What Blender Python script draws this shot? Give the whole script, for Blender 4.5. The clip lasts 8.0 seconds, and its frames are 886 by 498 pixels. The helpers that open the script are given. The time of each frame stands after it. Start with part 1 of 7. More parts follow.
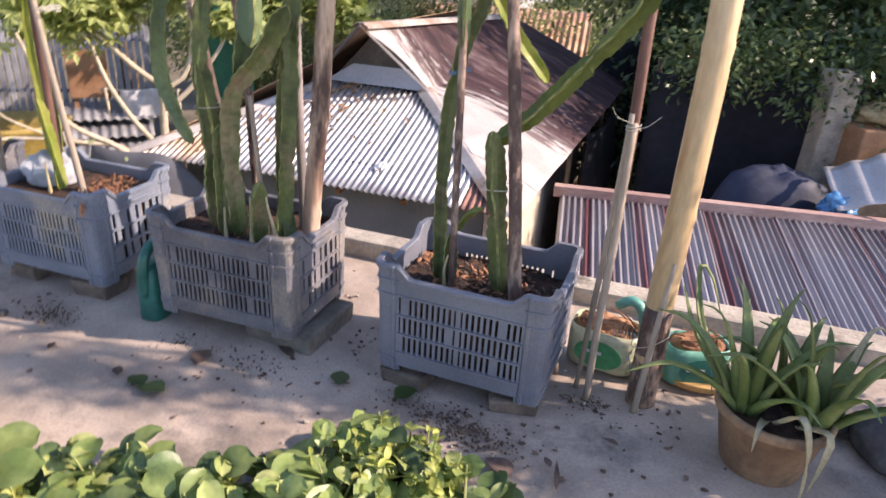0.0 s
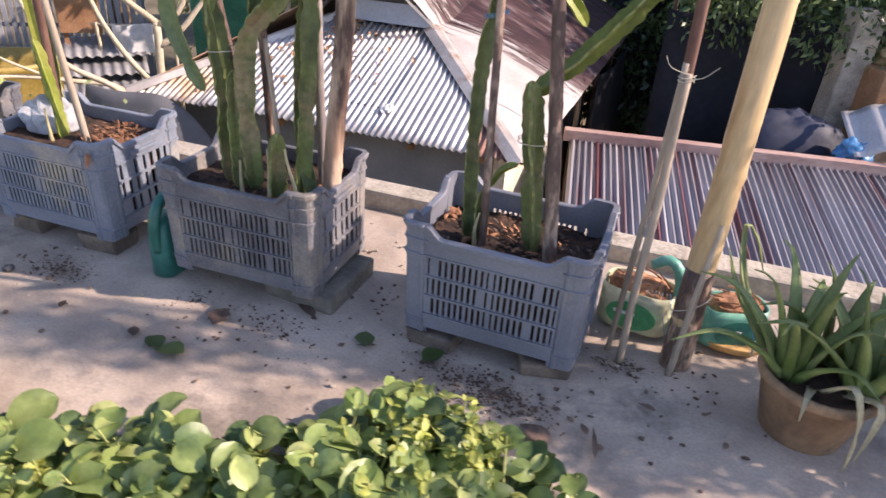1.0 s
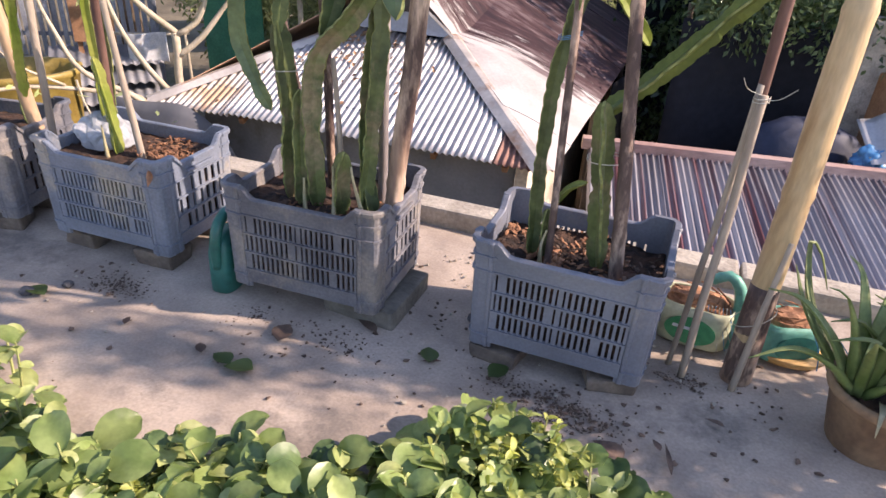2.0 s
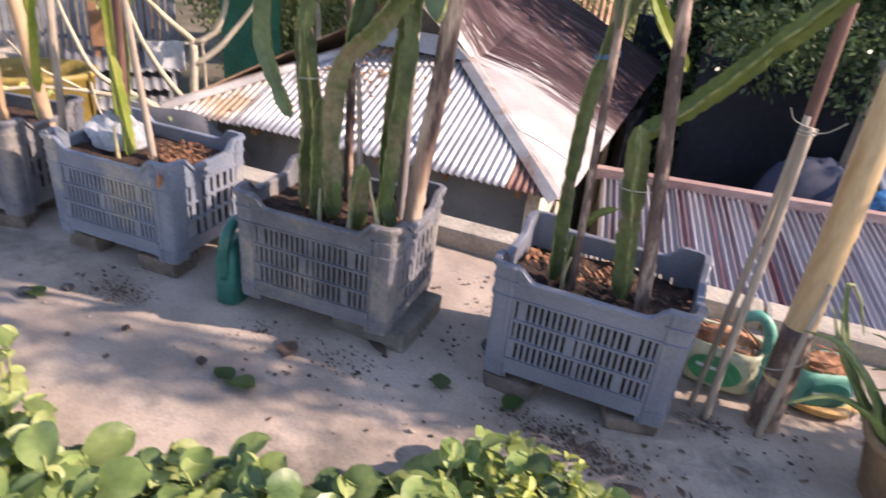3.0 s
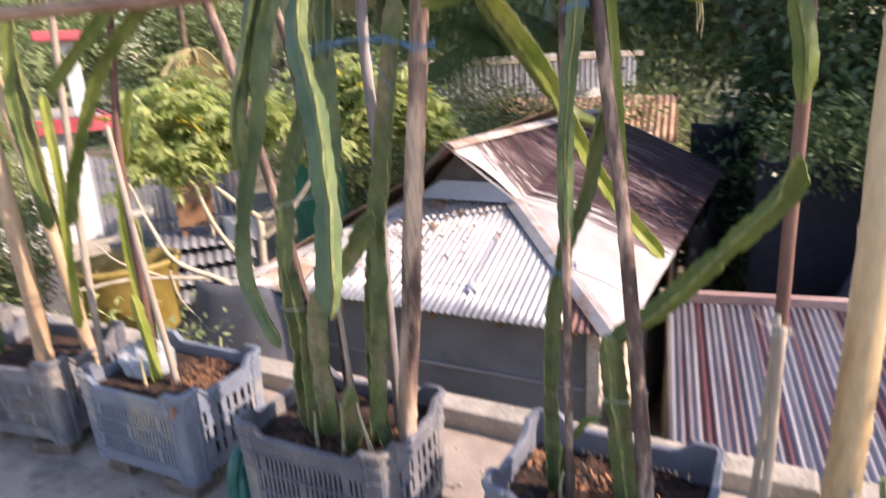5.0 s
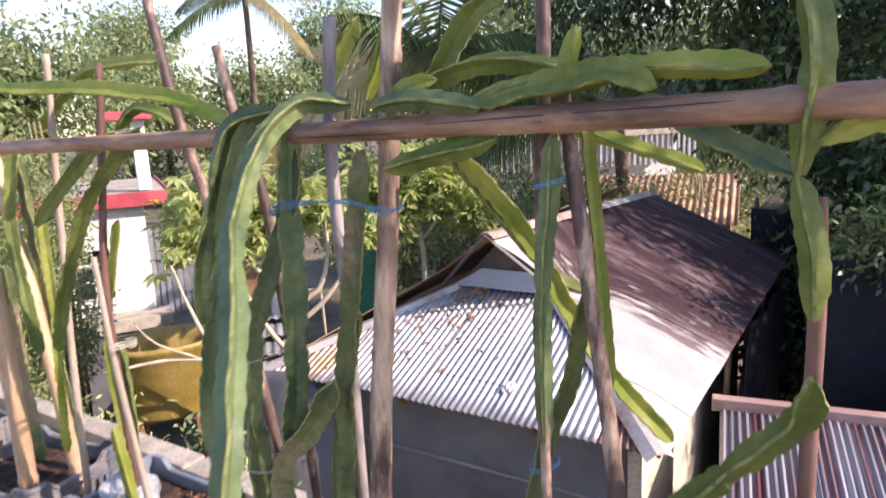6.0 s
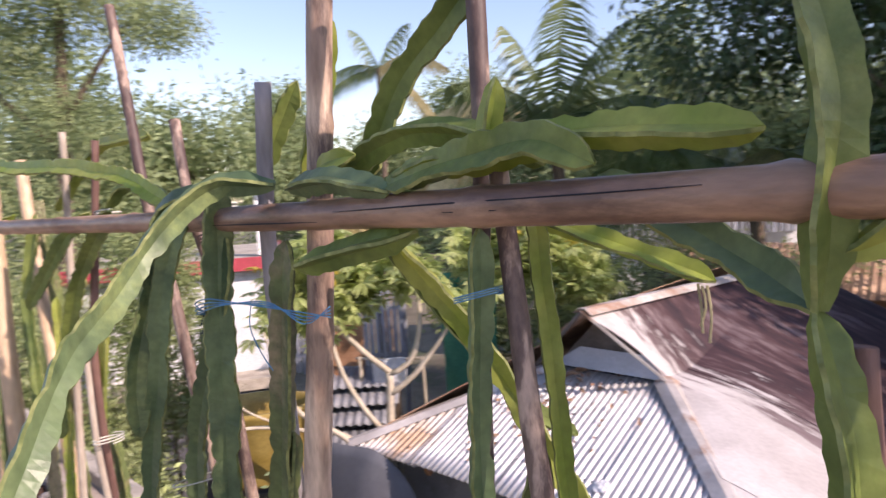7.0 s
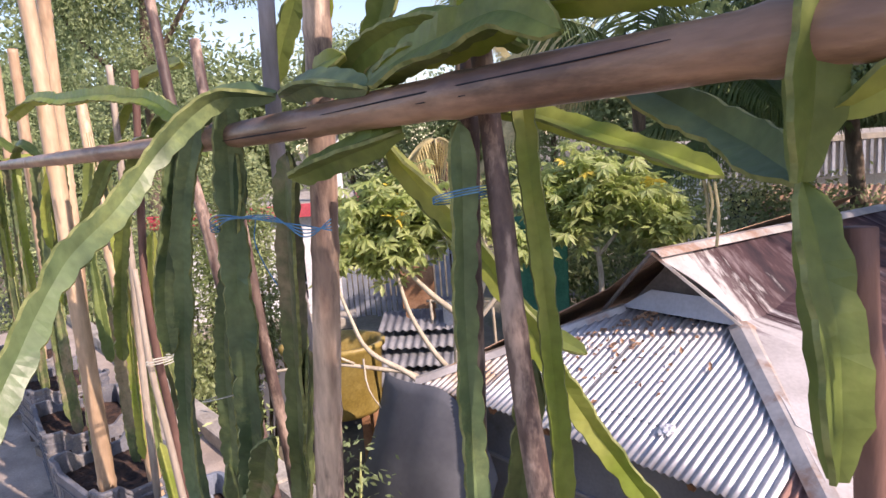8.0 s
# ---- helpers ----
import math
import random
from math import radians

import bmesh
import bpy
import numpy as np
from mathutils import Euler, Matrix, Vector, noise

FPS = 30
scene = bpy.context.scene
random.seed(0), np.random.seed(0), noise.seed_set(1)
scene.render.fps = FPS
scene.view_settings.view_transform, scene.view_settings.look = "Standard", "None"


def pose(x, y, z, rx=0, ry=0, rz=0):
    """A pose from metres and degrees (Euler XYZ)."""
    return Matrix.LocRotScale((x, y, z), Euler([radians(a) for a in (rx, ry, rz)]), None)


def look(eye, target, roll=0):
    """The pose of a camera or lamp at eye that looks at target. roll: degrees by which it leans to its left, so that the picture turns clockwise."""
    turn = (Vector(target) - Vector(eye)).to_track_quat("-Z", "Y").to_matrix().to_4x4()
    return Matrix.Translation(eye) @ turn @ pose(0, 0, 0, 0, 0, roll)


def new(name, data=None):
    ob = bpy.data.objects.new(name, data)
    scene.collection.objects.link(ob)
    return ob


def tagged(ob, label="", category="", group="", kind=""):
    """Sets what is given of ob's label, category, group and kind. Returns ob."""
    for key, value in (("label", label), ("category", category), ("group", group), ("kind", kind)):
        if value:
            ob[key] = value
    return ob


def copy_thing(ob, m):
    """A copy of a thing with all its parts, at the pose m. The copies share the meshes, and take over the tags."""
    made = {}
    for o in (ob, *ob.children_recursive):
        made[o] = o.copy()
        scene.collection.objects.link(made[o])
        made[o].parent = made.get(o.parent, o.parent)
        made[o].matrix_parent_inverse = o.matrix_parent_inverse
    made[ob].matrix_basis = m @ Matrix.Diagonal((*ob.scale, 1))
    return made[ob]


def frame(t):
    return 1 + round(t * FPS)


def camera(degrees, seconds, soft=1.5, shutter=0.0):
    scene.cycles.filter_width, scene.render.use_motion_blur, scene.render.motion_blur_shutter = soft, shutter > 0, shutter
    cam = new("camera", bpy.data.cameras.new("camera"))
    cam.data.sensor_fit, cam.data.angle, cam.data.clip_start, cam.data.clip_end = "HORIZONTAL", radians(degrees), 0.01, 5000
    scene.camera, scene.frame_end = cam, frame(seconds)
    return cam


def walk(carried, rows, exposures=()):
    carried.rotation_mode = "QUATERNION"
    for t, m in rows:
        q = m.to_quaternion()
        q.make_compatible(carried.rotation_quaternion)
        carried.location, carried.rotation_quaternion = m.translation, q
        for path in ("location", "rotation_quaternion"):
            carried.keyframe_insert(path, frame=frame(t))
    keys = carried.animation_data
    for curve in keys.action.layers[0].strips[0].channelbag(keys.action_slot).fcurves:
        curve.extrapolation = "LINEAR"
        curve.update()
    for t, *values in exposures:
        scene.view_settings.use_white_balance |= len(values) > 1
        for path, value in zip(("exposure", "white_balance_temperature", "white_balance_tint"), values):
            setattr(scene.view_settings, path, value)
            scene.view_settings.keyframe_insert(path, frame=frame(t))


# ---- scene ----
cam = camera(68.0, 8.0, shutter=0.5)
PATH = [
    (0, (-0.095, 0.16, 1.149), (-0.027, 1.984, 0.331), 3.3),
    (0.5, (-0.081, 0.2, 1.123), (-0.056, 1.983, 0.216), 6.7),
    (1, (-0.185, 0.268, 1.146), (-0.098, 2.01, 0.166), 3.9),
    (1.5, (-0.324, 0.261, 1.182), (-0.235, 2.011, 0.217), 3.0),
    (1.7, (-0.357, 0.262, 1.187), (-0.279, 2.007, 0.213), 2.8),
    (2.8, (-0.386, 0.333, 1.115), (-0.236, 2.102, 0.196), 8.2),
    (3, (-0.411, 0.341, 1.127), (-0.33, 2.122, 0.221), 6.7),
    (3.5, (-0.416, 0.333, 1.153), (-0.432, 2.158, 0.335), 5.6),
    (4, (-0.376, 0.327, 1.143), (-0.265, 2.131, 0.287), 5.9),
    (4.5, (-0.302, 0.375, 1.17), (-0.2, 2.193, 0.342), 5.1),
    (5, (-0.124, 0.451, 1.376), (-0.341, 2.35, 0.787), -3.2),
    (5.2, (-0.06, 0.476, 1.478), (-0.398, 2.365, 0.914), -3.4),
    (6.3, (0.085, 0.815, 1.561), (-0.33, 2.742, 1.223), -3.2),
    (6.5, (0.127, 0.899, 1.564), (-0.304, 2.827, 1.255), -4.7),
    (7, (0.279, 1.088, 1.57), (-0.49, 2.925, 1.385), -3.3),
    (7.5, (0.341, 1.17, 1.518), (-0.625, 2.896, 1.222), -5.1),
    (8, (0.362, 1.178, 1.5), (-0.623, 2.888, 1.174), -4.3),
]
walk(cam, [(t, look(eye, target, roll)) for t, eye, target, roll in PATH],
     exposures=[(0, 0.95, 7300, 26), (4.5, 0.95, 7300, 26), (5.0, 1.0, 7250, 26), (6.4, 0.90, 6900, 29), (7.0, 0.69, 6900, 30), (8, 0.68, 6900, 29)])

# ---------------------------------------------------------------- light
world = bpy.data.worlds.new("world")
scene.world = world
world.use_nodes = True
sky = world.node_tree.nodes.new("ShaderNodeTexSky")
sky.sky_type = "NISHITA"
sky.sun_disc = False
SUN_AZ, SUN_EL = -8.6, 33.0
sky.sun_elevation = radians(SUN_EL)
sky.sun_rotation = radians(90 - SUN_AZ)
sky.air_density, sky.dust_density, sky.ozone_density = 1.1, 0.4, 2.2
background = world.node_tree.nodes["Background"]
background.inputs["Strength"].default_value = 0.15
world.node_tree.links.new(sky.outputs[0], background.inputs["Color"])

sun_data = bpy.data.lights.new("sun", "SUN")
sun_data.energy, sun_data.angle, sun_data.color = 4.0, radians(0.6), (1.0, 0.91, 0.78)
sun = new("sun", sun_data)
sun_way = Vector((math.cos(radians(SUN_AZ)) * math.cos(radians(SUN_EL)),
                  math.sin(radians(SUN_AZ)) * math.cos(radians(SUN_EL)), math.sin(radians(SUN_EL))))
sun.matrix_world = look(sun_way * 30, (0, 0, 0))


# ---------------------------------------------------------------- materials
def mat(name, c1, c2, rough=0.6, scale=6.0, fine=70.0, bump=0.25, metal=0.0, glow=0.0, c3=None, c3_at=0.62,
        vary=0.0, stretch=(1, 1, 1), spec=0.5, grain=0.16, soft=0.12, bump_scale=None, depth=0.004):
    """Two-scale noise colour with an optional stain colour, fine grain, bump and piece-to-piece variation."""
    m = bpy.data.materials.new(name)
    m.use_nodes = True
    nt = m.node_tree
    n, link = nt.nodes, nt.links.new
    b = n["Principled BSDF"]
    co = n.new("ShaderNodeTexCoord")
    mp = n.new("ShaderNodeMapping")
    mp.inputs["Scale"].default_value = stretch
    link(co.outputs["Object"], mp.inputs[0])
    info = n.new("ShaderNodeObjectInfo")
    shift = n.new("ShaderNodeVectorMath")
    shift.operation = "MULTIPLY_ADD"
    shift.inputs[1].default_value = (7.3, 4.1, 5.7)
    link(info.outputs["Random"], shift.inputs[0])
    link(mp.outputs[0], shift.inputs[2])
    big = n.new("ShaderNodeTexNoise")
    big.inputs["Scale"].default_value, big.inputs["Detail"].default_value = scale, 5
    link(shift.outputs[0], big.inputs[0])
    ramp = n.new("ShaderNodeValToRGB")
    e = ramp.color_ramp.elements
    e[0].position, e[0].color = 0.5 - soft, (*c1, 1)
    e[1].position, e[1].color = 0.5 + soft, (*c2, 1)
    link(big.outputs["Fac"], ramp.inputs[0])
    out = ramp.outputs[0]
    if c3:
        st = n.new("ShaderNodeTexNoise")
        st.inputs["Scale"].default_value, st.inputs["Detail"].default_value = scale * 0.45, 8
        st.inputs["Roughness"].default_value = 0.7
        link(shift.outputs[0], st.inputs[0])
        sr = n.new("ShaderNodeValToRGB")
        sr.color_ramp.elements[0].position, sr.color_ramp.elements[1].position = c3_at - 0.05, c3_at + 0.06
        link(st.outputs["Fac"], sr.inputs[0])
        mx = n.new("ShaderNodeMixRGB")
        link(sr.outputs[0], mx.inputs[0])
        link(out, mx.inputs[1])
        mx.inputs[2].default_value = (*c3, 1)
        out = mx.outputs[0]
    fn = n.new("ShaderNodeTexNoise")
    fn.inputs["Scale"].default_value, fn.inputs["Detail"].default_value = fine, 4
    link(mp.outputs[0], fn.inputs[0])
    mr = n.new("ShaderNodeMapRange")
    mr.inputs["From Min"].default_value, mr.inputs["From Max"].default_value = 0.3, 0.7
    mr.inputs["To Min"].default_value, mr.inputs["To Max"].default_value = 1 - grain, 1 + grain
    link(fn.outputs["Fac"], mr.inputs[0])
    hsv = n.new("ShaderNodeHueSaturation")
    link(out, hsv.inputs["Color"])
    if vary:
        vr = n.new("ShaderNodeMapRange")
        vr.inputs["To Min"].default_value, vr.inputs["To Max"].default_value = 1 - vary, 1 + vary
        link(info.outputs["Random"], vr.inputs[0])
        mu = n.new("ShaderNodeMath")
        mu.operation = "MULTIPLY"
        link(vr.outputs[0], mu.inputs[0])
        link(mr.outputs[0], mu.inputs[1])
        link(mu.outputs[0], hsv.inputs["Value"])
    else:
        link(mr.outputs[0], hsv.inputs["Value"])
    link(hsv.outputs[0], b.inputs["Base Color"])
    rr = n.new("ShaderNodeMapRange")
    rr.inputs["To Min"].default_value, rr.inputs["To Max"].default_value = max(rough - 0.12, 0.05), min(rough + 0.12, 1)
    link(big.outputs["Fac"], rr.inputs[0])
    link(rr.outputs[0], b.inputs["Roughness"])
    b.inputs["Metallic"].default_value = metal
    b.inputs["Specular IOR Level"].default_value = spec
    if bump:
        bn = fn
        if bump_scale:
            bn = n.new("ShaderNodeTexNoise")
            bn.inputs["Scale"].default_value, bn.inputs["Detail"].default_value = bump_scale, 6
            link(mp.outputs[0], bn.inputs[0])
        bp = n.new("ShaderNodeBump")
        bp.inputs["Strength"].default_value, bp.inputs["Distance"].default_value = bump, depth
        link(bn.outputs["Fac"], bp.inputs["Height"])
        link(bp.outputs[0], b.inputs["Normal"])
    if glow:
        tr = n.new("ShaderNodeBsdfTranslucent")
        link(hsv.outputs[0], tr.inputs["Color"])
        ms = n.new("ShaderNodeMixShader")
        ms.inputs[0].default_value = glow
        link(b.outputs[0], ms.inputs[1])
        link(tr.outputs[0], ms.inputs[2])
        link(ms.outputs[0], n["Material Output"].inputs["Surface"])
    return m


EARTH = mat("pale_earth", (0.36, 0.295, 0.248), (0.495, 0.412, 0.345), 0.95, 5, 120, 0.4, c3=(0.23, 0.195, 0.17), c3_at=0.57,
            bump_scale=22, depth=0.008, grain=0.12)
LOW_EARTH = mat("lower_earth", (0.10, 0.085, 0.06), (0.20, 0.17, 0.12), 0.95, 0.8, 9, 0.5, c3=(0.05, 0.07, 0.03), depth=0.03)
CONCRETE = mat("old_concrete", (0.36, 0.32, 0.27), (0.50, 0.45, 0.38), 0.9, 7, 60, 0.6, c3=(0.16, 0.14, 0.11), depth=0.008)
DARK_CONCRETE = mat("dark_slab_concrete", (0.13, 0.12, 0.10), (0.22, 0.20, 0.17), 0.9, 9, 60, 0.5, depth=0.006)
CRATE = mat("grey_plastic", (0.15, 0.165, 0.205), (0.195, 0.21, 0.255), 0.48, 5, 120, 0.10, c3=(0.27, 0.245, 0.225), c3_at=0.63,
            grain=0.10, vary=0.10, depth=0.002)
CRATE_OLD = mat("dusty_grey_plastic", (0.108, 0.114, 0.138), (0.18, 0.183, 0.205), 0.55, 9, 120, 0.15, c3=(0.26, 0.235, 0.215),
                c3_at=0.545, grain=0.18, vary=0.10, depth=0.002)
CRATE_BLUE = mat("blue_grey_plastic", (0.15, 0.18, 0.235), (0.215, 0.245, 0.305), 0.5, 6, 120, 0.12, c3=(0.36, 0.33, 0.29),
                 c3_at=0.58, grain=0.16, depth=0.002)
CRUMB = mat("dry_crumbs", (0.075, 0.05, 0.038), (0.16, 0.11, 0.085), 1.0, 60, 120, 0.5)
SOIL = mat("dark_soil", (0.022, 0.013, 0.010), (0.085, 0.045, 0.030), 1.0, 26, 120, 1.0, depth=0.012, bump_scale=60)
HUSK = mat("coir_husk", (0.17, 0.075, 0.04), (0.40, 0.20, 0.11), 0.9, 30, 150, 0.6, vary=0.3)
BEAM = mat("rail_bamboo", (0.24, 0.13, 0.088), (0.43, 0.265, 0.175), 0.42, 14, 90, 0.35, stretch=(0.25, 1, 1), c3=(0.14, 0.078, 0.055),
           c3_at=0.57, grain=0.2)
BAMBOO_TAN = mat("mottled_bamboo", (0.29, 0.19, 0.14), (0.56, 0.41, 0.305), 0.55, 22, 80, 0.3, stretch=(1, 1, 0.22), c3=(0.085, 0.052, 0.046), c3_at=0.535,
                 grain=0.25, soft=0.09)
BAMBOO = mat("bamboo", (0.40, 0.27, 0.17), (0.60, 0.43, 0.28), 0.5, 7, 80, 0.25, stretch=(1, 1, 0.22), c3=(0.16, 0.09, 0.055),
             c3_at=0.62, grain=0.16, vary=0.12)
BAMBOO_YELLOW = mat("yellow_bamboo", (0.56, 0.41, 0.23), (0.70, 0.55, 0.35), 0.42, 5, 80, 0.2, stretch=(1, 1, 0.2),
                    c3=(0.42, 0.27, 0.14), c3_at=0.58, grain=0.13)
BAMBOO_DARK = mat("weathered_bamboo", (0.15, 0.098, 0.08), (0.40, 0.285, 0.225), 0.6, 30, 80, 0.3, stretch=(1, 1, 0.35),
                  c3=(0.085, 0.052, 0.046), c3_at=0.495, grain=0.25, soft=0.035)
STICK = mat("grey_stick", (0.30, 0.24, 0.19), (0.43, 0.36, 0.29), 0.75, 10, 90, 0.4, stretch=(1, 1, 0.2), c3=(0.14, 0.10, 0.08))
STICK_RUST = mat("reddish_bark", (0.11, 0.055, 0.045), (0.22, 0.12, 0.095), 0.75, 12, 90, 0.4, stretch=(1, 1, 0.25))
VINE = mat("cactus_green", (0.14, 0.205, 0.052), (0.28, 0.345, 0.095), 0.42, 7, 60, 0.2, glow=0.4, c3=(0.28, 0.33, 0.10), c3_at=0.6,
           grain=0.14, vary=0.15)
VINE_DARK = mat("cactus_blue_green", (0.095, 0.155, 0.075), (0.195, 0.27, 0.125), 0.38, 9, 60, 0.25, glow=0.3, grain=0.16,
                c3=(0.30, 0.37, 0.15), c3_at=0.58, vary=0.15)
VINE_OLD = mat("old_cactus_stem", (0.075, 0.105, 0.04), (0.16, 0.20, 0.07), 0.5, 9, 60, 0.35, glow=0.12, grain=0.2,
               c3=(0.27, 0.22, 0.13), c3_at=0.56, vary=0.15)
VINE_EDGE = mat("cactus_margin", (0.18, 0.22, 0.07), (0.37, 0.39, 0.15), 0.6, 40, 90, 0.3, glow=0.3)
VINE_YELLOW = mat("cactus_yellow_green", (0.28, 0.37, 0.055), (0.47, 0.50, 0.13), 0.42, 6, 60, 0.2, glow=0.42, grain=0.12, vary=0.12)
VINE_DRY = mat("cactus_rib", (0.34, 0.30, 0.17), (0.52, 0.45, 0.27), 0.7, 20, 90, 0.3)
LEAF = mat("soft_leaf", (0.165, 0.245, 0.072), (0.31, 0.40, 0.14), 0.36, 14, 80, 0.15, glow=0.3, grain=0.12, vary=0.3)
LEAF_PALE = mat("pale_leaf", (0.32, 0.39, 0.13), (0.48, 0.54, 0.22), 0.45, 14, 80, 0.15, glow=0.3, grain=0.12, vary=0.25)
STEM = mat("pale_stem", (0.30, 0.35, 0.12), (0.42, 0.42, 0.18), 0.5, 14, 80, 0.2)
ALOE = mat("aloe_green", (0.125, 0.19, 0.055), (0.25, 0.31, 0.115), 0.45, 10, 90, 0.15, glow=0.12, vary=0.25, grain=0.12)
ALOE_DRY = mat("dry_aloe", (0.50, 0.45, 0.29), (0.64, 0.58, 0.40), 0.7, 10, 90, 0.3, glow=0.25)
CLAY = mat("clay_pot", (0.19, 0.115, 0.07), (0.29, 0.19, 0.115), 0.85, 8, 60, 0.35, c3=(0.12, 0.085, 0.06))
TIN = mat("galvanised_tin", (0.50, 0.49, 0.50), (0.66, 0.645, 0.64), 0.48, 1.6, 40, 0.12, metal=0.45, c3=(0.46, 0.38, 0.33), c3_at=0.70,
          grain=0.08, vary=0.08)
TIN_RUST = mat("rusty_tin", (0.20, 0.095, 0.075), (0.31, 0.17, 0.135), 0.7, 3, 50, 0.15, metal=0.15, c3=(0.40, 0.31, 0.28), c3_at=0.66)
TIN_STAIN = mat("stained_tin", (0.54, 0.52, 0.51), (0.68, 0.66, 0.64), 0.5, 2.0, 40, 0.15, metal=0.4, c3=(0.42, 0.28, 0.19), c3_at=0.50, grain=0.1)
TIN_STREAK = mat("streaked_tin", (0.22, 0.215, 0.255), (0.42, 0.41, 0.45), 0.45, 2.2, 40, 0.12, metal=0.35, stretch=(9, 0.14, 0.5), c3=(0.17, 0.065, 0.075),
                 c3_at=0.57, vary=0.1, grain=0.1)
TIN_DULL = mat("old_grey_tin", (0.15, 0.155, 0.175), (0.25, 0.255, 0.275), 0.6, 3, 40, 0.1, metal=0.1, vary=0.15)
TIN_BROWN = mat("brown_tin", (0.33, 0.19, 0.12), (0.50, 0.33, 0.22), 0.6, 2, 40, 0.2, metal=0.2, vary=0.2)
CAP = mat("ridge_tin", (0.46, 0.42, 0.39), (0.62, 0.57, 0.53), 0.55, 3, 30, 0.08, metal=0.3, c3=(0.40, 0.24, 0.16), c3_at=0.58, grain=0.08)
TRIM = mat("pink_wood", (0.40, 0.25, 0.22), (0.55, 0.40, 0.36), 0.7, 4, 50, 0.3, stretch=(0.3, 1, 1))
WALL_BLUE = mat("grey_blue_paint", (0.20, 0.215, 0.245), (0.27, 0.285, 0.315), 0.8, 2, 40, 0.15, c3=(0.15, 0.15, 0.155), grain=0.08)
APRON = mat("apron_tin", (0.36, 0.37, 0.42), (0.46, 0.47, 0.52), 0.55, 2, 40, 0.12, metal=0.2, grain=0.08)
WALL_CREAM = mat("cream_plaster", (0.60, 0.52, 0.42), (0.74, 0.66, 0.54), 0.85, 5, 40, 0.3, c3=(0.36, 0.29, 0.22))
WALL_WHITE = mat("white_plaster", (0.62, 0.64, 0.67), (0.76, 0.77, 0.79), 0.85, 1.5, 30, 0.2, c3=(0.50, 0.50, 0.50))
GABLE = mat("gable_board", (0.10, 0.085, 0.08), (0.17, 0.145, 0.135), 0.85, 3, 40, 0.3)
BLACK_SHEET = mat("dark_plastic_sheet", (0.012, 0.013, 0.019), (0.022, 0.024, 0.033), 0.75, 1.2, 14, 0.2, depth=0.02, spec=0.25)
BLUE_SHEET = mat("navy_tarpaulin", (0.016, 0.022, 0.045), (0.030, 0.042, 0.085), 0.62, 1.6, 12, 0.2, depth=0.02)
BRIGHT_BLUE = mat("bright_blue_plastic", (0.04, 0.19, 0.42), (0.08, 0.30, 0.55), 0.4, 6, 30, 0.3)
BAG = mat("clear_plastic_bag", (0.42, 0.45, 0.49), (0.68, 0.70, 0.73), 0.25, 14, 60, 0.4, glow=0.35, grain=0.1)
WHITE_CLOTH = mat("white_plastic_bag", (0.70, 0.72, 0.75), (0.85, 0.86, 0.88), 0.5, 12, 60, 0.4, glow=0.2)
GREEN_PLASTIC = mat("green_plastic", (0.012, 0.12, 0.10), (0.02, 0.18, 0.15), 0.4, 8, 60, 0.15, vary=0.2)
MINT_PLASTIC = mat("mint_plastic", (0.10, 0.36, 0.29), (0.16, 0.44, 0.36), 0.4, 8, 60, 0.1)
LABEL_GREEN = mat("label_green", (0.03, 0.22, 0.09), (0.05, 0.30, 0.13), 0.4, 8, 60, 0.05)
LABEL_CREAM = mat("label_cream", (0.42, 0.46, 0.30), (0.55, 0.56, 0.40), 0.45, 8, 60, 0.1)
LABEL_ORANGE = mat("label_orange", (0.55, 0.30, 0.10), (0.62, 0.38, 0.15), 0.45, 8, 60, 0.1)
BLUE_TWINE = mat("blue_twine", (0.05, 0.20, 0.38), (0.10, 0.30, 0.50), 0.6, 20, 90, 0.2)
PALE_TWINE = mat("pale_twine", (0.45, 0.44, 0.38), (0.60, 0.58, 0.50), 0.7, 20, 90, 0.2)
YELLOW = mat("yellow_plastic", (0.29, 0.205, 0.05), (0.40, 0.295, 0.09), 0.5, 5, 40, 0.25, c3=(0.28, 0.19, 0.05))
RED_PAINT = mat("red_paint", (0.42, 0.06, 0.08), (0.55, 0.10, 0.12), 0.5, 3, 40, 0.1)
BROWN_BOARD = mat("brown_board", (0.30, 0.15, 0.075), (0.42, 0.23, 0.13), 0.7, 4, 40, 0.2)
FENCE = mat("grey_fence", (0.27, 0.29, 0.34), (0.38, 0.40, 0.45), 0.7, 4, 40, 0.2, vary=0.2)
GREY_TARP = mat("grey_tarpaulin", (0.10, 0.103, 0.118), (0.145, 0.15, 0.165), 0.6, 2, 20, 0.1, depth=0.01, grain=0.06)
DARK_GLASS = mat("dark_window", (0.012, 0.018, 0.035), (0.02, 0.03, 0.055), 0.2, 3, 30, 0.05)
BARK = mat("bark", (0.09, 0.065, 0.045), (0.19, 0.14, 0.10), 0.9, 10, 60, 0.6, stretch=(1, 1, 0.3), depth=0.01)
PALE_BARK = mat("pale_bark", (0.42, 0.36, 0.27), (0.56, 0.49, 0.38), 0.8, 8, 60, 0.4, stretch=(1, 1, 0.4))
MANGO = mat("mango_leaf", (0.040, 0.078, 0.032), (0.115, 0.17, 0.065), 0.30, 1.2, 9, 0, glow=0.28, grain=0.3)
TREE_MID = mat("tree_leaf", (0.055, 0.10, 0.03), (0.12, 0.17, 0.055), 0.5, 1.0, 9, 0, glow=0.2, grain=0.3)
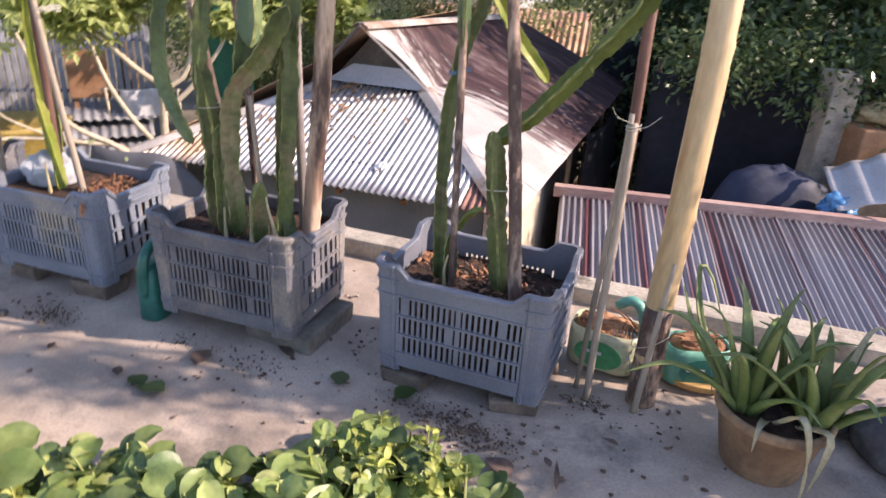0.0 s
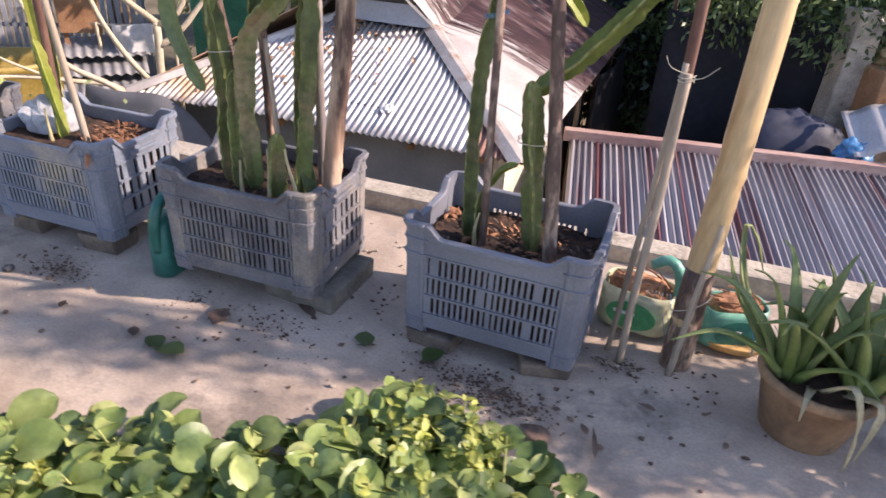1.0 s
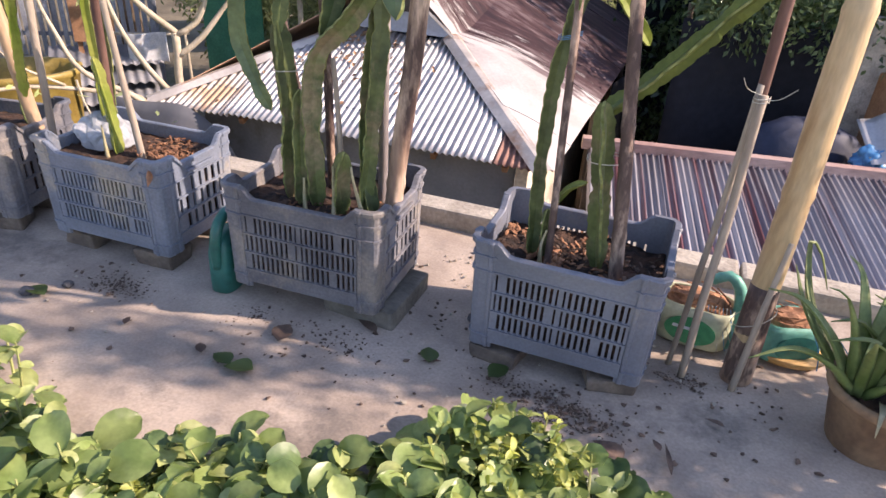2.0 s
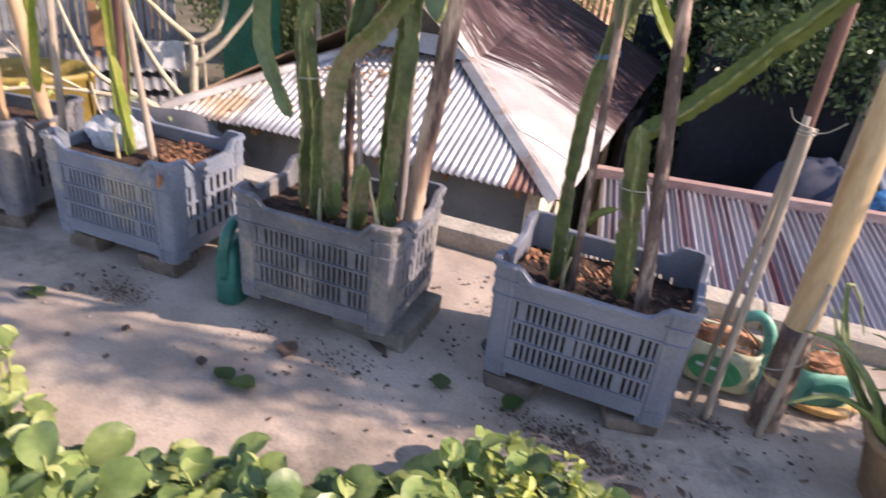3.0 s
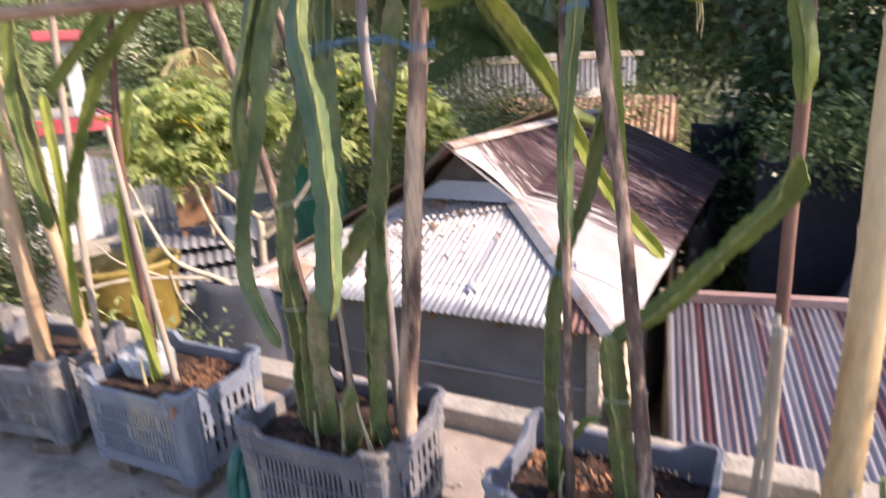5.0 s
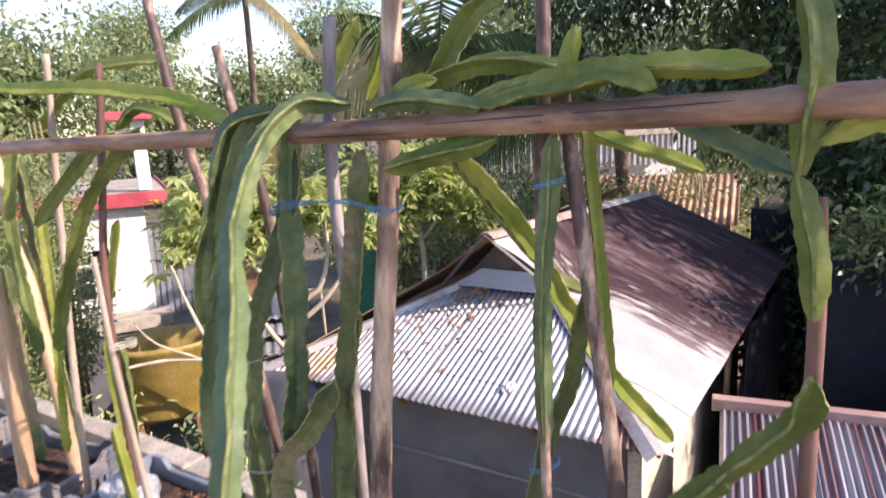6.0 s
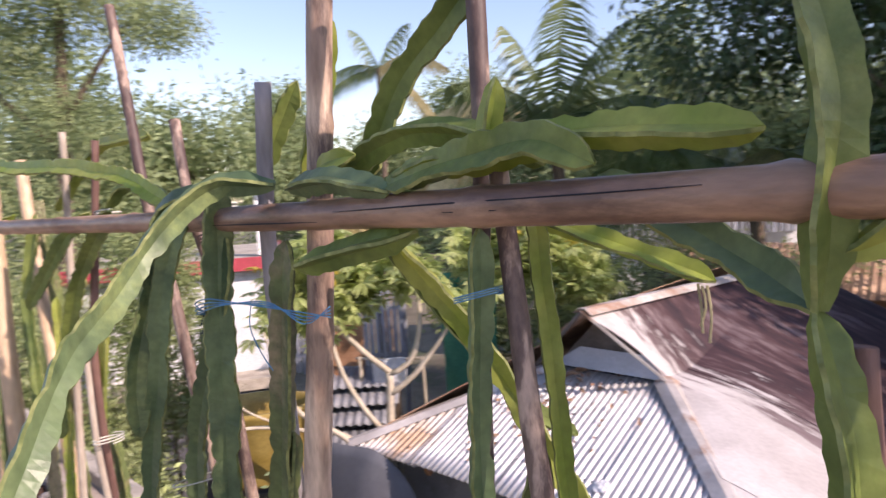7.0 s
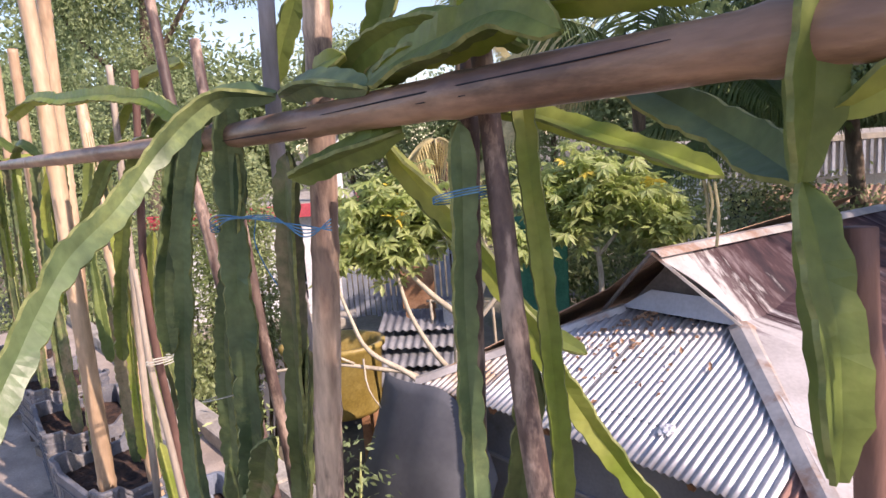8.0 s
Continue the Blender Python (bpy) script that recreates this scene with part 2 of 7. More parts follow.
# sun on the yard's shrubs is put into this paler leaf colour
SHRUB_LIT = mat("sunlit_shrub_leaf", (0.20, 0.26, 0.10), (0.36, 0.41, 0.19), 0.55, 2.0, 12, 0, glow=0.35, grain=0.3)
# haze over the far trees is put into this paler leaf colour
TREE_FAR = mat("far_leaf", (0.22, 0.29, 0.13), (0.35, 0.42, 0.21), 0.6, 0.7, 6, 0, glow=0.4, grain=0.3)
CASSAVA = mat("cassava_leaf", (0.36, 0.44, 0.14), (0.54, 0.60, 0.26), 0.42, 5, 30, 0, glow=0.5, grain=0.2)
PALM = mat("palm_leaf", (0.09, 0.14, 0.05), (0.17, 0.22, 0.08), 0.42, 2, 20, 0, glow=0.32)
LEAF_YELLOW = mat("yellowed_leaf", (0.62, 0.48, 0.06), (0.74, 0.58, 0.12), 0.5, 8, 40, 0, glow=0.4)
LEAF_HERB = mat("herb_leaf", (0.34, 0.39, 0.08), (0.52, 0.55, 0.16), 0.5, 14, 80, 0.1, glow=0.35, grain=0.12, vary=0.25)
PALM_DRY = mat("dry_palm_leaf", (0.50, 0.42, 0.20), (0.66, 0.56, 0.30), 0.6, 2, 20, 0, glow=0.25)
ROOF_LEAF = mat("orange_dead_leaf", (0.26, 0.14, 0.085), (0.44, 0.26, 0.15), 0.8, 16, 80, 0.3)
GREY_STICK = mat("silver_grey_wood", (0.20, 0.175, 0.175), (0.32, 0.285, 0.285), 0.75, 14, 90, 0.4, stretch=(1, 1, 0.2), c3=(0.46, 0.42, 0.40), c3_at=0.62)
# shade low in the creepers is put into this darker leaf colour
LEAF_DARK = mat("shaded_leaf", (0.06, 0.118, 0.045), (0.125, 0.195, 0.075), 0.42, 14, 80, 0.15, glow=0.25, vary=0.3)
DEAD_LEAF = mat("dead_leaf", (0.085, 0.056, 0.046), (0.18, 0.12, 0.09), 0.8, 16, 80, 0.3, vary=0.35)
STONE = mat("dark_stone", (0.05, 0.05, 0.055), (0.10, 0.10, 0.11), 0.85, 18, 70, 0.5)
BRICK = mat("brick", (0.12, 0.095, 0.08), (0.22, 0.175, 0.14), 0.9, 12, 70, 0.5)


# ---------------------------------------------------------------- building helpers
def part(name, bm, material, parent, label="", smooth=False):
    me = bpy.data.meshes.new(name)
    bm.normal_update()
    bm.to_mesh(me)
    bm.free()
    me.materials.append(material)
    if smooth:
        me.polygons.foreach_set("use_smooth", [True] * len(me.polygons))
    ob = new(name, me)
    ob.parent = parent
    if label:
        ob["label"] = label
    return ob


def share(name, me, m, parent):
    """One more piece on an existing mesh."""
    ob = new(name, me)
    ob.parent = parent
    ob.matrix_local = m
    return ob


def single(name, bm, material, label, category, m=None, group="", kind="", smooth=False):
    ob = part(name, bm, material, None, smooth=smooth)
    if m is not None:
        ob.matrix_world = m
    return tagged(ob, label, category, group, kind)


def thing(name, m, label, category, group="", kind=""):
    ob = new(name)
    ob.empty_display_size = 0.05
    ob.matrix_world = m
    return tagged(ob, label, category, group, kind)


def box(bm, lo, hi, bevel=0.0, m=None):
    r = bmesh.ops.create_cube(bm, size=1.0)
    vs = r["verts"]
    lo, hi = Vector(lo), Vector(hi)
    for v in vs:
        v.co = Vector((lo[i] + (v.co[i] + 0.5) * (hi[i] - lo[i]) for i in range(3)))
    if bevel:
        es = list({e for v in vs for e in v.link_edges})
        r = bmesh.ops.bevel(bm, geom=es, offset=bevel, segments=2, affect="EDGES", profile=0.6)
        vs = [v for v in r["verts"]] + [v for v in vs if v.is_valid]
    if m is not None:
        bmesh.ops.transform(bm, matrix=m, verts=list({v for v in vs if v.is_valid}))
    return bm


def spline(pts, step):
    """Points along a smooth curve through pts, about step apart."""
    pts = [Vector(p) for p in pts]
    if len(pts) == 2:
        n = max(2, int((pts[1] - pts[0]).length / step))
        return [pts[0].lerp(pts[1], i / n) for i in range(n + 1)]
    out = []
    ext = [pts[0] * 2 - pts[1]] + pts + [pts[-1] * 2 - pts[-2]]
    for i in range(1, len(ext) - 2):
        a, b, c, d = ext[i - 1:i + 3]
        n = max(2, int((c - b).length / step))
        for k in range(n):
            t = k / n
            out.append(0.5 * (2 * b + (c - a) * t + (2 * a - 5 * b + 4 * c - d) * t * t + (3 * b - a - 3 * c + d) * t ** 3))
    out.append(pts[-1])
    return out


def frames_along(path):
    """A turning-free side and up vector for each point of a path."""
    out = []
    up = None
    for i, p in enumerate(path):
        d = (path[min(i + 1, len(path) - 1)] - path[max(i - 1, 0)]).normalized()
        if up is None:
            up = Vector((0.36, 0.93, 0.05))
            if abs(d.dot(up)) > 0.9:
                up = Vector((0, 0, 1))
        side = d.cross(up).normalized()
        up = side.cross(d).normalized()
        out.append((side, up))
    return out


def skin(bm, rings, cap=True):
    vs = [[bm.verts.new(c) for c in r] for r in rings]
    n = len(vs[0])
    for a, b in zip(vs, vs[1:]):
        for i in range(n):
            bm.faces.new((a[i], a[(i + 1) % n], b[(i + 1) % n], b[i]))
    if cap:
        bm.faces.new(list(reversed(vs[0])))
        bm.faces.new(vs[-1])
    return bm


def tube(bm, pts, radii, n=8, step=0.05, wobble=0.0, node=0.0, seed=0, smooth_path=True):
    """A round stem; node: spacing of bamboo joints."""
    rnd = random.Random(seed)
    path = spline(pts, step) if smooth_path else [Vector(p) for p in pts]
    fr = frames_along(path)
    rings = []
    length = 0.0
    joints = [rnd.uniform(0.3, 0.8) * node]
    while node and joints[-1] < 8:
        joints.append(joints[-1] + node * rnd.uniform(0.85, 1.15))
    total = sum((b - a).length for a, b in zip(path, path[1:])) or 1
    for i, (p, (s, u)) in enumerate(zip(path, fr)):
        if i:
            length += (p - path[i - 1]).length
        k = length / total * (len(radii) - 1)
        j = min(int(k), len(radii) - 2)
        r = radii[j] + (radii[j + 1] - radii[j]) * (k - j)
        if node:
            near = min(abs(length - q) for q in joints)
            r *= 1 + 0.16 * math.exp(-(near / 0.012) ** 2) - 0.05 * math.exp(-(near / 0.05) ** 2)
        off = Vector((noise.noise(p * 3 + Vector((seed, 0, 0))), noise.noise(p * 3 + Vector((0, seed, 9))), 0)) * wobble
        rings.append([p + off + (s * math.cos(a) + u * math.sin(a)) * r * (1 + 0.03 * noise.noise(Vector((a, length * 5, seed))))
                      for a in (2 * math.pi * q / n for q in range(n))])
    return skin(bm, rings)


def cactus(bm, pts, width, turn=0.0, tip=True, seed=0, base=True, flat=1.0):
    """A three-winged climbing cactus stem with scalloped, blunt-edged wings."""
    rnd = random.Random(seed)
    path = spline(pts, 0.012)
    fr = frames_along(path)
    total = sum((b - a).length for a, b in zip(path, path[1:]))
    rings = []
    s = 0.0
    period = rnd.uniform(0.034, 0.044)
    joint = rnd.uniform(0.22, 0.34)
    for i, (p, (sd, up)) in enumerate(zip(path, fr)):
        if i:
            s += (p - path[i - 1]).length
        grow = 1.0
        if tip:
            grow = min(1.0, 0.12 + 1.15 * math.sqrt(max(total - s, 0) / (width * 1.6)))
        if base:
            grow *= min(1.0, 0.35 + s / (width * 1.5))
        ring = []
        # the stem grows in lengths that pinch where one sprouts from the last
        near = abs((s + joint * 0.5) % joint - joint * 0.5)
        if 0.08 < s < total - 0.08:
            grow *= 1 - 0.24 * math.exp(-(near / 0.016) ** 2)
        tw = turn + 0.45 * math.sin(s * 2.3 + seed)
        for w in range(3):
            a = tw + w * 2 * math.pi / 3 + 0.30 * noise.noise(Vector((s * 14, w * 5.0, seed + 3)))
            ph = (s / period + w * 0.33) % 1.0
            sc = 0.78 + 0.22 * math.sin(math.pi * ph) ** 0.6
            r = width * 0.54 * grow * sc * (1.02 + 0.16 * noise.noise(Vector((s * 9, w, seed))))
            for da, rr in ((-1, r), (1, r)):
                th = width * 0.055 / max(r, 1e-4)
                ang = a + da * th
                ring.append(p + (sd * math.cos(ang) + up * math.sin(ang) * flat) * rr)
            mid = a + math.pi / 3
            ring.append(p + (sd * math.cos(mid) + up * math.sin(mid) * flat) * width * 0.15 * grow)
        rings.append(ring)
    skin(bm, rings)
    for k, f in enumerate(bm.faces):
        f.material_index = 1 if k < 9 * (len(rings) - 1) and k % 3 == 0 else 0
    return bm


def lathe(bm, profile, n=28, closed=False):
    rings = [[Vector((r * math.cos(2 * math.pi * i / n), r * math.sin(2 * math.pi * i / n), z)) for i in range(n)]
             for r, z in profile]
    return skin(bm, rings, cap=not closed)


def quad_leaf(length, width, bend=0.25, fold=0.15, n=4, shape=0.6):
    """A pointed leaf blade along +y, of two halves that fold along the midrib."""
    bm = bmesh.new()
    rows = []
    for i in range(n + 1):
        t = i / n
        w = width * 0.5 * (math.sin(math.pi * t ** shape) if 0 < t < 1 else 0.02)
        z = -bend * length * t * t
        y = length * t
        rows.append([bm.verts.new((-w, y, z + fold * w)), bm.verts.new((0, y, z)), bm.verts.new((w, y, z + fold * w))])
    for a, b in zip(rows, rows[1:]):
        bm.faces.new((a[0], a[1], b[1], b[0]))
        bm.faces.new((a[1], a[2], b[2], b[1]))
    return bm


def mesh_of(name, bm, material, smooth=True):
    me = bpy.data.meshes.new(name)
    bm.normal_update()
    bm.to_mesh(me)
    bm.free()
    me.materials.append(material)
    me.polygons.foreach_set("use_smooth", [smooth] * len(me.polygons))
    return me


def leaf_cloud(name, blobs, count, size, material, parent, seed, kind="leaf", droop=0.4, hollow=0.5):
    """Many small leaves, in clumps, round the given blobs (centre, radius); one mesh."""
    rnd = np.random.RandomState(seed)
    centres = np.array([tuple(c) for c, r in blobs], float)
    radii = np.array([tuple(r) if hasattr(r, "__len__") else (r, r, r) for c, r in blobs], float)
    vol = radii.prod(1) ** (2 / 3)
    per = 14
    n = count // per
    pick = rnd.choice(len(blobs), n, p=vol / vol.sum())
    d = rnd.normal(size=(n, 3))
    d /= np.linalg.norm(d, axis=1)[:, None]
    clump = centres[pick] + d * radii[pick] * (rnd.uniform(hollow, 1.05, n) ** 0.7)[:, None]
    d = np.repeat(d, per, 0)
    p = np.repeat(clump, per, 0) + rnd.normal(size=(n * per, 3)) * size * 1.5
    ax = d * 0.8 + rnd.normal(size=(n * per, 3)) * 0.7
    ax[:, 2] -= droop
    ax /= np.linalg.norm(ax, axis=1)[:, None] + 1e-6
    sd = np.cross(ax, rnd.normal(size=(n * per, 3)))
    sd /= np.linalg.norm(sd, axis=1)[:, None] + 1e-6
    l, w = size * rnd.uniform(0.7, 1.3, (n * per, 1)), size * rnd.uniform(0.16, 0.26, (n * per, 1))
    verts = np.stack([p, p + ax * l * 0.45 + sd * w, p + ax * l, p + ax * l * 0.45 - sd * w], 1).reshape(-1, 3)
    me = bpy.data.meshes.new(name)
    me.from_pydata(verts.tolist(), [], np.arange(n * per * 4).reshape(-1, 4).tolist())
    me.materials.append(material)
    ob = new(name, me)
    ob.parent = parent
    return ob


ROW = pose(-0.29, 1.97, 0, 0, 0, -21)
HOUSE = Matrix.Translation((0.545, 4.615, -0.565)) @ pose(0, 0, 0, 0, 0, -20.7)


# ---------------------------------------------------------------- ground and terrace
def ground_sheet():
    bm = bmesh.new()
    n = 60
    vs = {}
    for i in range(n + 1):
        for j in range(n + 1):
            sx, sy = (i / n * 2 - 1), (j / n * 2 - 1)
            x, y = 900 * sx * abs(sx) ** 1.8, 900 * sy * abs(sy) ** 1.8
            vs[i, j] = bm.verts.new((x, y + 10, -2.7 + 0.12 * noise.noise(Vector((x * 0.3, y * 0.3, 0)))))
    for i in range(n):
        for j in range(n):
            bm.faces.new((vs[i, j], vs[i + 1, j], vs[i + 1, j + 1], vs[i, j + 1]))
    single("ground", bm, LOW_EARTH, "dark trodden earth of the yard below the terrace", "ground", kind="structure", smooth=True)


def terrace():
    bm = bmesh.new()
    nx, ny = 150, 84
    vs = {}
    for i in range(nx + 1):
        for j in range(ny + 1):
            u, o = -6.5 + 11.0 * i / nx, -3.2 + 3.82 * j / ny
            z = 0.010 * noise.noise(Vector((u * 2.2, o * 2.2, 1))) + 0.005 * noise.noise(Vector((u * 9, o * 9, 4)))
            vs[i, j] = bm.verts.new((u, o, z))
    for i in range(nx):
        for j in range(ny):
            bm.faces.new((vs[i, j], vs[i + 1, j], vs[i + 1, j + 1], vs[i, j + 1]))
    rim = [e for e in bm.edges if e.is_boundary]
    r = bmesh.ops.extrude_edge_only(bm, edges=rim)
    for v in r["geom"]:
        if isinstance(v, bmesh.types.BMVert):
            v.co.z = -2.85
    single("terrace_floor", bm, EARTH, "pale dusty earth floor of the raised terrace", "terrace floor", ROW, kind="structure")
    # low kerb along the edge, cast in lengths
    kerb = thing("terrace_kerb", ROW, "low weathered concrete kerb along the terrace edge", "kerb", kind="structure")
    rnd = random.Random(5)
    u = -6.4
    while u < 4.4:
        w = rnd.uniform(0.75, 1.1)
        bm = bmesh.new()
        box(bm, (u + 0.004, 0.56 + rnd.uniform(-0.01, 0.01), -0.25), (u + w - 0.004, 0.68, 0.075 + rnd.uniform(-0.008, 0.008)), 0.014)
        part("kerb_length", bm, CONCRETE, kerb)
        u += w


ground_sheet()
terrace()


# ---------------------------------------------------------------- the tin-roofed house below
def corrugated(name, corner, along, up, width, top_of, low_of, material, parent, pitch=0.058, depth=0.0115, rows=5, seed=0, label=""):
    """A corrugated sheet; ridges run along up. low_of/top_of give the sheet's lower and upper end for each place across."""
    corner, along, up = Vector(corner), Vector(along), Vector(up)
    nrm = along.cross(up).normalized()
    cols = max(8, int(width / pitch * 8))
    bm = bmesh.new()
    grid = []
    for i in range(cols + 1):
        s = width * i / cols
        h = depth * math.cos(2 * math.pi * s / pitch)
        lo, hi = low_of(s), top_of(s)
        if hi - lo < 0.01:
            hi = lo + 0.01
        line = []
        for j in range(rows + 1):
            q = lo + (hi - lo) * j / rows
            dent = 0.006 * noise.noise(Vector((s * 1.5 + seed, q * 1.5, seed)))
            line.append(bm.verts.new(corner + along * s + up * q + nrm * (h + dent)))
        grid.append(line)
    for a, b in zip(grid, grid[1:]):
        for j in range(rows):
            bm.faces.new((a[j], b[j], b[j + 1], a[j + 1]))
    fs = list(bm.faces)
    r = bmesh.ops.extrude_face_region(bm, geom=fs)
    bmesh.ops.translate(bm, vec=-nrm * 0.003, verts=[g for g in r["geom"] if isinstance(g, bmesh.types.BMVert)])
    return part(name, bm, material, parent, label, smooth=True)


def plank(bm, a, b, width, thick, up=(0, 0, 1)):
    """A flat bar from a to b."""
    a, b = Vector(a), Vector(b)
    d = (b - a).normalized()
    s = d.cross(Vector(up)).normalized() * width / 2
    n = s.cross(d).normalized() * thick / 2
    r = [[p + s * i + n * j for i, j in ((-1, -1), (1, -1), (1, 1), (-1, 1))] for p in (a, b)]
    return skin(bm, r)


def panel(bm, pts, thick, nrm):
    """A flat polygon with thickness."""
    f = bm.faces.new([bm.verts.new(p) for p in pts])
    r = bmesh.ops.extrude_face_region(bm, geom=[f])
    bmesh.ops.translate(bm, vec=Vector(nrm).normalized() * thick, verts=[g for g in r["geom"] if isinstance(g, bmesh.types.BMVert)])
    return bm


def white_to_rust():
    """Flat painted tin: white near the front, rusted purple-brown towards the ridge and the back."""
    m = mat("half_rusted_tin", (0.41, 0.38, 0.37), (0.53, 0.50, 0.49), 0.6, 2.2, 40, 0.15, metal=0.0, spec=0.2, grain=0.08)
    n, link = m.node_tree.nodes, m.node_tree.links.new
    co = n.new("ShaderNodeTexCoord")
    sep = n.new("ShaderNodeSeparateXYZ")
    link(co.outputs["Object"], sep.inputs[0])
    # distance behind a line from near the gable's tip to the far eave
    a = n.new("ShaderNodeMath")
    a.operation = "MULTIPLY_ADD"
    a.inputs[1].default_value, a.inputs[2].default_value = -0.12, 0.0
    link(sep.outputs["X"], a.inputs[0])
    b = n.new("ShaderNodeMath")
    b.operation = "ADD"
    link(a.outputs[0], b.inputs[0])
    link(sep.outputs["Y"], b.inputs[1])
    st = n.new("ShaderNodeMapping")
    st.inputs["Scale"].default_value = (0.9, 5.0, 2.0)
    link(co.outputs["Object"], st.inputs[0])
    ns = n.new("ShaderNodeTexNoise")
    ns.inputs["Scale"].default_value, ns.inputs["Detail"].default_value, ns.inputs["Roughness"].default_value = 1.3, 8, 0.68
    link(st.outputs[0], ns.inputs[0])
    c = n.new("ShaderNodeMath")
    c.operation = "MULTIPLY_ADD"
    c.inputs[1].default_value = 2.6
    link(ns.outputs["Fac"], c.inputs[0])
    link(b.outputs[0], c.inputs[2])
    ramp = n.new("ShaderNodeValToRGB")
    ramp.color_ramp.elements[0].position, ramp.color_ramp.elements[1].position = 0.0, 1.0
    mr = n.new("ShaderNodeMapRange")
    mr.inputs["From Min"].default_value, mr.inputs["From Max"].default_value = 2.95, 3.2
    link(c.outputs[0], mr.inputs[0])
    e = ramp.color_ramp.elements
    e[0].color, e[1].color = (0, 0, 0, 1), (1, 1, 1, 1)
    link(mr.outputs[0], ramp.inputs[0])
    rust = n.new("ShaderNodeValToRGB")
    rust.color_ramp.elements[0].position, rust.color_ramp.elements[1].position = 0.35, 0.68
    rust.color_ramp.elements[0].color, rust.color_ramp.elements[1].color = (0.03, 0.021, 0.027, 1), (0.20, 0.155, 0.16, 1)
    mid = rust.color_ramp.elements.new(0.52)
    mid.color = (0.072, 0.041, 0.045, 1)
    link(ns.outputs["Fac"], rust.inputs[0])
    p = n["Principled BSDF"]
    old = p.inputs["Base Color"].links[0].from_socket
    mix = n.new("ShaderNodeMixRGB")
    link(ramp.outputs[0], mix.inputs[0])
    link(old, mix.inputs[1])
    link(rust.outputs[0], mix.inputs[2])
    link(mix.outputs[0], p.inputs["Base Color"])
    return m


HALF_RUST = white_to_rust()
EW, HV, HU, HZ = 3.40, 1.34, 1.19, 0.53     # eave width; hip's depth, inset and rise
RZ, GV = 1.10, 0.98                         # ridge height; depth of the gable's tip
BACK = 5.2


def house():
    h = thing("tin_roofed_house", HOUSE, "low house with a corrugated tin hip roof, white and rusted", "house")
    # front slope: five corrugated sheets that end at the hips
    up = Vector((0, HV, HZ)).normalized()
    full = math.hypot(HV, HZ) * 1.01

    def top(u):
        return full * max(0.0, min(1.0, -u / HU, (EW + u) / HU))
    edges = [-EW, -2.66, -1.90, -1.15, -0.41, 0.0]
    for k, (a, b) in enumerate(zip(edges, edges[1:])):
        m = TIN_RUST if k == 4 else TIN_STAIN if k == 0 else TIN
        corrugated("roof_sheet", (a - 0.02, 0, 0.012 * (k % 2)), (1, 0, 0), up, b - a + 0.04,
                   lambda s, a=a: top(max(-EW, min(0, a - 0.02 + s))), lambda s, k=k: -0.03 + 0.01 * (k % 3), m, h, seed=k,
                   label="rust-red corrugated sheet" if k == 4 else "")
    # right slope: flat sheets laid from ridge to eave; the far end is wider and a little higher
    def slope_at(v, q):
        f = v / 5.2
        e = Vector((0.06, 0, 0.0)).lerp(Vector((0.30, 5.2, 0.18)), f)
        r = Vector((-EW / 2 - 0.03, 0, RZ)).lerp(Vector((-1.42, 5.2, 0.96)), f)
        p = e.lerp(r, q)
        # the sheets sag onto the hip near the front
        at = (e.x + HU * min(v, HV) / HV) / (e.x - r.x)
        sag = max(0.0, RZ * at - HZ * min(v, HV) / HV - 0.03) * max(0.0, min(1.0, 2.8 - v))
        p.z -= sag * ((q / at) ** 2 if q < at else max(0.0, 1 - (q - at) / (1.001 - at)))
        return p

    def hip_at(v):
        return min(1.0, max(0.03, (0.06 + 0.056 * v + HU * v / HV) / (1.78 + 0.002 * v)))

    def flat_sheet(name, a, b, low_of, high_of, lift):
        bm = bmesh.new()
        cols, rows = 6, 12
        grid = []
        for i in range(cols + 1):
            vv = a + (b - a) * i / cols
            lo, hi = low_of(vv), high_of(vv)
            line = []
            for j in range(rows + 1):
                p = slope_at(vv, lo + (hi - lo) * j / rows)
                p.z += lift + 0.010 * noise.noise(Vector((vv * 2, p.x * 2, 3)))
                line.append(bm.verts.new(p))
            grid.append(line)
        for p, q in zip(grid, grid[1:]):
            for j in range(rows):
                bm.faces.new((p[j], q[j], q[j + 1], p[j + 1]))
        r = bmesh.ops.extrude_face_region(bm, geom=list(bm.faces))
        bmesh.ops.translate(bm, vec=(0, 0, -0.005), verts=[g for g in r["geom"] if isinstance(g, bmesh.types.BMVert)])
        part(name, bm, HALF_RUST, h, "flat painted tin sheet, white and rust-brown")
    cuts = [0.0, 0.55, HV, 1.75, 2.4, 3.0, 3.7, 4.4, 5.2]
    for k, (a, b) in enumerate(zip(cuts, cuts[1:])):
        flat_sheet("roof_sheet", a - 0.015, b + 0.015, lambda v: 0.0, hip_at if k < 2 else lambda v: 1.0, 0.012 + 0.006 * (k % 2))
    # the upper roof juts out over the gable, its edge slanting back down to the hip
    flat_sheet("overhang_sheet", GV, HV + 0.02, lambda v: 1 - (1 - hip_at(HV)) * (v - GV) / (HV - GV + 0.03), lambda v: 1.0, 0.024)
    # left slope
    for k, (a, b) in enumerate(((0.0, HV), (HV, 2.6), (2.6, 3.9), (3.9, BACK))):
        bm = bmesh.new()
        (a0, h0), (b0, h1) = ((a, 0.02), (b, HU / (EW / 2))) if k == 0 else ((a, 1.0), (b, 1.0))
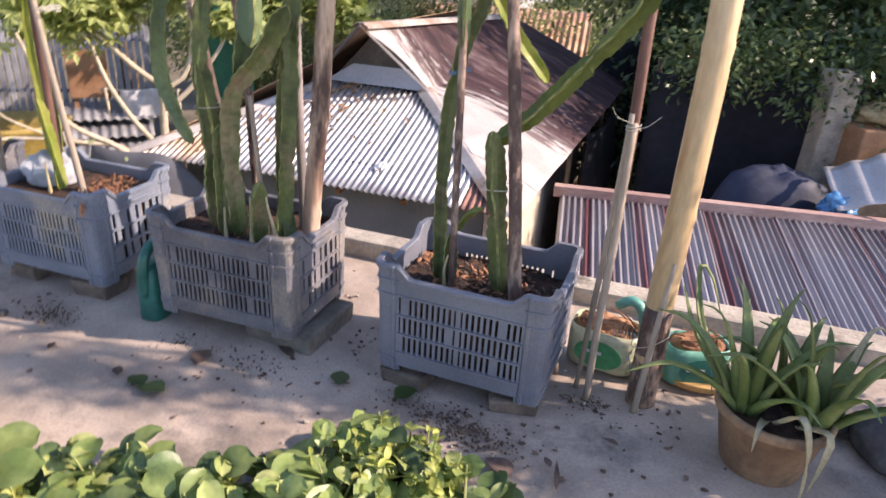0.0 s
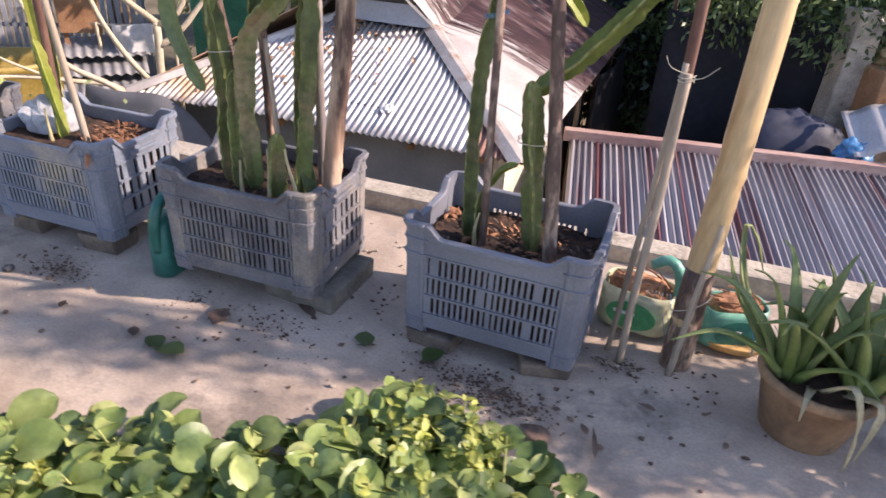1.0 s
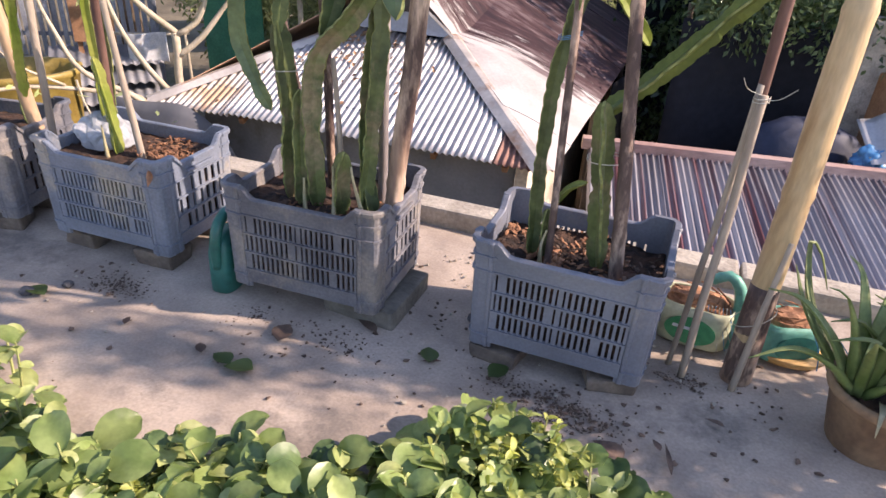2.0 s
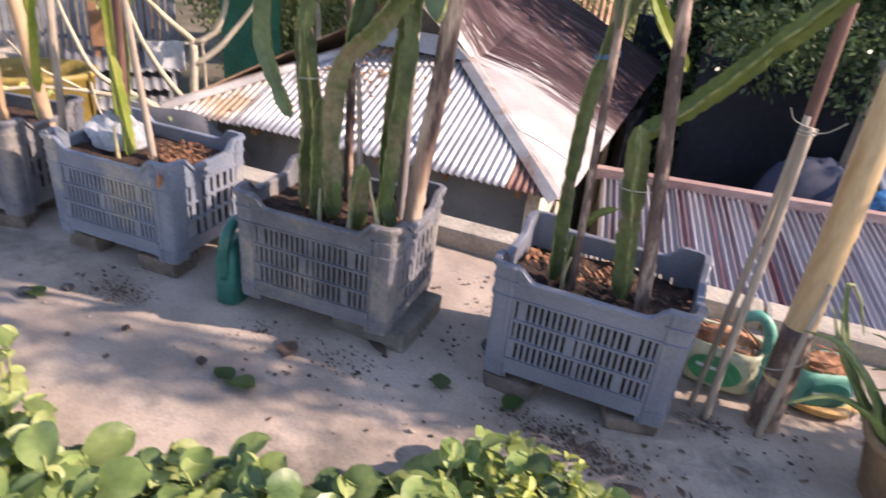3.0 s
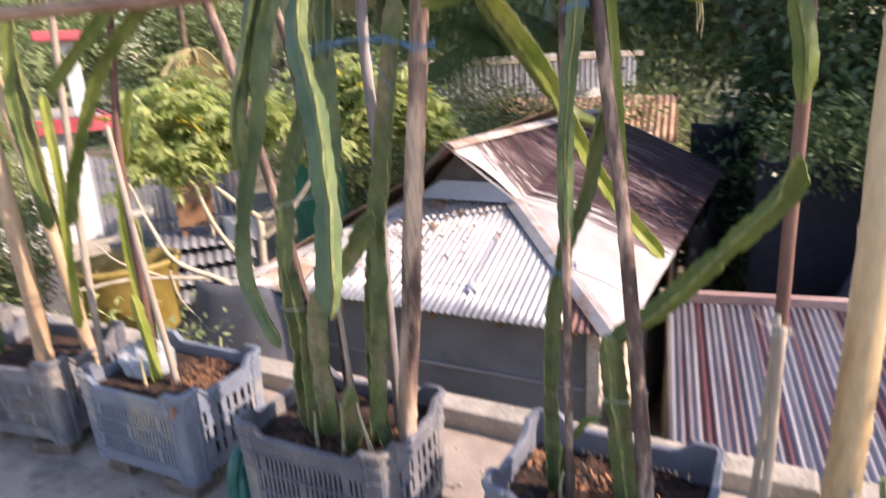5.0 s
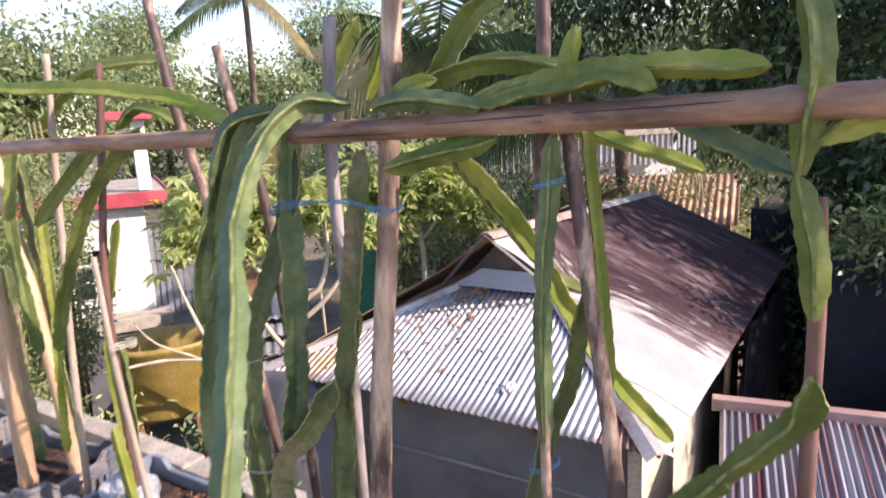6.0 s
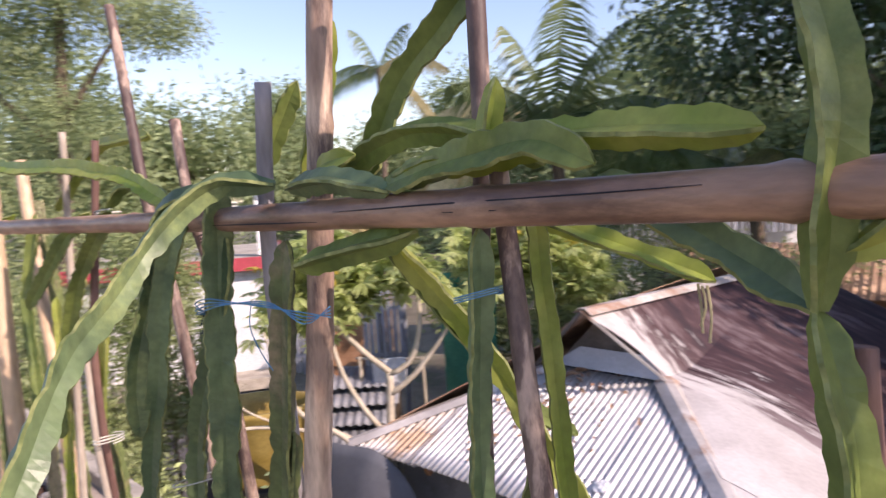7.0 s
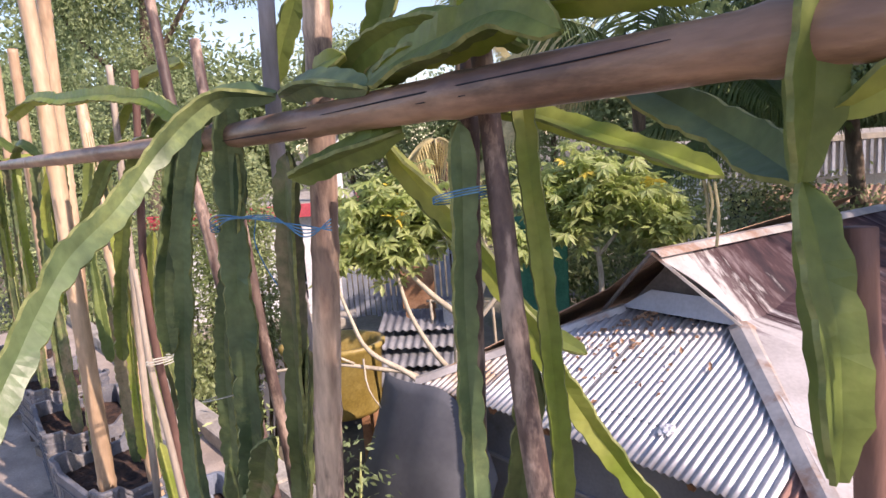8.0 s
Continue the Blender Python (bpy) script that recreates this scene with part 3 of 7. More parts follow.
        panel(bm, [(-EW, a0, 0), (-EW, b0, 0), (-EW + EW / 2 * h1, b0, RZ * h1), (-EW + EW / 2 * h0, a0, RZ * h0)], 0.006, (-0.5, 0, 0.8))
        part("roof_sheet", bm, TIN_BROWN, h)
    # gable over the front slope: set-back board, lower apron, barge edges
    bm = bmesh.new()
    panel(bm, [(-EW + HU, HV + 0.07, HZ + 0.02), (-HU, HV + 0.07, HZ + 0.02), (-EW / 2, HV + 0.07, RZ - 0.02)], 0.03, (0, 1, 0))
    part("gable_board", bm, GABLE, h, "dark weathered gable board")
    bm = bmesh.new()
    panel(bm, [(-EW + HU - 0.02, HV - 0.012, HZ + 0.022), (-HU + 0.03, HV - 0.012, HZ + 0.022),
               (-HU - 0.20, HV + 0.05, HZ + 0.19), (-EW + HU + 0.24, HV + 0.05, HZ + 0.19)], 0.006, (0, -1, 0.3))
    part("gable_apron", bm, APRON, h, "grey-blue tin apron under the gable")
    for sgn, mtl in ((1, CAP), (-1, GABLE)):
        bm = bmesh.new()
        ex = -EW / 2 + sgn * (EW / 2 - HU + (0.02 if sgn > 0 else 0.18))
        plank(bm, (-EW / 2, GV, RZ + 0.02), (ex, HV - 0.05, HZ + (0.04 if sgn > 0 else -0.03)), 0.03, 0.02)
        part("barge_edge", bm, mtl, h)
    bm = bmesh.new()
    zl = RZ * (1 - (EW / 2 - HU + 0.16) / (EW / 2))
    xl = -EW / 2 - (EW / 2 - HU + 0.16)
    panel(bm, [(-EW / 2, GV, RZ + 0.004), (-EW / 2, HV + 0.02, RZ + 0.004), (xl, HV + 0.02, zl), (xl, HV - 0.06, zl)], 0.006, (0, 0, 1))
    part("overhang_sheet", bm, TIN_BROWN, h)
    # hip and ridge caps
    for a, b, w in (((0.03, -0.04, 0.02), (-HU, HV, HZ + 0.05), 0.20), ((-EW - 0.02, -0.04, 0.02), (-EW + HU, HV, HZ + 0.03), 0.15),
                    ((-EW / 2, GV, RZ + 0.03), (-1.43, 5.1, 0.99), 0.18)):
        bm = bmesh.new()
        a, b = Vector(a), Vector(b)
        d = (b - a).normalized()
        s = d.cross(Vector((0, 0, 1))).normalized()
        rings = []
        for q in range(9):
            c = a.lerp(b, q / 8)
            rings.append([c + s * w / 2 - Vector((0, 0, 0.035)), c + s * 0.03 + Vector((0, 0, 0.012)), c - s * 0.03 + Vector((0, 0, 0.012)),
                          c - s * w / 2 - Vector((0, 0, 0.035)), c - s * 0.03 + Vector((0, 0, 0.004)), c + s * 0.03 + Vector((0, 0, 0.004))])
        skin(bm, rings)
        part("hip_cap", bm, CAP, h, "bent tin cap, streaked with rust")
    # walls
    zf = -2.1
    for name, lo, hi, mtl in (("front_wall", (-EW + 0.28, 0.30, zf), (-0.28, 0.40, 0.12), WALL_BLUE),
                              ("side_wall", (-0.30, 0.41, zf), (-0.20, BACK - 0.2, 0.10), WALL_CREAM),
                              ("side_wall", (-EW + 0.20, 0.41, zf), (-EW + 0.30, BACK - 0.2, 0.10), WALL_BLUE),
                              ("back_wall", (-EW + 0.28, BACK - 0.19, zf), (-0.28, BACK - 0.10, 0.12), WALL_BLUE)):
        bm = bmesh.new()
        box(bm, lo, hi, 0.006)
        part(name, bm, mtl, h)
    bm = bmesh.new()
    box(bm, (-EW + 0.28, 0.272, -0.625), (-0.29, 0.298, -0.60), 0.003)
    part("ledge", bm, APRON, h, "thin pale strip across the wall")
    bm = bmesh.new()
    box(bm, (-0.26, 0.24, zf), (-0.16, 0.34, -0.02), 0.006)
    part("corner_post", bm, WALL_CREAM, h, "cream timber corner post")
    for k in range(6):
        bm = bmesh.new()
        u = -EW + 0.3 + k * (EW - 0.6) / 5
        plank(bm, (u, 0.02, -0.055), (u, 0.4, 0.095), 0.04, 0.05)
        part("rafter_end", bm, BROWN_BOARD, h)
    return h


house()


# leaves and litter lying on the front slope of the roof
def roof_litter():
    rnd = random.Random(11)
    leaf = mesh_of("roof_leaf", quad_leaf(0.06, 0.035, 0.3, 0.5, 3), DEAD_LEAF)
    t = thing("fallen_leaves", HOUSE, "dry brown fallen leaves lying on the tin roof", "leaves", kind="stuff")
    bm = bmesh.new()
    for k in range(170):
        u, f = rnd.gauss(-2.15, 0.38), abs(rnd.gauss(0.70, 0.25))
        f = min(f, 0.98)
        u = max(-EW + 0.3 + HU * f, min(-0.4 - HU * f, u)) if -0.4 - HU * f > -EW + 0.3 + HU * f else u
        b2 = quad_leaf(rnd.uniform(0.025, 0.07), rnd.uniform(0.02, 0.04), rnd.uniform(-0.4, 0.4), 0.5, 3)
        me = bpy.data.meshes.new("tmp")
        b2.to_mesh(me)
        b2.free()
        me.transform(Matrix.Translation((u, HV * f, HZ * f + 0.022)) @ pose(0, 0, 0, 28 + rnd.uniform(-15, 15), rnd.uniform(-20, 20), 0)
                     @ pose(0, 0, 0, 0, 0, rnd.uniform(0, 360)))
        bm.from_mesh(me)
        bpy.data.meshes.remove(me)
    part("leaf_litter", bm, ROOF_LEAF, t)
    # a crumpled scrap of white plastic near the eave
    bm = bmesh.new()
    bmesh.ops.create_icosphere(bm, subdivisions=3, radius=0.05)
    for v in bm.verts:
        v.co *= 1 + 0.6 * noise.noise(v.co * 40)
        v.co.z *= 0.35
    single("plastic_scrap", bm, WHITE_CLOTH, "crumpled scrap of white plastic on the tin roof", "plastic scrap",
           HOUSE @ Matrix.Translation((-1.16, 0.27, 0.13)) @ pose(0, 0, 0, 23, 0, 0))


roof_litter()


# ---------------------------------------------------------------- the lean-to roof beside it
R2 = Matrix.Translation((1.185, 5.86, -0.80)) @ pose(0, 0, 0, 0, 0, -11.5)


def lean_to():
    h = thing("lean_to_shed", R2, "low lean-to with a corrugated tin roof, red-brown streaks", "shed")
    down = Vector((0, -1, -0.17)).normalized()
    x = -0.02
    for k in range(8):
        w = 0.61
        corrugated("roof_sheet", (x, -0.02, 0.010 * (k % 2)), (1, 0, 0), down, w + 0.02, lambda s: 3.1, lambda s: 0.0, TIN_STREAK, h, seed=20 + k, pitch=0.053, depth=0.0130)
        x += w
    bm = bmesh.new()
    box(bm, (-0.08, -0.05, -0.02), (x, 0.05, 0.085), 0.008)
    part("ridge_board", bm, TRIM, h, "faded pink timber ridge board")
    bm = bmesh.new()
    box(bm, (0.0, -3.0, -1.9), (0.05, 0.0, -0.62), 0.004)
    part("side_wall", bm, GABLE, h)
    bm = bmesh.new()
    box(bm, (0.0, 0.0, -1.95), (x, 0.045, -0.03), 0.004)
    part("back_wall", bm, GABLE, h)
    for k in range(4):
        bm = bmesh.new()
        xx = 0.06 + k * (x - 0.16) / 3
        box(bm, (xx, -3.02, -2.0), (xx + 0.08, -2.94, -0.58), 0.006)
        part("post", bm, BROWN_BOARD, h)


lean_to()


# ---------------------------------------------------------------- crates in a row
CL, CW, CH = 0.49, 0.37, 0.335


def crate_wall(length, slots, rows, handle):
    """One lattice wall of a moulded crate, in the plane y = 0, outside towards -y."""
    bm = bmesh.new()
    half = length / 2 - 0.064
    dip = 0.034
    low = CH - 0.086

    def top(x):
        f = min(1.0, max(0.0, (abs(x) - (half - 0.045)) / 0.045))
        return CH - dip + dip * (f * f * (3 - 2 * f))
    # lattice: one perforated sheet
    pitch = 2 * half / slots
    xs, zs = [-half], [0.022]
    for k in range(slots):
        wide = [pitch * (0.40 if q in (0, slots, slots // 2) else 0.25) for q in (k, k + 1)]
        xs += [-half + pitch * k + wide[0], -half + pitch * (k + 1) - wide[1]]
    xs.append(half)
    bottom = 0.068
    rise = (low - bottom) / rows
    for i in range(rows):
        zs += [bottom + rise * i + 0.004, bottom + rise * (i + 1) - 0.004]
    zs.append(low + 0.004)
    grid = [[bm.verts.new((x, 0.001, z)) for z in zs] for x in xs]
    for i in range(len(xs) - 1):
        for j in range(len(zs) - 1):
            # a few spans are moulded shut
            if not (i % 2 and j % 2) or (i // 2 * 7 + j // 2 * 5) % 17 == 0:
                bm.faces.new((grid[i][j], grid[i + 1][j], grid[i + 1][j + 1], grid[i][j + 1]))
    r = bmesh.ops.extrude_face_region(bm, geom=list(bm.faces))
    bmesh.ops.translate(bm, vec=(0, 0.006, 0), verts=[g for g in r["geom"] if isinstance(g, bmesh.types.BMVert)])
    # upper band with a rolled lip, its edge dipping between the corners
    n = 30
    rings = []
    for i in range(n + 1):
        x = -half + 2 * half * i / n
        t = top(x)
        rings.append([Vector((x, y, z)) for y, z in ((-0.001, low), (-0.001, t - 0.010), (-0.009, t - 0.010), (-0.010, t + 0.001), (-0.006, t + 0.004),
                                                     (0.008, t + 0.004), (0.011, t + 0.001), (0.010, t - 0.010), (0.0085, t - 0.010), (0.0085, low))])
    skin(bm, rings)
    for i in range(rows + 1):
        z = bottom + rise * i
        box(bm, (-half, -0.005, z - 0.003), (half, 0.0, z + 0.003))
    if handle:
        box(bm, (-0.062, -0.012, CH - 0.072), (0.062, -0.002, CH - 0.060), 0.003)
    return bm


def crate_corner():
    """A rounded, ribbed corner pillar at the outer corner (0, 0), arms towards +x and +y."""
    bm = bmesh.new()
    prof = ((0.068, 0.0), (0.060, 0.0), (0.056, -0.004), (0.048, -0.004), (0.044, 0.0), (0.022, 0.0), (0.010, 0.003), (0.003, 0.010), (0.0, 0.022),
            (0.0, 0.044), (-0.004, 0.048), (-0.004, 0.056), (0.0, 0.060), (0.0, 0.068), (0.008, 0.068), (0.008, 0.026), (0.013, 0.013), (0.026, 0.008), (0.068, 0.008))
    rings = []
    for z, g in ((0.0, 0.003), (0.004, 0.0), (0.035, 0.0), (0.036, -0.004), (0.044, -0.004), (0.045, 0.0), (CH - 0.094, 0.0), (CH - 0.093, -0.005),
                 (CH - 0.085, -0.005), (CH - 0.084, 0.0), (CH - 0.050, 0.0), (CH - 0.049, -0.005), (CH - 0.041, -0.005), (CH - 0.040, 0.0),
                 (CH - 0.012, 0.0), (CH - 0.011, -0.009), (CH, -0.010), (CH + 0.004, -0.006)):
        t = 0.006 * (1 - z / CH)
        rings.append([Vector((x + g * (x < 0.007) + t, y + g * (y < 0.007) + t, z)) for x, y in prof])
    return skin(bm, rings)


def make_crate(material, name="plastic_crate"):
    c = thing(name, Matrix.Identity(4), "crate", "crate")
    for sgn, r in ((-1, 0), (1, 180)):
        w = part("long_wall", crate_wall(CL, 22, 3, False), material, c)
        w.matrix_local = pose(0, sgn * CW / 2, 0, 0, 0, r)
    for sgn, r in ((1, 90), (-1, -90)):
        w = part("short_wall", crate_wall(CW, 7, 3, True), material, c)
        w.matrix_local = pose(sgn * CL / 2, 0, 0, 0, 0, r)
    me = None
    for sx, sy, r in ((-1, -1, 0), (1, -1, 90), (1, 1, 180), (-1, 1, 270)):
        if me is None:
            k = part("corner_post", crate_corner(), material, c)
            me = k.data
            k.matrix_local = pose(sx * CL / 2, sy * CW / 2, 0, 0, 0, r)
        else:
            share("corner_post", me, pose(sx * CL / 2, sy * CW / 2, 0, 0, 0, r), c)
    bm = bmesh.new()
    box(bm, (-CL / 2 + 0.02, -CW / 2 + 0.02, 0.012), (CL / 2 - 0.02, CW / 2 - 0.02, 0.020))
    part("crate_floor", bm, material, c)
    return c


def soil_bed(m, seed, level=0.255, husk=0.3, mound=0.0):
    """Dark soil that fills the crate, with clods."""
    bm = bmesh.new()
    nx, ny = 56, 42
    hx, hy = CL / 2 - 0.012, CW / 2 - 0.012
    vs = {}
    for i in range(nx + 1):
        for j in range(ny + 1):
            x, y = -hx + 2 * hx * i / nx, -hy + 2 * hy * j / ny
            p = Vector((x, y, seed))
            z = level + 0.018 * noise.noise(p * 7) + 0.012 * noise.noise(p * 22) + 0.006 * noise.noise(p * 60)
            z += mound * math.exp(-((x - 0.02) ** 2 + y * y) / 0.02)
            vs[i, j] = bm.verts.new((x, y, z))
    for i in range(nx):
        for j in range(ny):
            bm.faces.new((vs[i, j], vs[i + 1, j], vs[i + 1, j + 1], vs[i, j + 1]))
    rim = [e for e in bm.edges if e.is_boundary]
    r = bmesh.ops.extrude_edge_only(bm, edges=rim)
    for v in r["geom"]:
        if isinstance(v, bmesh.types.BMVert):
            v.co.z = 0.021
    single("potting_soil", bm, SOIL, "dark crumbly potting soil filling the crate", "soil", m, kind="stuff", smooth=True)


def husk_pieces(m, seed, spots, count, material=HUSK, label="broken orange-brown coir husk on the soil", size=0.02, level=0.262):
    rnd = random.Random(seed)
    t = thing("coir_husk", m, label, "coir husk", kind="stuff")
    bm = bmesh.new()
    for k in range(count):
        cx, cy, rr = spots[rnd.randrange(len(spots))]
        x, y = rnd.gauss(cx, rr), rnd.gauss(cy, rr)
        x, y = max(-CL / 2 + 0.03, min(CL / 2 - 0.03, x)), max(-CW / 2 + 0.03, min(CW / 2 - 0.03, y))
        s = size * rnd.uniform(0.4, 1.3)
        b2 = bmesh.new()
        bmesh.ops.create_icosphere(b2, subdivisions=1, radius=s)
        mm = Matrix.Translation((x, y, level + s * 0.3 + 0.01 * noise.noise(Vector((x * 9, y * 9, 0))))) @ pose(
            0, 0, 0, rnd.uniform(-40, 40), rnd.uniform(-40, 40), rnd.uniform(0, 360)) @ Matrix.Diagonal((1.35, 0.6, 0.28, 1))
        for v in b2.verts:
            v.co += Vector((rnd.uniform(-1, 1), rnd.uniform(-1, 1), rnd.uniform(-1, 1))) * s * 0.3
        bmesh.ops.transform(b2, matrix=mm, verts=b2.verts)
        me = bpy.data.meshes.new("tmp")
        b2.to_mesh(me)
        b2.free()
        bm.from_mesh(me)
        bpy.data.meshes.remove(me)
    part("husk_bits", bm, material, t)


def crate_pose(u, o, z, turn=0.0, tip=0.0):
    return ROW @ pose(u, o, z, tip, 0, turn)


C3, C2, C1, C4, C5 = (crate_pose(0.392, 0.02, 0.045, -1.5, 0), crate_pose(-0.369, 0.0, 0.062, 1.0),
                      crate_pose(-1.11, 0.03, 0.058, 0.5), crate_pose(-1.79, 0.0, 0.05, 9.0), crate_pose(-2.50, 0.0, 0.05, -3.0))
grey = make_crate(CRATE)
old = make_crate(CRATE_OLD)
blue = make_crate(CRATE_BLUE)
grey.matrix_world, old.matrix_world, blue.matrix_world = C3, C2, C1
tagged(grey, "blue-grey lattice plastic crate, clean, filled with soil", "crate", "crates in a row")
tagged(old, "dusty grey lattice plastic crate standing on a slab", "crate", "crates in a row")
tagged(blue, "pale blue lattice plastic crate, scuffed, on stones", "crate", "crates in a row")
C6, C7 = crate_pose(-3.22, 0.02, 0.05, 4.0), crate_pose(-3.95, -0.01, 0.05, -5.0)
for m in (C4, C5, C6, C7):
    tagged(copy_thing(old, m), "dusty dark-grey lattice plastic crate, filled with soil", "crate", "crates in a row")
for k, m in enumerate((C3, C2, C1, C4, C5, C6, C7)):
    soil_bed(m, k * 3.1, 0.235 if k == 0 else 0.26, mound=0.0)
husk_pieces(C3, 3, [(-0.07, -0.03, 0.03), (-0.05, -0.06, 0.022), (-0.08, 0.0, 0.025), (-0.18, 0.09, 0.03), (0.02, 0.07, 0.045), (0.06, 0.02, 0.05)], 300, size=0.0085, level=0.245)
husk_pieces(C3, 13, [(0.12, 0.0, 0.08), (0.0, 0.0, 0.14)], 90, material=CRUMB, label="dark lumps of soil and bark on the soil", size=0.010, level=0.242)
husk_pieces(C2, 4, [(-0.05, -0.09, 0.06), (0.1, -0.1, 0.04), (0.16, 0.0, 0.03)], 110, size=0.007,
            label="bits of pale broken husk on the soil", level=0.268)
husk_pieces(C1, 5, [(0.13, 0.03, 0.04), (0.07, 0.08, 0.05)], 240, size=0.0075, label="crumbled reddish husk heaped on the soil", level=0.27)

# slab and stones under the crates
bm = bmesh.new()
box(bm, (0.04, -0.115, -0.01), (0.275, 0.16, 0.058), 0.012)
for v in bm.verts:
    v.co += Vector((noise.noise(v.co * 9), noise.noise(v.co * 9 + Vector((5, 0, 0))), 0)) * 0.012
single("concrete_slab", bm, DARK_CONCRETE, "rough dark concrete slab under the crate", "slab", ROW @ pose(-0.36, -0.01, 0.002, 0, 0, -3))
for k, (u, o, s) in enumerate(((-1.28, -0.07, 0.93), (-0.96, -0.08, 1.0), (-1.26, 0.17, 0.93), (-0.96, 0.17, 0.93), (0.23, -0.11, 0.75), (0.55, -0.10, 0.75),
                               (0.24, 0.12, 0.75), (0.56, 0.13, 0.75), (-1.95, -0.1, 0.85), (-1.63, -0.1, 0.85), (-1.95, 0.12, 0.85), (-1.63, 0.1, 0.85),
                               (-2.66, -0.1, 0.85), (-2.34, -0.1, 0.85), (-2.66, 0.12, 0.85), (-2.34, 0.1, 0.85), (-3.38, -0.09, 0.85), (-3.06, -0.1, 0.85), (-3.38, 0.13, 0.85), (-3.06, 0.12, 0.85),
                               (-4.1, -0.1, 0.85), (-3.8, -0.1, 0.85), (-4.1, 0.1, 0.85), (-3.8, 0.1, 0.85))):
    bm = bmesh.new()
    box(bm, (-0.07, -0.055, 0), (0.07, 0.055, 0.061 * s), 0.01)
    for v in bm.verts:
        v.co.x += 0.014 * noise.noise(v.co * 14 + Vector((k, 0, 0)))
        v.co.y += 0.014 * noise.noise(v.co * 14 + Vector((0, k, 0)))
    single("brick_support", bm, BRICK, "worn broken brick wedged under the crate", "brick",
           ROW @ pose(u, o, -0.004, 0, 0, 20 * math.sin(k * 3)), group="bricks under the crates")


# ---------------------------------------------------------------- poles and the beam
def pole(name, pts, radii, material, label, category="pole", node=0.0, seed=1, wobble=0.006, n=10, group=""):
    base = Vector(pts[0])
    bm = bmesh.new()
    tube(bm, [Vector(p) - base for p in pts], radii, n, 0.02 if node else 0.04, wobble, node, seed)
    return single(name, bm, material, label, category, ROW @ Matrix.Translation(base), group=group, smooth=True)


BEAM_PTS = [(-4.3, -0.20, 1.535), (-1.6, -0.145, 1.53), (-0.8, -0.06, 1.532), (-0.3, -0.032, 1.535), (0.36, -0.035, 1.546), (0.75, -0.035, 1.552), (1.25, -0.035, 1.565)]
beam = pole("bamboo_beam", BEAM_PTS, [0.014, 0.016, 0.019, 0.0225, 0.0265], BEAM, "thick dry bamboo rail tied across the poles", "bamboo rail",
     node=0.36, seed=4, n=18, wobble=0.004)
# drying cracks and a knot hole along the rail
for k, pts in enumerate(([(0.10, 1.545), (0.30, 1.551), (0.50, 1.556), (0.62, 1.560)], [(-0.25, 1.527), (-0.1, 1.529), (0.06, 1.531)], [(0.30, 1.541), (0.36, 1.5415), (0.42, 1.543)])):
    bm = bmesh.new()
    tube(bm, [Vector((u, -0.0355 - 0.0222 - 0.0012 * max(0, u), z)) - Vector(BEAM_PTS[0]) for u, z in pts], [0.0004, 0.0013, 0.0012, 0.0004], 6, 0.01, 0.0015, 0, k)
    part("crack", bm, BLACK_SHEET, beam, "dark drying crack")
pole("bamboo_pole", [(-0.158, 0.0, 0.27), (-0.105, -0.005, 0.8), (-0.068, 0.005, 1.15), (-0.042, 0.02, 1.5), (-0.015, 0.03, 1.8), (0.01, 0.035, 2.1)],
     [0.027, 0.025, 0.022, 0.02], BAMBOO_TAN, "thick mottled bamboo pole planted in the crate", "bamboo pole", node=0.33, seed=7, n=14,
     group="support poles")
pole("wooden_stake", [(-0.215, 0.06, 0.27), (-0.205, 0.04, 1.0), (-0.195, 0.02, 1.5), (-0.175, 0.02, 1.77)], [0.014, 0.0145, 0.0145], GREY_STICK,
     "grey sawn wooden stake planted in the crate", "stake", seed=3, group="support poles")
pole("wooden_stake", [(-0.45, 0.08, 0.27), (-0.53, 0.06, 0.8), (-0.62, 0.035, 1.3), (-0.70, 0.015, 1.6), (-0.80, 0.015, 2.04)],
     [0.016, 0.015, 0.014, 0.012], BAMBOO_DARK, "thin brown bamboo stake leaning behind the rail", "stake", node=0.4, seed=5, group="support poles")
pole("wooden_stake", [(-0.40, 0.09, 0.27), (-0.40, 0.06, 0.85), (-0.43, 0.03, 1.35), (-0.475, 0.015, 1.55), (-0.53, 0.02, 1.745)],
     [0.014, 0.013, 0.012], BAMBOO_DARK, "thin brown bamboo stake behind the rail", "stake", node=0.35, seed=6, group="support poles")
pole("thin_stick", [(-0.29, -0.02, 0.27), (-0.31, -0.02, 0.5), (-0.33, -0.02, 0.75)], [0.009, 0.008, 0.007], STICK,
     "short dry stick planted in the crate", "stick", seed=8, group="support poles")
pole("wooden_stake", [(0.51, -0.035, 0.25), (0.455, -0.01, 0.75), (0.385, 0.005, 1.25), (0.345, 0.02, 1.5), (0.33, 0.025, 1.62)], [0.019, 0.017, 0.0145, 0.013], BAMBOO_DARK,
     "peeling brown bamboo stake planted in the crate", "stake", node=0.3, seed=9, n=12, group="support poles")
pole("thin_stick", [(0.325, -0.05, 0.25), (0.302, 0.0, 0.9), (0.283, 0.035, 1.4), (0.284, 0.05, 1.64), (0.272, 0.075, 2.0)], [0.010, 0.010, 0.0125, 0.014],
     BAMBOO_DARK, "thin tan bamboo stick tied to the cactus", "stick", node=0.3, seed=10, group="support poles")
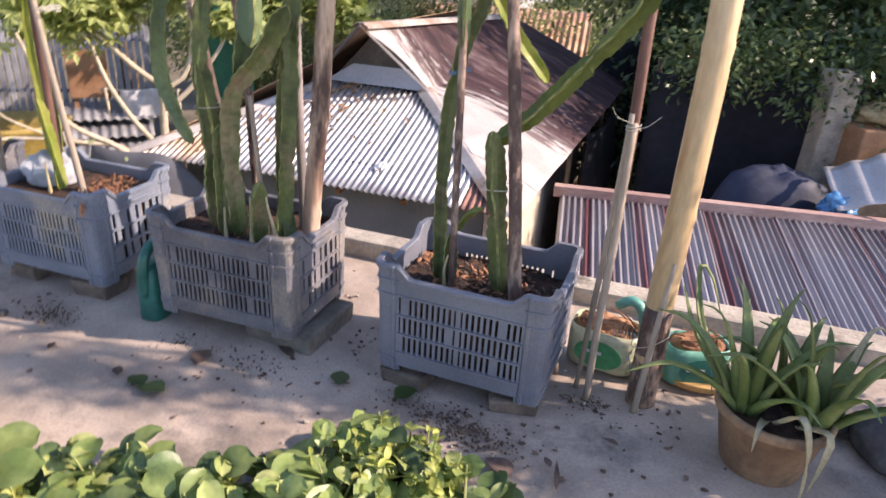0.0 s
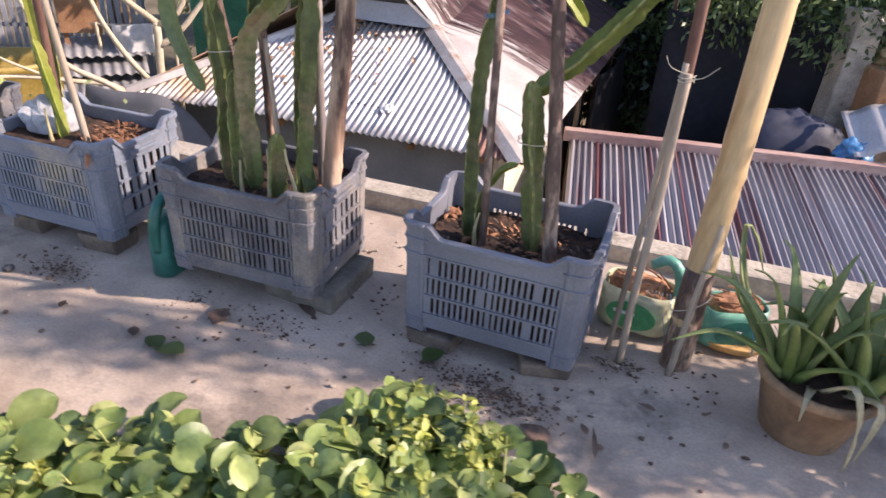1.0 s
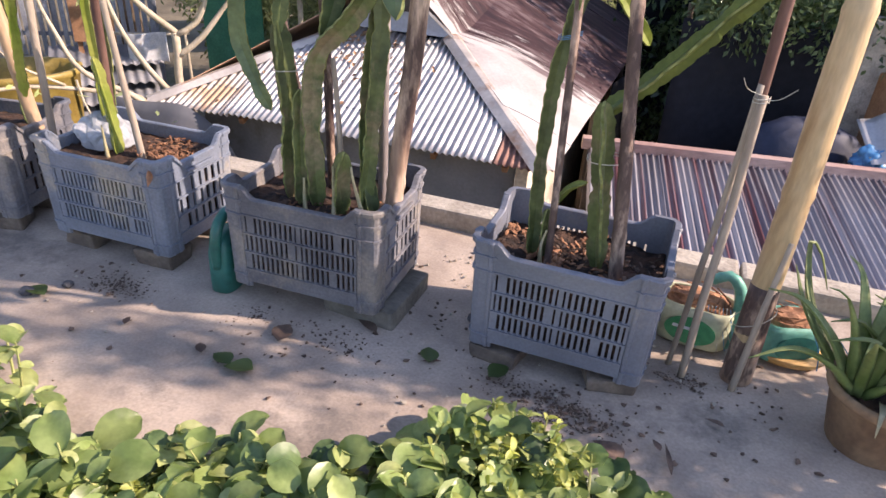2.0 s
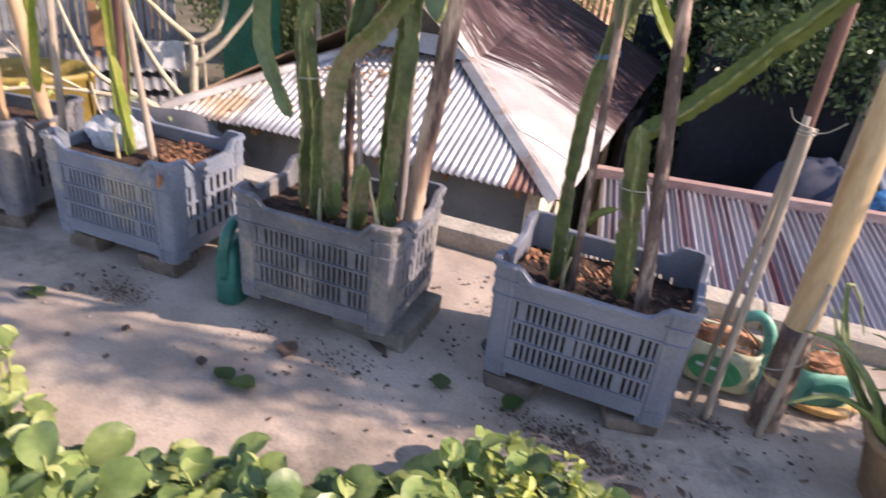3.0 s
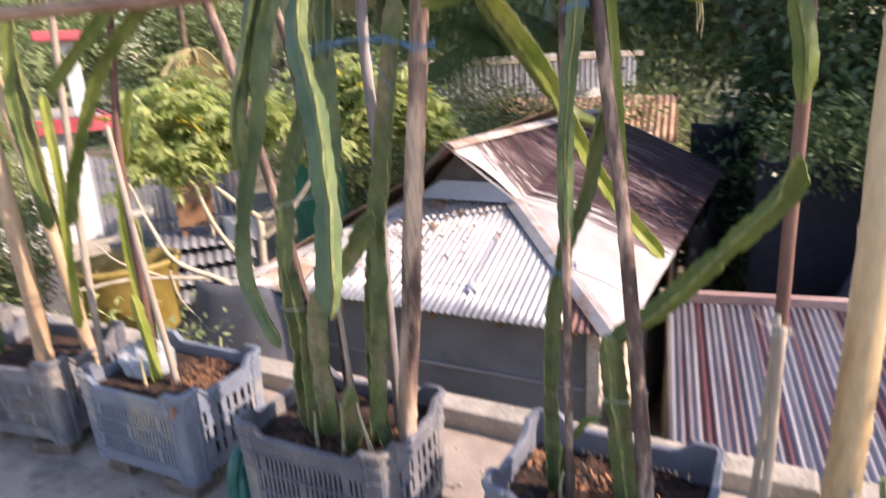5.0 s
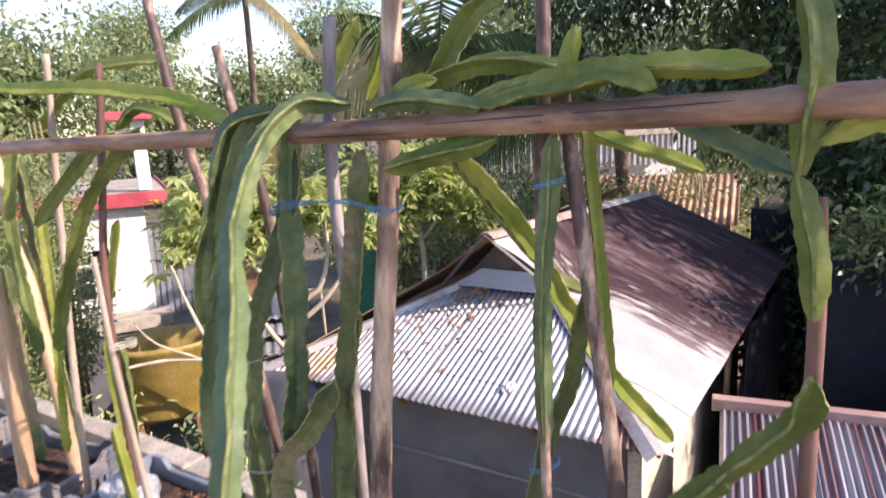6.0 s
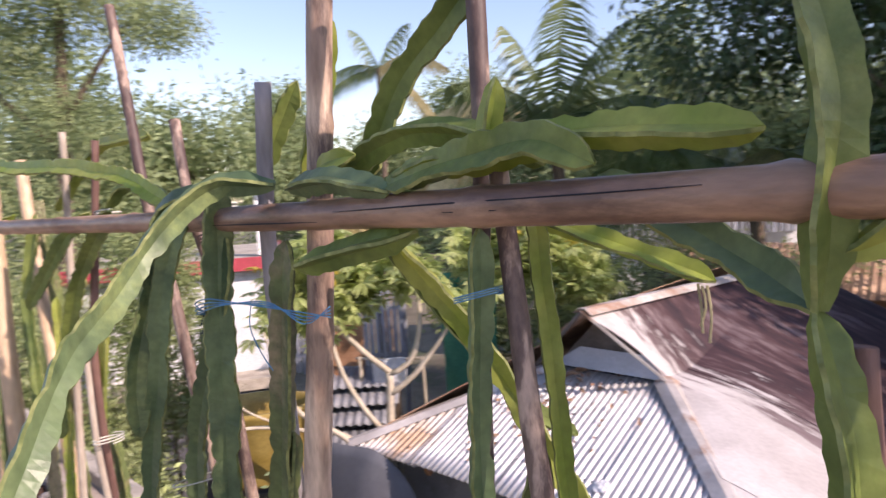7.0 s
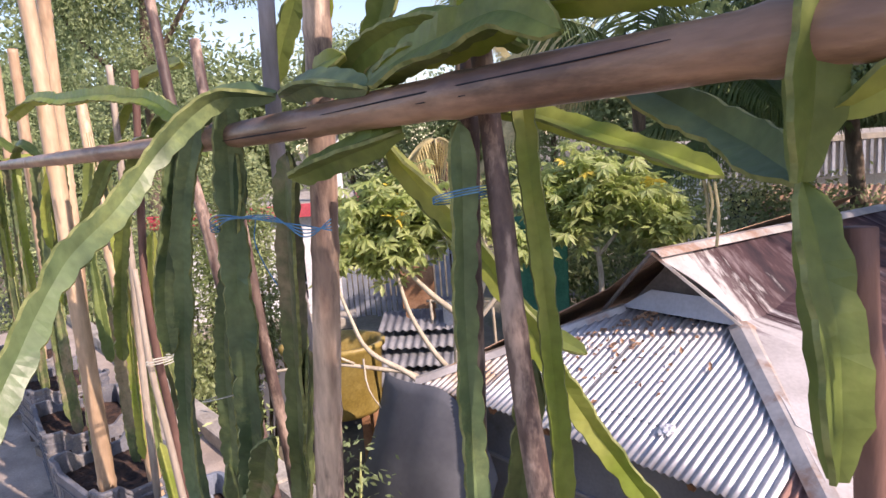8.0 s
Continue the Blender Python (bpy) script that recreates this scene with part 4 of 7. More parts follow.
pole("thin_stick", [(-1.233, 0.070, 0.27), (-1.182, 0.037, 0.7), (-1.12, 0.0, 1.1), (-1.07, 0.02, 1.5), (-1.05, 0.04, 1.75)], [0.014, 0.012, 0.01], STICK_RUST,
     "dark dry stem tied upright in the crate", "stick", seed=12, group="support poles")
pole("thin_stick", [(-1.078, 0.020, 0.28), (-1.097, -0.003, 0.7), (-1.095, -0.025, 0.95), (-1.12, -0.02, 1.2)], [0.012, 0.010, 0.008], STICK,
     "leaning grey stick planted in the crate", "stick", seed=13, group="support poles")
pole("bamboo_pole", [(-1.60, -0.10, 0.27), (-1.59, -0.10, 0.9), (-1.615, -0.095, 1.5), (-1.64, -0.09, 2.3)], [0.030, 0.028, 0.026, 0.024], BAMBOO,
     "pale dry bamboo pole planted in the crate", "bamboo pole", node=0.34, seed=14, n=14, group="support poles")
pole("bamboo_pole", [(-1.56, 0.05, 0.27), (-1.65, 0.05, 0.9), (-1.78, 0.055, 1.45), (-1.86, 0.06, 1.75)], [0.024, 0.022, 0.020], BAMBOO,
     "pale dry bamboo pole leaning to its neighbour", "bamboo pole", node=0.34, seed=15, n=12, group="support poles")
pole("bamboo_pole", [(-2.45, 0.02, 0.27), (-2.3, 0.045, 1.3), (-2.15, 0.05, 2.2)], [0.032, 0.029, 0.026], BAMBOO,
     "pale dry bamboo pole planted in the crate", "bamboo pole", node=0.34, seed=16, n=14, group="support poles")
pole("thin_stick", [(-2.6, 0.04, 0.27), (-2.52, 0.045, 1.2), (-2.5, 0.045, 1.9)], [0.013, 0.012, 0.01], STICK,
     "thin dry stake planted in the crate", "stick", seed=17, group="support poles")
pole("thin_stick", [(-1.48, 0.02, 0.05), (-1.44, 0.04, 0.95), (-1.36, 0.05, 1.6), (-1.33, 0.05, 1.80)], [0.013, 0.012, 0.01], STICK,
     "thin dry stake standing behind the rail", "stick", seed=18, group="support poles")
# poles at the near end
pole("bamboo_pole", [(0.885, 0.06, -0.01), (0.886, 0.085, 0.354), (0.892, 0.12, 0.75), (0.892, 0.155, 1.2), (0.888, 0.20, 1.75)],
     [0.038, 0.037, 0.036, 0.035], BAMBOO_YELLOW, "stout yellow bamboo pole leaning out of the ground", "bamboo pole", node=0.40, seed=21, n=16,
     group="support poles")
pole("wooden_stake", [(0.738, 0.0, -0.01), (0.738, 0.01, 0.4), (0.739, 0.02, 0.80)], [0.011, 0.011, 0.012], STICK,
     "pale grey sawn stick standing in the ground", "stake", seed=22, n=8, group="support poles")
pole("wooden_stake", [(0.70, 0.05, -0.01), (0.718, 0.045, 0.4), (0.733, 0.04, 0.82)], [0.008, 0.009, 0.009], STICK,
     "slim grey stick standing beside its twin", "stake", seed=27, n=8, group="support poles")
pole("wooden_stake", [(0.737, 0.055, 0.64), (0.735, 0.045, 0.9), (0.732, 0.02, 1.25), (0.73, -0.005, 1.34), (0.728, -0.005, 1.42)],
     [0.013, 0.014, 0.013, 0.013], STICK_RUST, "dark reddish-brown stake tied to pale sticks", "stake", seed=23, group="support poles")
pole("bamboo_sheath", [(0.885, 0.062, -0.005), (0.885, 0.07, 0.14), (0.886, 0.081, 0.30)], [0.0415, 0.0405, 0.0385], BAMBOO_DARK,
     "dry brown sheath wrapped round the bamboo's foot", "sheath", seed=28, n=16)
pole("thin_stick", [(0.872, 0.0, -0.01), (0.882, 0.015, 0.2), (0.90, 0.03, 0.45)], [0.010, 0.009, 0.006], STICK,
     "split pale stick leaning on the bamboo pole", "stick", seed=24, group="support poles")


# ---------------------------------------------------------------- climbing cactus plants
def cactus_plant(base, label, stems, seed):
    """stems: (name, points, width, turn, material)."""
    base = Vector(base)
    t = thing("dragon_fruit_plant", ROW @ Matrix.Translation(base), label, "cactus plant", "climbing cactus plants")
    for k, (pts, width, turn, material) in enumerate(stems):
        bm = bmesh.new()
        cactus(bm, [Vector(p) - base for p in pts], width, turn, True, seed + k)
        ob = part("cactus_stem", bm, VINE_OLD if pts[0][2] < 0.32 and material is not VINE_YELLOW else material, t)
        ob.data.materials.append(VINE_EDGE)
    return t


cactus_plant((-0.37, -0.03, 0.31), "tall three-winged climbing cactus, many green stems over the rail", [
    ([(-0.24, -0.03, 0.30), (-0.215, -0.02, 0.57), (-0.195, -0.01, 0.82), (-0.195, 0.0, 0.95), (-0.145, -0.01, 1.18), (-0.10, -0.02, 1.39), (-0.08, -0.02, 1.50)], 0.05, 0.5, VINE),
    ([(-0.375, -0.05, 0.30), (-0.386, -0.05, 0.57), (-0.36, -0.05, 0.757), (-0.253, -0.06, 0.873), (-0.153, -0.08, 1.01)], 0.058, 0.2, VINE),
    ([(-0.345, -0.05, 0.80), (-0.30, -0.05, 0.95), (-0.28, -0.05, 1.19), (-0.272, -0.045, 1.46), (-0.25, -0.04, 1.60)], 0.058, 0.0, VINE_DARK),
    ([(-0.470, -0.03, 0.30), (-0.477, -0.03, 0.625), (-0.490, -0.03, 0.80), (-0.492, -0.03, 0.84)], 0.066, 0.1, VINE),
    ([(-0.285, -0.08, 0.30), (-0.284, -0.085, 0.42), (-0.265, -0.09, 0.52)], 0.06, 0.3, VINE_DARK),
    ([(-0.42, -0.06, 0.30), (-0.425, -0.055, 0.5), (-0.42, -0.05, 0.66)], 0.048, 0.9, VINE_DARK),
    ([(-0.20, -0.03, 0.30), (-0.235, -0.01, 0.45), (-0.24, 0.0, 0.62), (-0.22, 0.0, 0.8), (-0.19, 0.0, 0.95), (-0.15, 0.01, 1.15)], 0.045, 0.7, VINE_DARK),
    ([(-0.49, -0.03, 0.80), (-0.47, -0.03, 0.92), (-0.44, -0.035, 1.05), (-0.39, -0.04, 1.16), (-0.32, -0.04, 1.29), (-0.275, -0.04, 1.40), (-0.262, -0.03, 1.52)], 0.05, 0.4, VINE_DARK),
    # hanging down again from the rail
    ([(-0.36, -0.05, 1.58), (-0.42, -0.08, 1.42), (-0.463, -0.09, 1.226), (-0.548, -0.09, 0.991), (-0.570, -0.09, 0.788), (-0.488, -0.09, 0.60)], 0.046, 0.2, VINE_DARK),
    ([(-0.30, -0.03, 1.59), (-0.40, -0.08, 1.552), (-0.458, -0.10, 1.389), (-0.503, -0.12, 1.23), (-0.51, -0.12, 1.10)], 0.046, 0.6, VINE_DARK),
    ([(-0.10, -0.02, 1.59), (-0.17, -0.09, 1.595), (-0.20, -0.17, 1.53), (-0.17, -0.26, 1.44), (-0.09, -0.36, 1.37), (0.0, -0.45, 1.26), (0.07, -0.54, 1.12), (0.10, -0.60, 0.98)], 0.047, 0.1, VINE_DARK),
    ([(-0.115, 0.05, 1.60), (-0.061, 0.05, 1.711), (-0.032, 0.05, 1.814), (-0.02, 0.05, 1.86)], 0.042, 0.4, VINE_YELLOW),
    ([(-0.237, 0.04, 1.61), (-0.19, 0.05, 1.69), (-0.131, 0.06, 1.77)], 0.042, 0.4, VINE),
    ([(-0.032, -0.04, 1.582), (0.05, -0.05, 1.59), (0.102, -0.05, 1.588), (0.211, -0.05, 1.568)], 0.042, 0.5, VINE_DARK),
    ([(0.02, 0.05, 1.58), (0.041, 0.07, 1.621), (0.12, 0.07, 1.73), (0.22, 0.07, 1.80), (0.30, 0.07, 1.86)], 0.05, 0.2, VINE),
    ([(0.22, -0.01, 1.515), (0.189, -0.035, 1.505), (0.085, -0.045, 1.484), (0.0, -0.06, 1.462)], 0.045, 0.5, VINE),
    ([(0.03, 0.03, 1.585), (0.069, 0.03, 1.624), (0.186, 0.03, 1.651), (0.328, 0.03, 1.629), (0.40, 0.03, 1.59)], 0.044, 0.6, VINE),
    ([(-0.02, 0.01, 1.60), (0.03, -0.01, 1.615), (0.10, -0.01, 1.625)], 0.034, 0.2, VINE_YELLOW),
], 100)


def dry_ribs(name, label, lines):
    """Pale withered ribs that cling to the foot of the stems."""
    for k, pts in enumerate(lines):
        base = Vector(pts[0])
        bm = bmesh.new()
        tube(bm, [Vector(p) - base for p in pts], [0.008, 0.006, 0.004, 0.003], 6, 0.012, 0.004, 0, k)
        single(name, bm, VINE_DRY, label, "dry stem", ROW @ Matrix.Translation(base), group="withered ribs", smooth=True)


dry_ribs("dry_stem", "pale withered cactus rib standing in the soil", [
    [(-0.29, -0.115, 0.305), (-0.292, -0.105, 0.38), (-0.298, -0.095, 0.47)], [(-0.19, -0.11, 0.305), (-0.205, -0.105, 0.36), (-0.23, -0.10, 0.44), (-0.24, -0.095, 0.48)],
    [(-0.385, -0.105, 0.305), (-0.39, -0.10, 0.36), (-0.392, -0.095, 0.42)], [(0.305, -0.05, 0.28), (0.30, -0.048, 0.34), (0.31, -0.05, 0.39)],
    [(-1.178, -0.030, 0.31), (-1.183, -0.025, 0.37), (-1.188, -0.020, 0.42)]])

cactus_plant((0.40, 0.0, 0.28), "three-winged climbing cactus with long green stems on the stakes", [
    ([(0.455, 0.0, 0.27), (0.42, 0.0, 0.55), (0.40, 0.0, 0.70), (0.395, 0.0, 0.74)], 0.06, 0.2, VINE),
    ([(0.735, -0.02, 1.15), (0.72, 0.02, 1.07), (0.628, 0.04, 0.952), (0.512, 0.05, 0.812), (0.382, 0.05, 0.685)], 0.052, 0.3, VINE),
    ([(0.27, 0.0, 0.27), (0.262, 0.01, 0.42), (0.257, 0.02, 0.611), (0.262, 0.03, 0.778), (0.285, 0.045, 0.93), (0.33, 0.05, 1.05), (0.363, 0.05, 1.23)], 0.04, 0.4, VINE),
    ([(0.30, -0.01, 0.27), (0.305, -0.02, 0.36), (0.30, -0.02, 0.44)], 0.045, 0.1, VINE),
    ([(0.31, 0.01, 0.44), (0.345, 0.0, 0.50), (0.39, -0.01, 0.53)], 0.02, 0.4, VINE),
    ([(0.30, 0.0, 0.93), (0.297, 0.0, 1.12), (0.303, -0.005, 1.261), (0.318, -0.01, 1.40), (0.328, -0.012, 1.52)], 0.037, 0.3, VINE_DARK),
    ([(0.41, 0.045, 1.05), (0.385, 0.055, 1.30), (0.37, 0.056, 1.45), (0.36, 0.056, 1.56)], 0.029, 0.6, VINE_YELLOW),
    ([(0.10, 0.05, 1.50), (0.113, 0.06, 1.474), (0.202, 0.14, 1.315), (0.288, 0.22, 1.098), (0.369, 0.28, 0.945), (0.46, 0.335, 0.82)], 0.042, 0.1, VINE_YELLOW),
    ([(0.07, 0.06, 1.49), (0.15, 0.12, 1.36), (0.24, 0.19, 1.22), (0.31, 0.22, 1.18)], 0.034, 0.7, VINE),
    ([(0.27, 0.06, 1.55), (0.36, 0.11, 1.512), (0.45, 0.14, 1.478), (0.545, 0.165, 1.44)], 0.033, 0.3, VINE_YELLOW),
    ([(0.18, -0.02, 1.585), (0.28, -0.03, 1.60), (0.345, -0.02, 1.604), (0.473, -0.02, 1.618), (0.66, -0.02, 1.605)], 0.044, 0.5, VINE_YELLOW),
    ([(0.195, -0.04, 1.575), (0.333, -0.045, 1.600), (0.438, -0.045, 1.612), (0.51, -0.045, 1.585)], 0.046, 0.2, VINE),
    ([(0.345, -0.03, 1.59), (0.365, -0.03, 1.64), (0.38, -0.03, 1.69)], 0.034, 0.2, VINE_YELLOW),
    # stems on the far stake
    ([(0.732, -0.045, 1.25), (0.728, -0.045, 1.34), (0.715, -0.04, 1.40), (0.700, -0.03, 1.455)], 0.042, 0.3, VINE),
    ([(0.703, -0.04, 1.455), (0.712, -0.045, 1.55), (0.716, -0.045, 1.63), (0.695, -0.045, 1.72), (0.67, -0.045, 1.80)], 0.046, 0.0, VINE),
    ([(0.70, -0.02, 1.452), (0.613, 0.04, 1.487), (0.50, 0.06, 1.545), (0.45, 0.065, 1.575)], 0.044, 0.4, VINE_DARK),
    ([(0.72, -0.03, 1.50), (0.80, -0.02, 1.53), (0.92, -0.01, 1.49)], 0.04, 0.4, VINE_YELLOW),
], 200)

cactus_plant((-1.208, 0.050, 0.31), "climbing cactus with sparse yellowing stems on dry sticks", [
    ([(-1.158, 0.000, 0.30), (-1.176, 0.008, 0.467), (-1.185, -0.007, 0.64)], 0.042, 0.2, VINE_YELLOW),
    ([(-1.258, 0.070, 0.30), (-1.249, 0.062, 0.54), (-1.201, 0.030, 0.894), (-1.10, 0.02, 1.15), (-1.035, 0.02, 1.311)], 0.03, 0.4, VINE_YELLOW),
    ([(-0.80, -0.03, 1.56), (-0.849, -0.03, 1.536), (-1.085, -0.03, 1.368), (-1.286, -0.03, 1.095), (-1.392, -0.03, 0.868)], 0.045, 0.2, VINE),
    ([(-1.21, -0.12, 1.307), (-1.10, -0.10, 1.40), (-0.964, -0.08, 1.50), (-0.873, -0.05, 1.56)], 0.04, 0.3, VINE),
    ([(-1.75, -0.18, 1.68), (-1.45, -0.15, 1.71), (-1.141, -0.12, 1.68), (-0.892, -0.09, 1.67), (-0.70, -0.07, 1.645), (-0.583, -0.06, 1.625), (-0.421, -0.05, 1.563)], 0.042, 0.3, VINE_YELLOW),
    ([(-1.50, 0.06, 1.57), (-1.245, 0.10, 1.733), (-1.05, 0.10, 1.75), (-0.849, 0.10, 1.745)], 0.036, 0.3, VINE_YELLOW),
    ([(-1.0, 0.03, 1.56), (-0.93, 0.06, 1.62), (-0.80, 0.08, 1.58), (-0.70, 0.08, 1.50)], 0.034, 0.3, VINE),
    ([(-1.278, 0.100, 0.30), (-1.222, 0.086, 0.6), (-1.171, 0.049, 0.9)], 0.036, 0.8, STICK_RUST),
], 300)

cactus_plant((-1.9, 0.0, 0.3), "climbing cactus with dark stems among bamboo poles", [
    ([(-1.98, -0.05, 0.30), (-2.03, -0.04, 0.6), (-2.04, -0.03, 0.9), (-2.0, -0.02, 1.3), (-1.95, -0.02, 1.55)], 0.055, 0.2, VINE_DARK),
    ([(-1.66, 0.10, 0.30), (-1.66, 0.10, 0.6), (-1.67, 0.09, 0.95), (-1.64, 0.07, 1.25), (-1.62, 0.05, 1.5)], 0.042, 0.5, VINE),
    ([(-1.50, 0.0, 1.56), (-1.53, -0.04, 1.3), (-1.50, -0.05, 1.05), (-1.47, -0.05, 0.85)], 0.042, 0.5, VINE),
    ([(-1.55, 0.02, 0.45), (-1.51, 0.02, 0.75), (-1.47, 0.02, 1.0), (-1.46, 0.02, 1.3)], 0.035, 0.2, VINE_YELLOW),
    ([(-1.75, 0.0, 1.56), (-1.85, -0.06, 1.50), (-1.95, -0.09, 1.36), (-1.98, -0.09, 1.2)], 0.042, 0.2, VINE_YELLOW),
    ([(-1.85, 0.06, 0.30), (-1.88, 0.06, 0.7), (-1.86, 0.06, 1.1)], 0.05, 0.2, VINE_DARK),
], 400)
cactus_plant((-2.5, 0.0, 0.3), "climbing cactus with tangled green stems on bamboo", [
    ([(-2.6, -0.04, 0.30), (-2.62, -0.04, 0.7), (-2.55, -0.03, 1.2), (-2.5, -0.02, 1.55)], 0.055, 0.2, VINE_DARK),
    ([(-2.38, -0.05, 0.30), (-2.36, -0.05, 0.7), (-2.38, -0.04, 1.2), (-2.36, -0.02, 1.5)], 0.05, 0.5, VINE),
    ([(-2.2, 0.0, 1.56), (-2.1, -0.05, 1.5), (-2.08, -0.06, 1.2), (-2.12, -0.06, 0.95)], 0.045, 0.1, VINE_YELLOW),
    ([(-2.5, 0.0, 1.56), (-2.6, -0.05, 1.62), (-2.8, -0.06, 1.55), (-2.9, -0.06, 1.3)], 0.045, 0.1, VINE),
], 500)

for k, u in enumerate((-3.22, -3.95)):
    pole("bamboo_pole", [(u + 0.1, 0.02, 0.27), (u + 0.13, 0.03, 1.3), (u + 0.2, 0.04, 2.1 + 0.15 * k)], [0.03, 0.027, 0.024], BAMBOO,
         "pale dry bamboo pole planted in the crate", "bamboo pole", node=0.34, seed=31 + k, n=12, group="support poles")
    pole("thin_stick", [(u - 0.12, 0.03, 0.27), (u - 0.08, 0.035, 1.1), (u - 0.02, 0.04, 1.8)], [0.013, 0.012, 0.01], STICK,
         "thin dry stake planted in the crate", "stick", seed=33 + k, group="support poles")
    cactus_plant((u, 0.0, 0.3), "climbing cactus with tangled green stems on bamboo", [
        ([(u - 0.1, -0.05, 0.30), (u - 0.12, -0.05, 0.8), (u - 0.05, -0.04, 1.25), (u, -0.05, 1.56)], 0.055, 0.2, VINE_DARK),
        ([(u + 0.05, -0.06, 0.30), (u + 0.08, -0.05, 0.8), (u + 0.05, -0.04, 1.3), (u + 0.1, -0.02, 1.6)], 0.05, 0.5, VINE),
        ([(u + 0.3, 0.02, 1.58), (u + 0.38, -0.06, 1.5), (u + 0.4, -0.08, 1.2), (u + 0.36, -0.08, 0.9)], 0.045, 0.1, VINE_YELLOW),
        ([(u + 0.15, 0.0, 1.58), (u + 0.05, -0.08, 1.66), (u - 0.1, -0.1, 1.5), (u - 0.16, -0.1, 1.2)], 0.045, 0.1, VINE),
    ], 600 + 20 * k)


# ---------------------------------------------------------------- trees and far things
def tree(name, base, label, trunk, limbs, blobs, count, leaf, material, bark, seed, group="", droop=0.4, hollow=0.5):
    t = thing(name, Matrix.Translation(base), label, "tree", group)
    b = Vector(base)
    bm = bmesh.new()
    tube(bm, [Vector(p) - b for p in trunk[0]], trunk[1], 10, 0.3, 0.05, 0, seed)
    for k, (pts, r) in enumerate(limbs):
        tube(bm, [Vector(p) - b for p in pts], r, 7, 0.25, 0.05, 0, seed + k)
    part("trunk", bm, bark, t, smooth=True)
    leaf_cloud("crown", [(Vector(c) - b, r) for c, r in blobs], count, leaf, material, t, seed, droop=droop, hollow=hollow)
    return t


# the dark mango tree that stands over the far end of the roofs
tree("mango_tree", (3.9, 10.2, -2.7), "large dark mango tree with dense glossy leaves", ([(3.9, 10.2, -2.75), (3.8, 10.3, -0.6), (3.6, 10.6, 1.2), (3.2, 11.2, 3.5)], [0.24, 0.20, 0.16, 0.08]),
     [([(3.7, 10.4, 0.2), (4.8, 9.9, 1.4), (6.0, 9.6, 2.6)], [0.11, 0.08, 0.04]), ([(3.6, 10.6, 1.0), (2.8, 11.0, 1.9), (2.2, 11.6, 2.8)], [0.10, 0.07, 0.04]),
      ([(3.8, 10.3, -0.4), (3.9, 9.4, 0.3), (4.2, 8.6, 0.8)], [0.09, 0.06, 0.03])],
     [((0.4, 12.4, 3.7), (1.3, 1.2, 1.1)), ((2.3, 12.2, 4.4), (1.8, 1.6, 1.6)), ((3.2, 11.8, 3.6), (1.5, 1.5, 1.6)), ((4.6, 11.0, 3.6), (2.1, 1.8, 2.0)), ((6.6, 10.0, 3.2), (2.0, 1.8, 2.0)),
      ((2.9, 11.6, 1.9), (1.1, 1.1, 1.2)), ((4.2, 9.9, 1.7), (1.6, 1.3, 1.3)), ((5.9, 8.8, 1.5), (1.6, 1.4, 1.4)), ((4.0, 8.7, 0.55), (1.0, 0.9, 0.7)),
      ((3.6, 9.4, 0.7), (0.9, 0.9, 0.8)), ((3.0, 12.4, 5.6), (2.0, 1.8, 1.5)), ((5.0, 11.5, 5.8), (2.4, 2.0, 1.6)), ((7.6, 8.6, 2.0), (1.6, 1.6, 1.8))],
     60000, 0.16, MANGO, BARK, 41, droop=0.7, hollow=0.3)
# second tree is added out of view to shade what stands behind the lean-to
tree("mango_tree", (8.6, 7.6, -2.7), "added dark tree out of view, shading the ground behind the lean-to", ([(8.6, 7.6, -2.75), (8.5, 7.7, 0.0), (8.4, 7.8, 2.4)], [0.22, 0.17, 0.08]), [],
     [((8.6, 7.7, 2.4), (1.6, 1.5, 1.9)), ((9.8, 7.7, 3.0), (1.6, 1.4, 1.8)), ((7.6, 8.6, 4.2), (2.0, 1.8, 1.8)), ((8.5, 7.9, 0.6), (1.3, 1.2, 1.0)), ((8.7, 6.35, 2.5), (1.0, 0.8, 1.4)), ((7.7, 8.0, 1.2), (1.2, 1.2, 1.7))], 26000, 0.16, MANGO, BARK, 42, droop=0.7, hollow=0.3)
# undergrowth behind the lean-to, its shade put into the darker leaf colour
t = thing("undergrowth", Matrix.Identity(4), "dense dark shrubs in the shade under the trees", "shrubs", kind="stuff")
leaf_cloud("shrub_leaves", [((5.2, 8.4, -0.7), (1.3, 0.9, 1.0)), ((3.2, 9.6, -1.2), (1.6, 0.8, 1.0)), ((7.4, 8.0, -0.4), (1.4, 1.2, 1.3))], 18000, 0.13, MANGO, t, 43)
# the sunlit clump gets the paler leaf colour
t = thing("undergrowth", Matrix.Identity(4), "sunlit green shrubs along the far side of the yard", "shrubs", kind="stuff")
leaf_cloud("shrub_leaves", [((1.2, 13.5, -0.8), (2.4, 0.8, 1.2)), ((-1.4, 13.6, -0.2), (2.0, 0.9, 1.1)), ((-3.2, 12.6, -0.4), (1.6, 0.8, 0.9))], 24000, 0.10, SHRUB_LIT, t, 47)
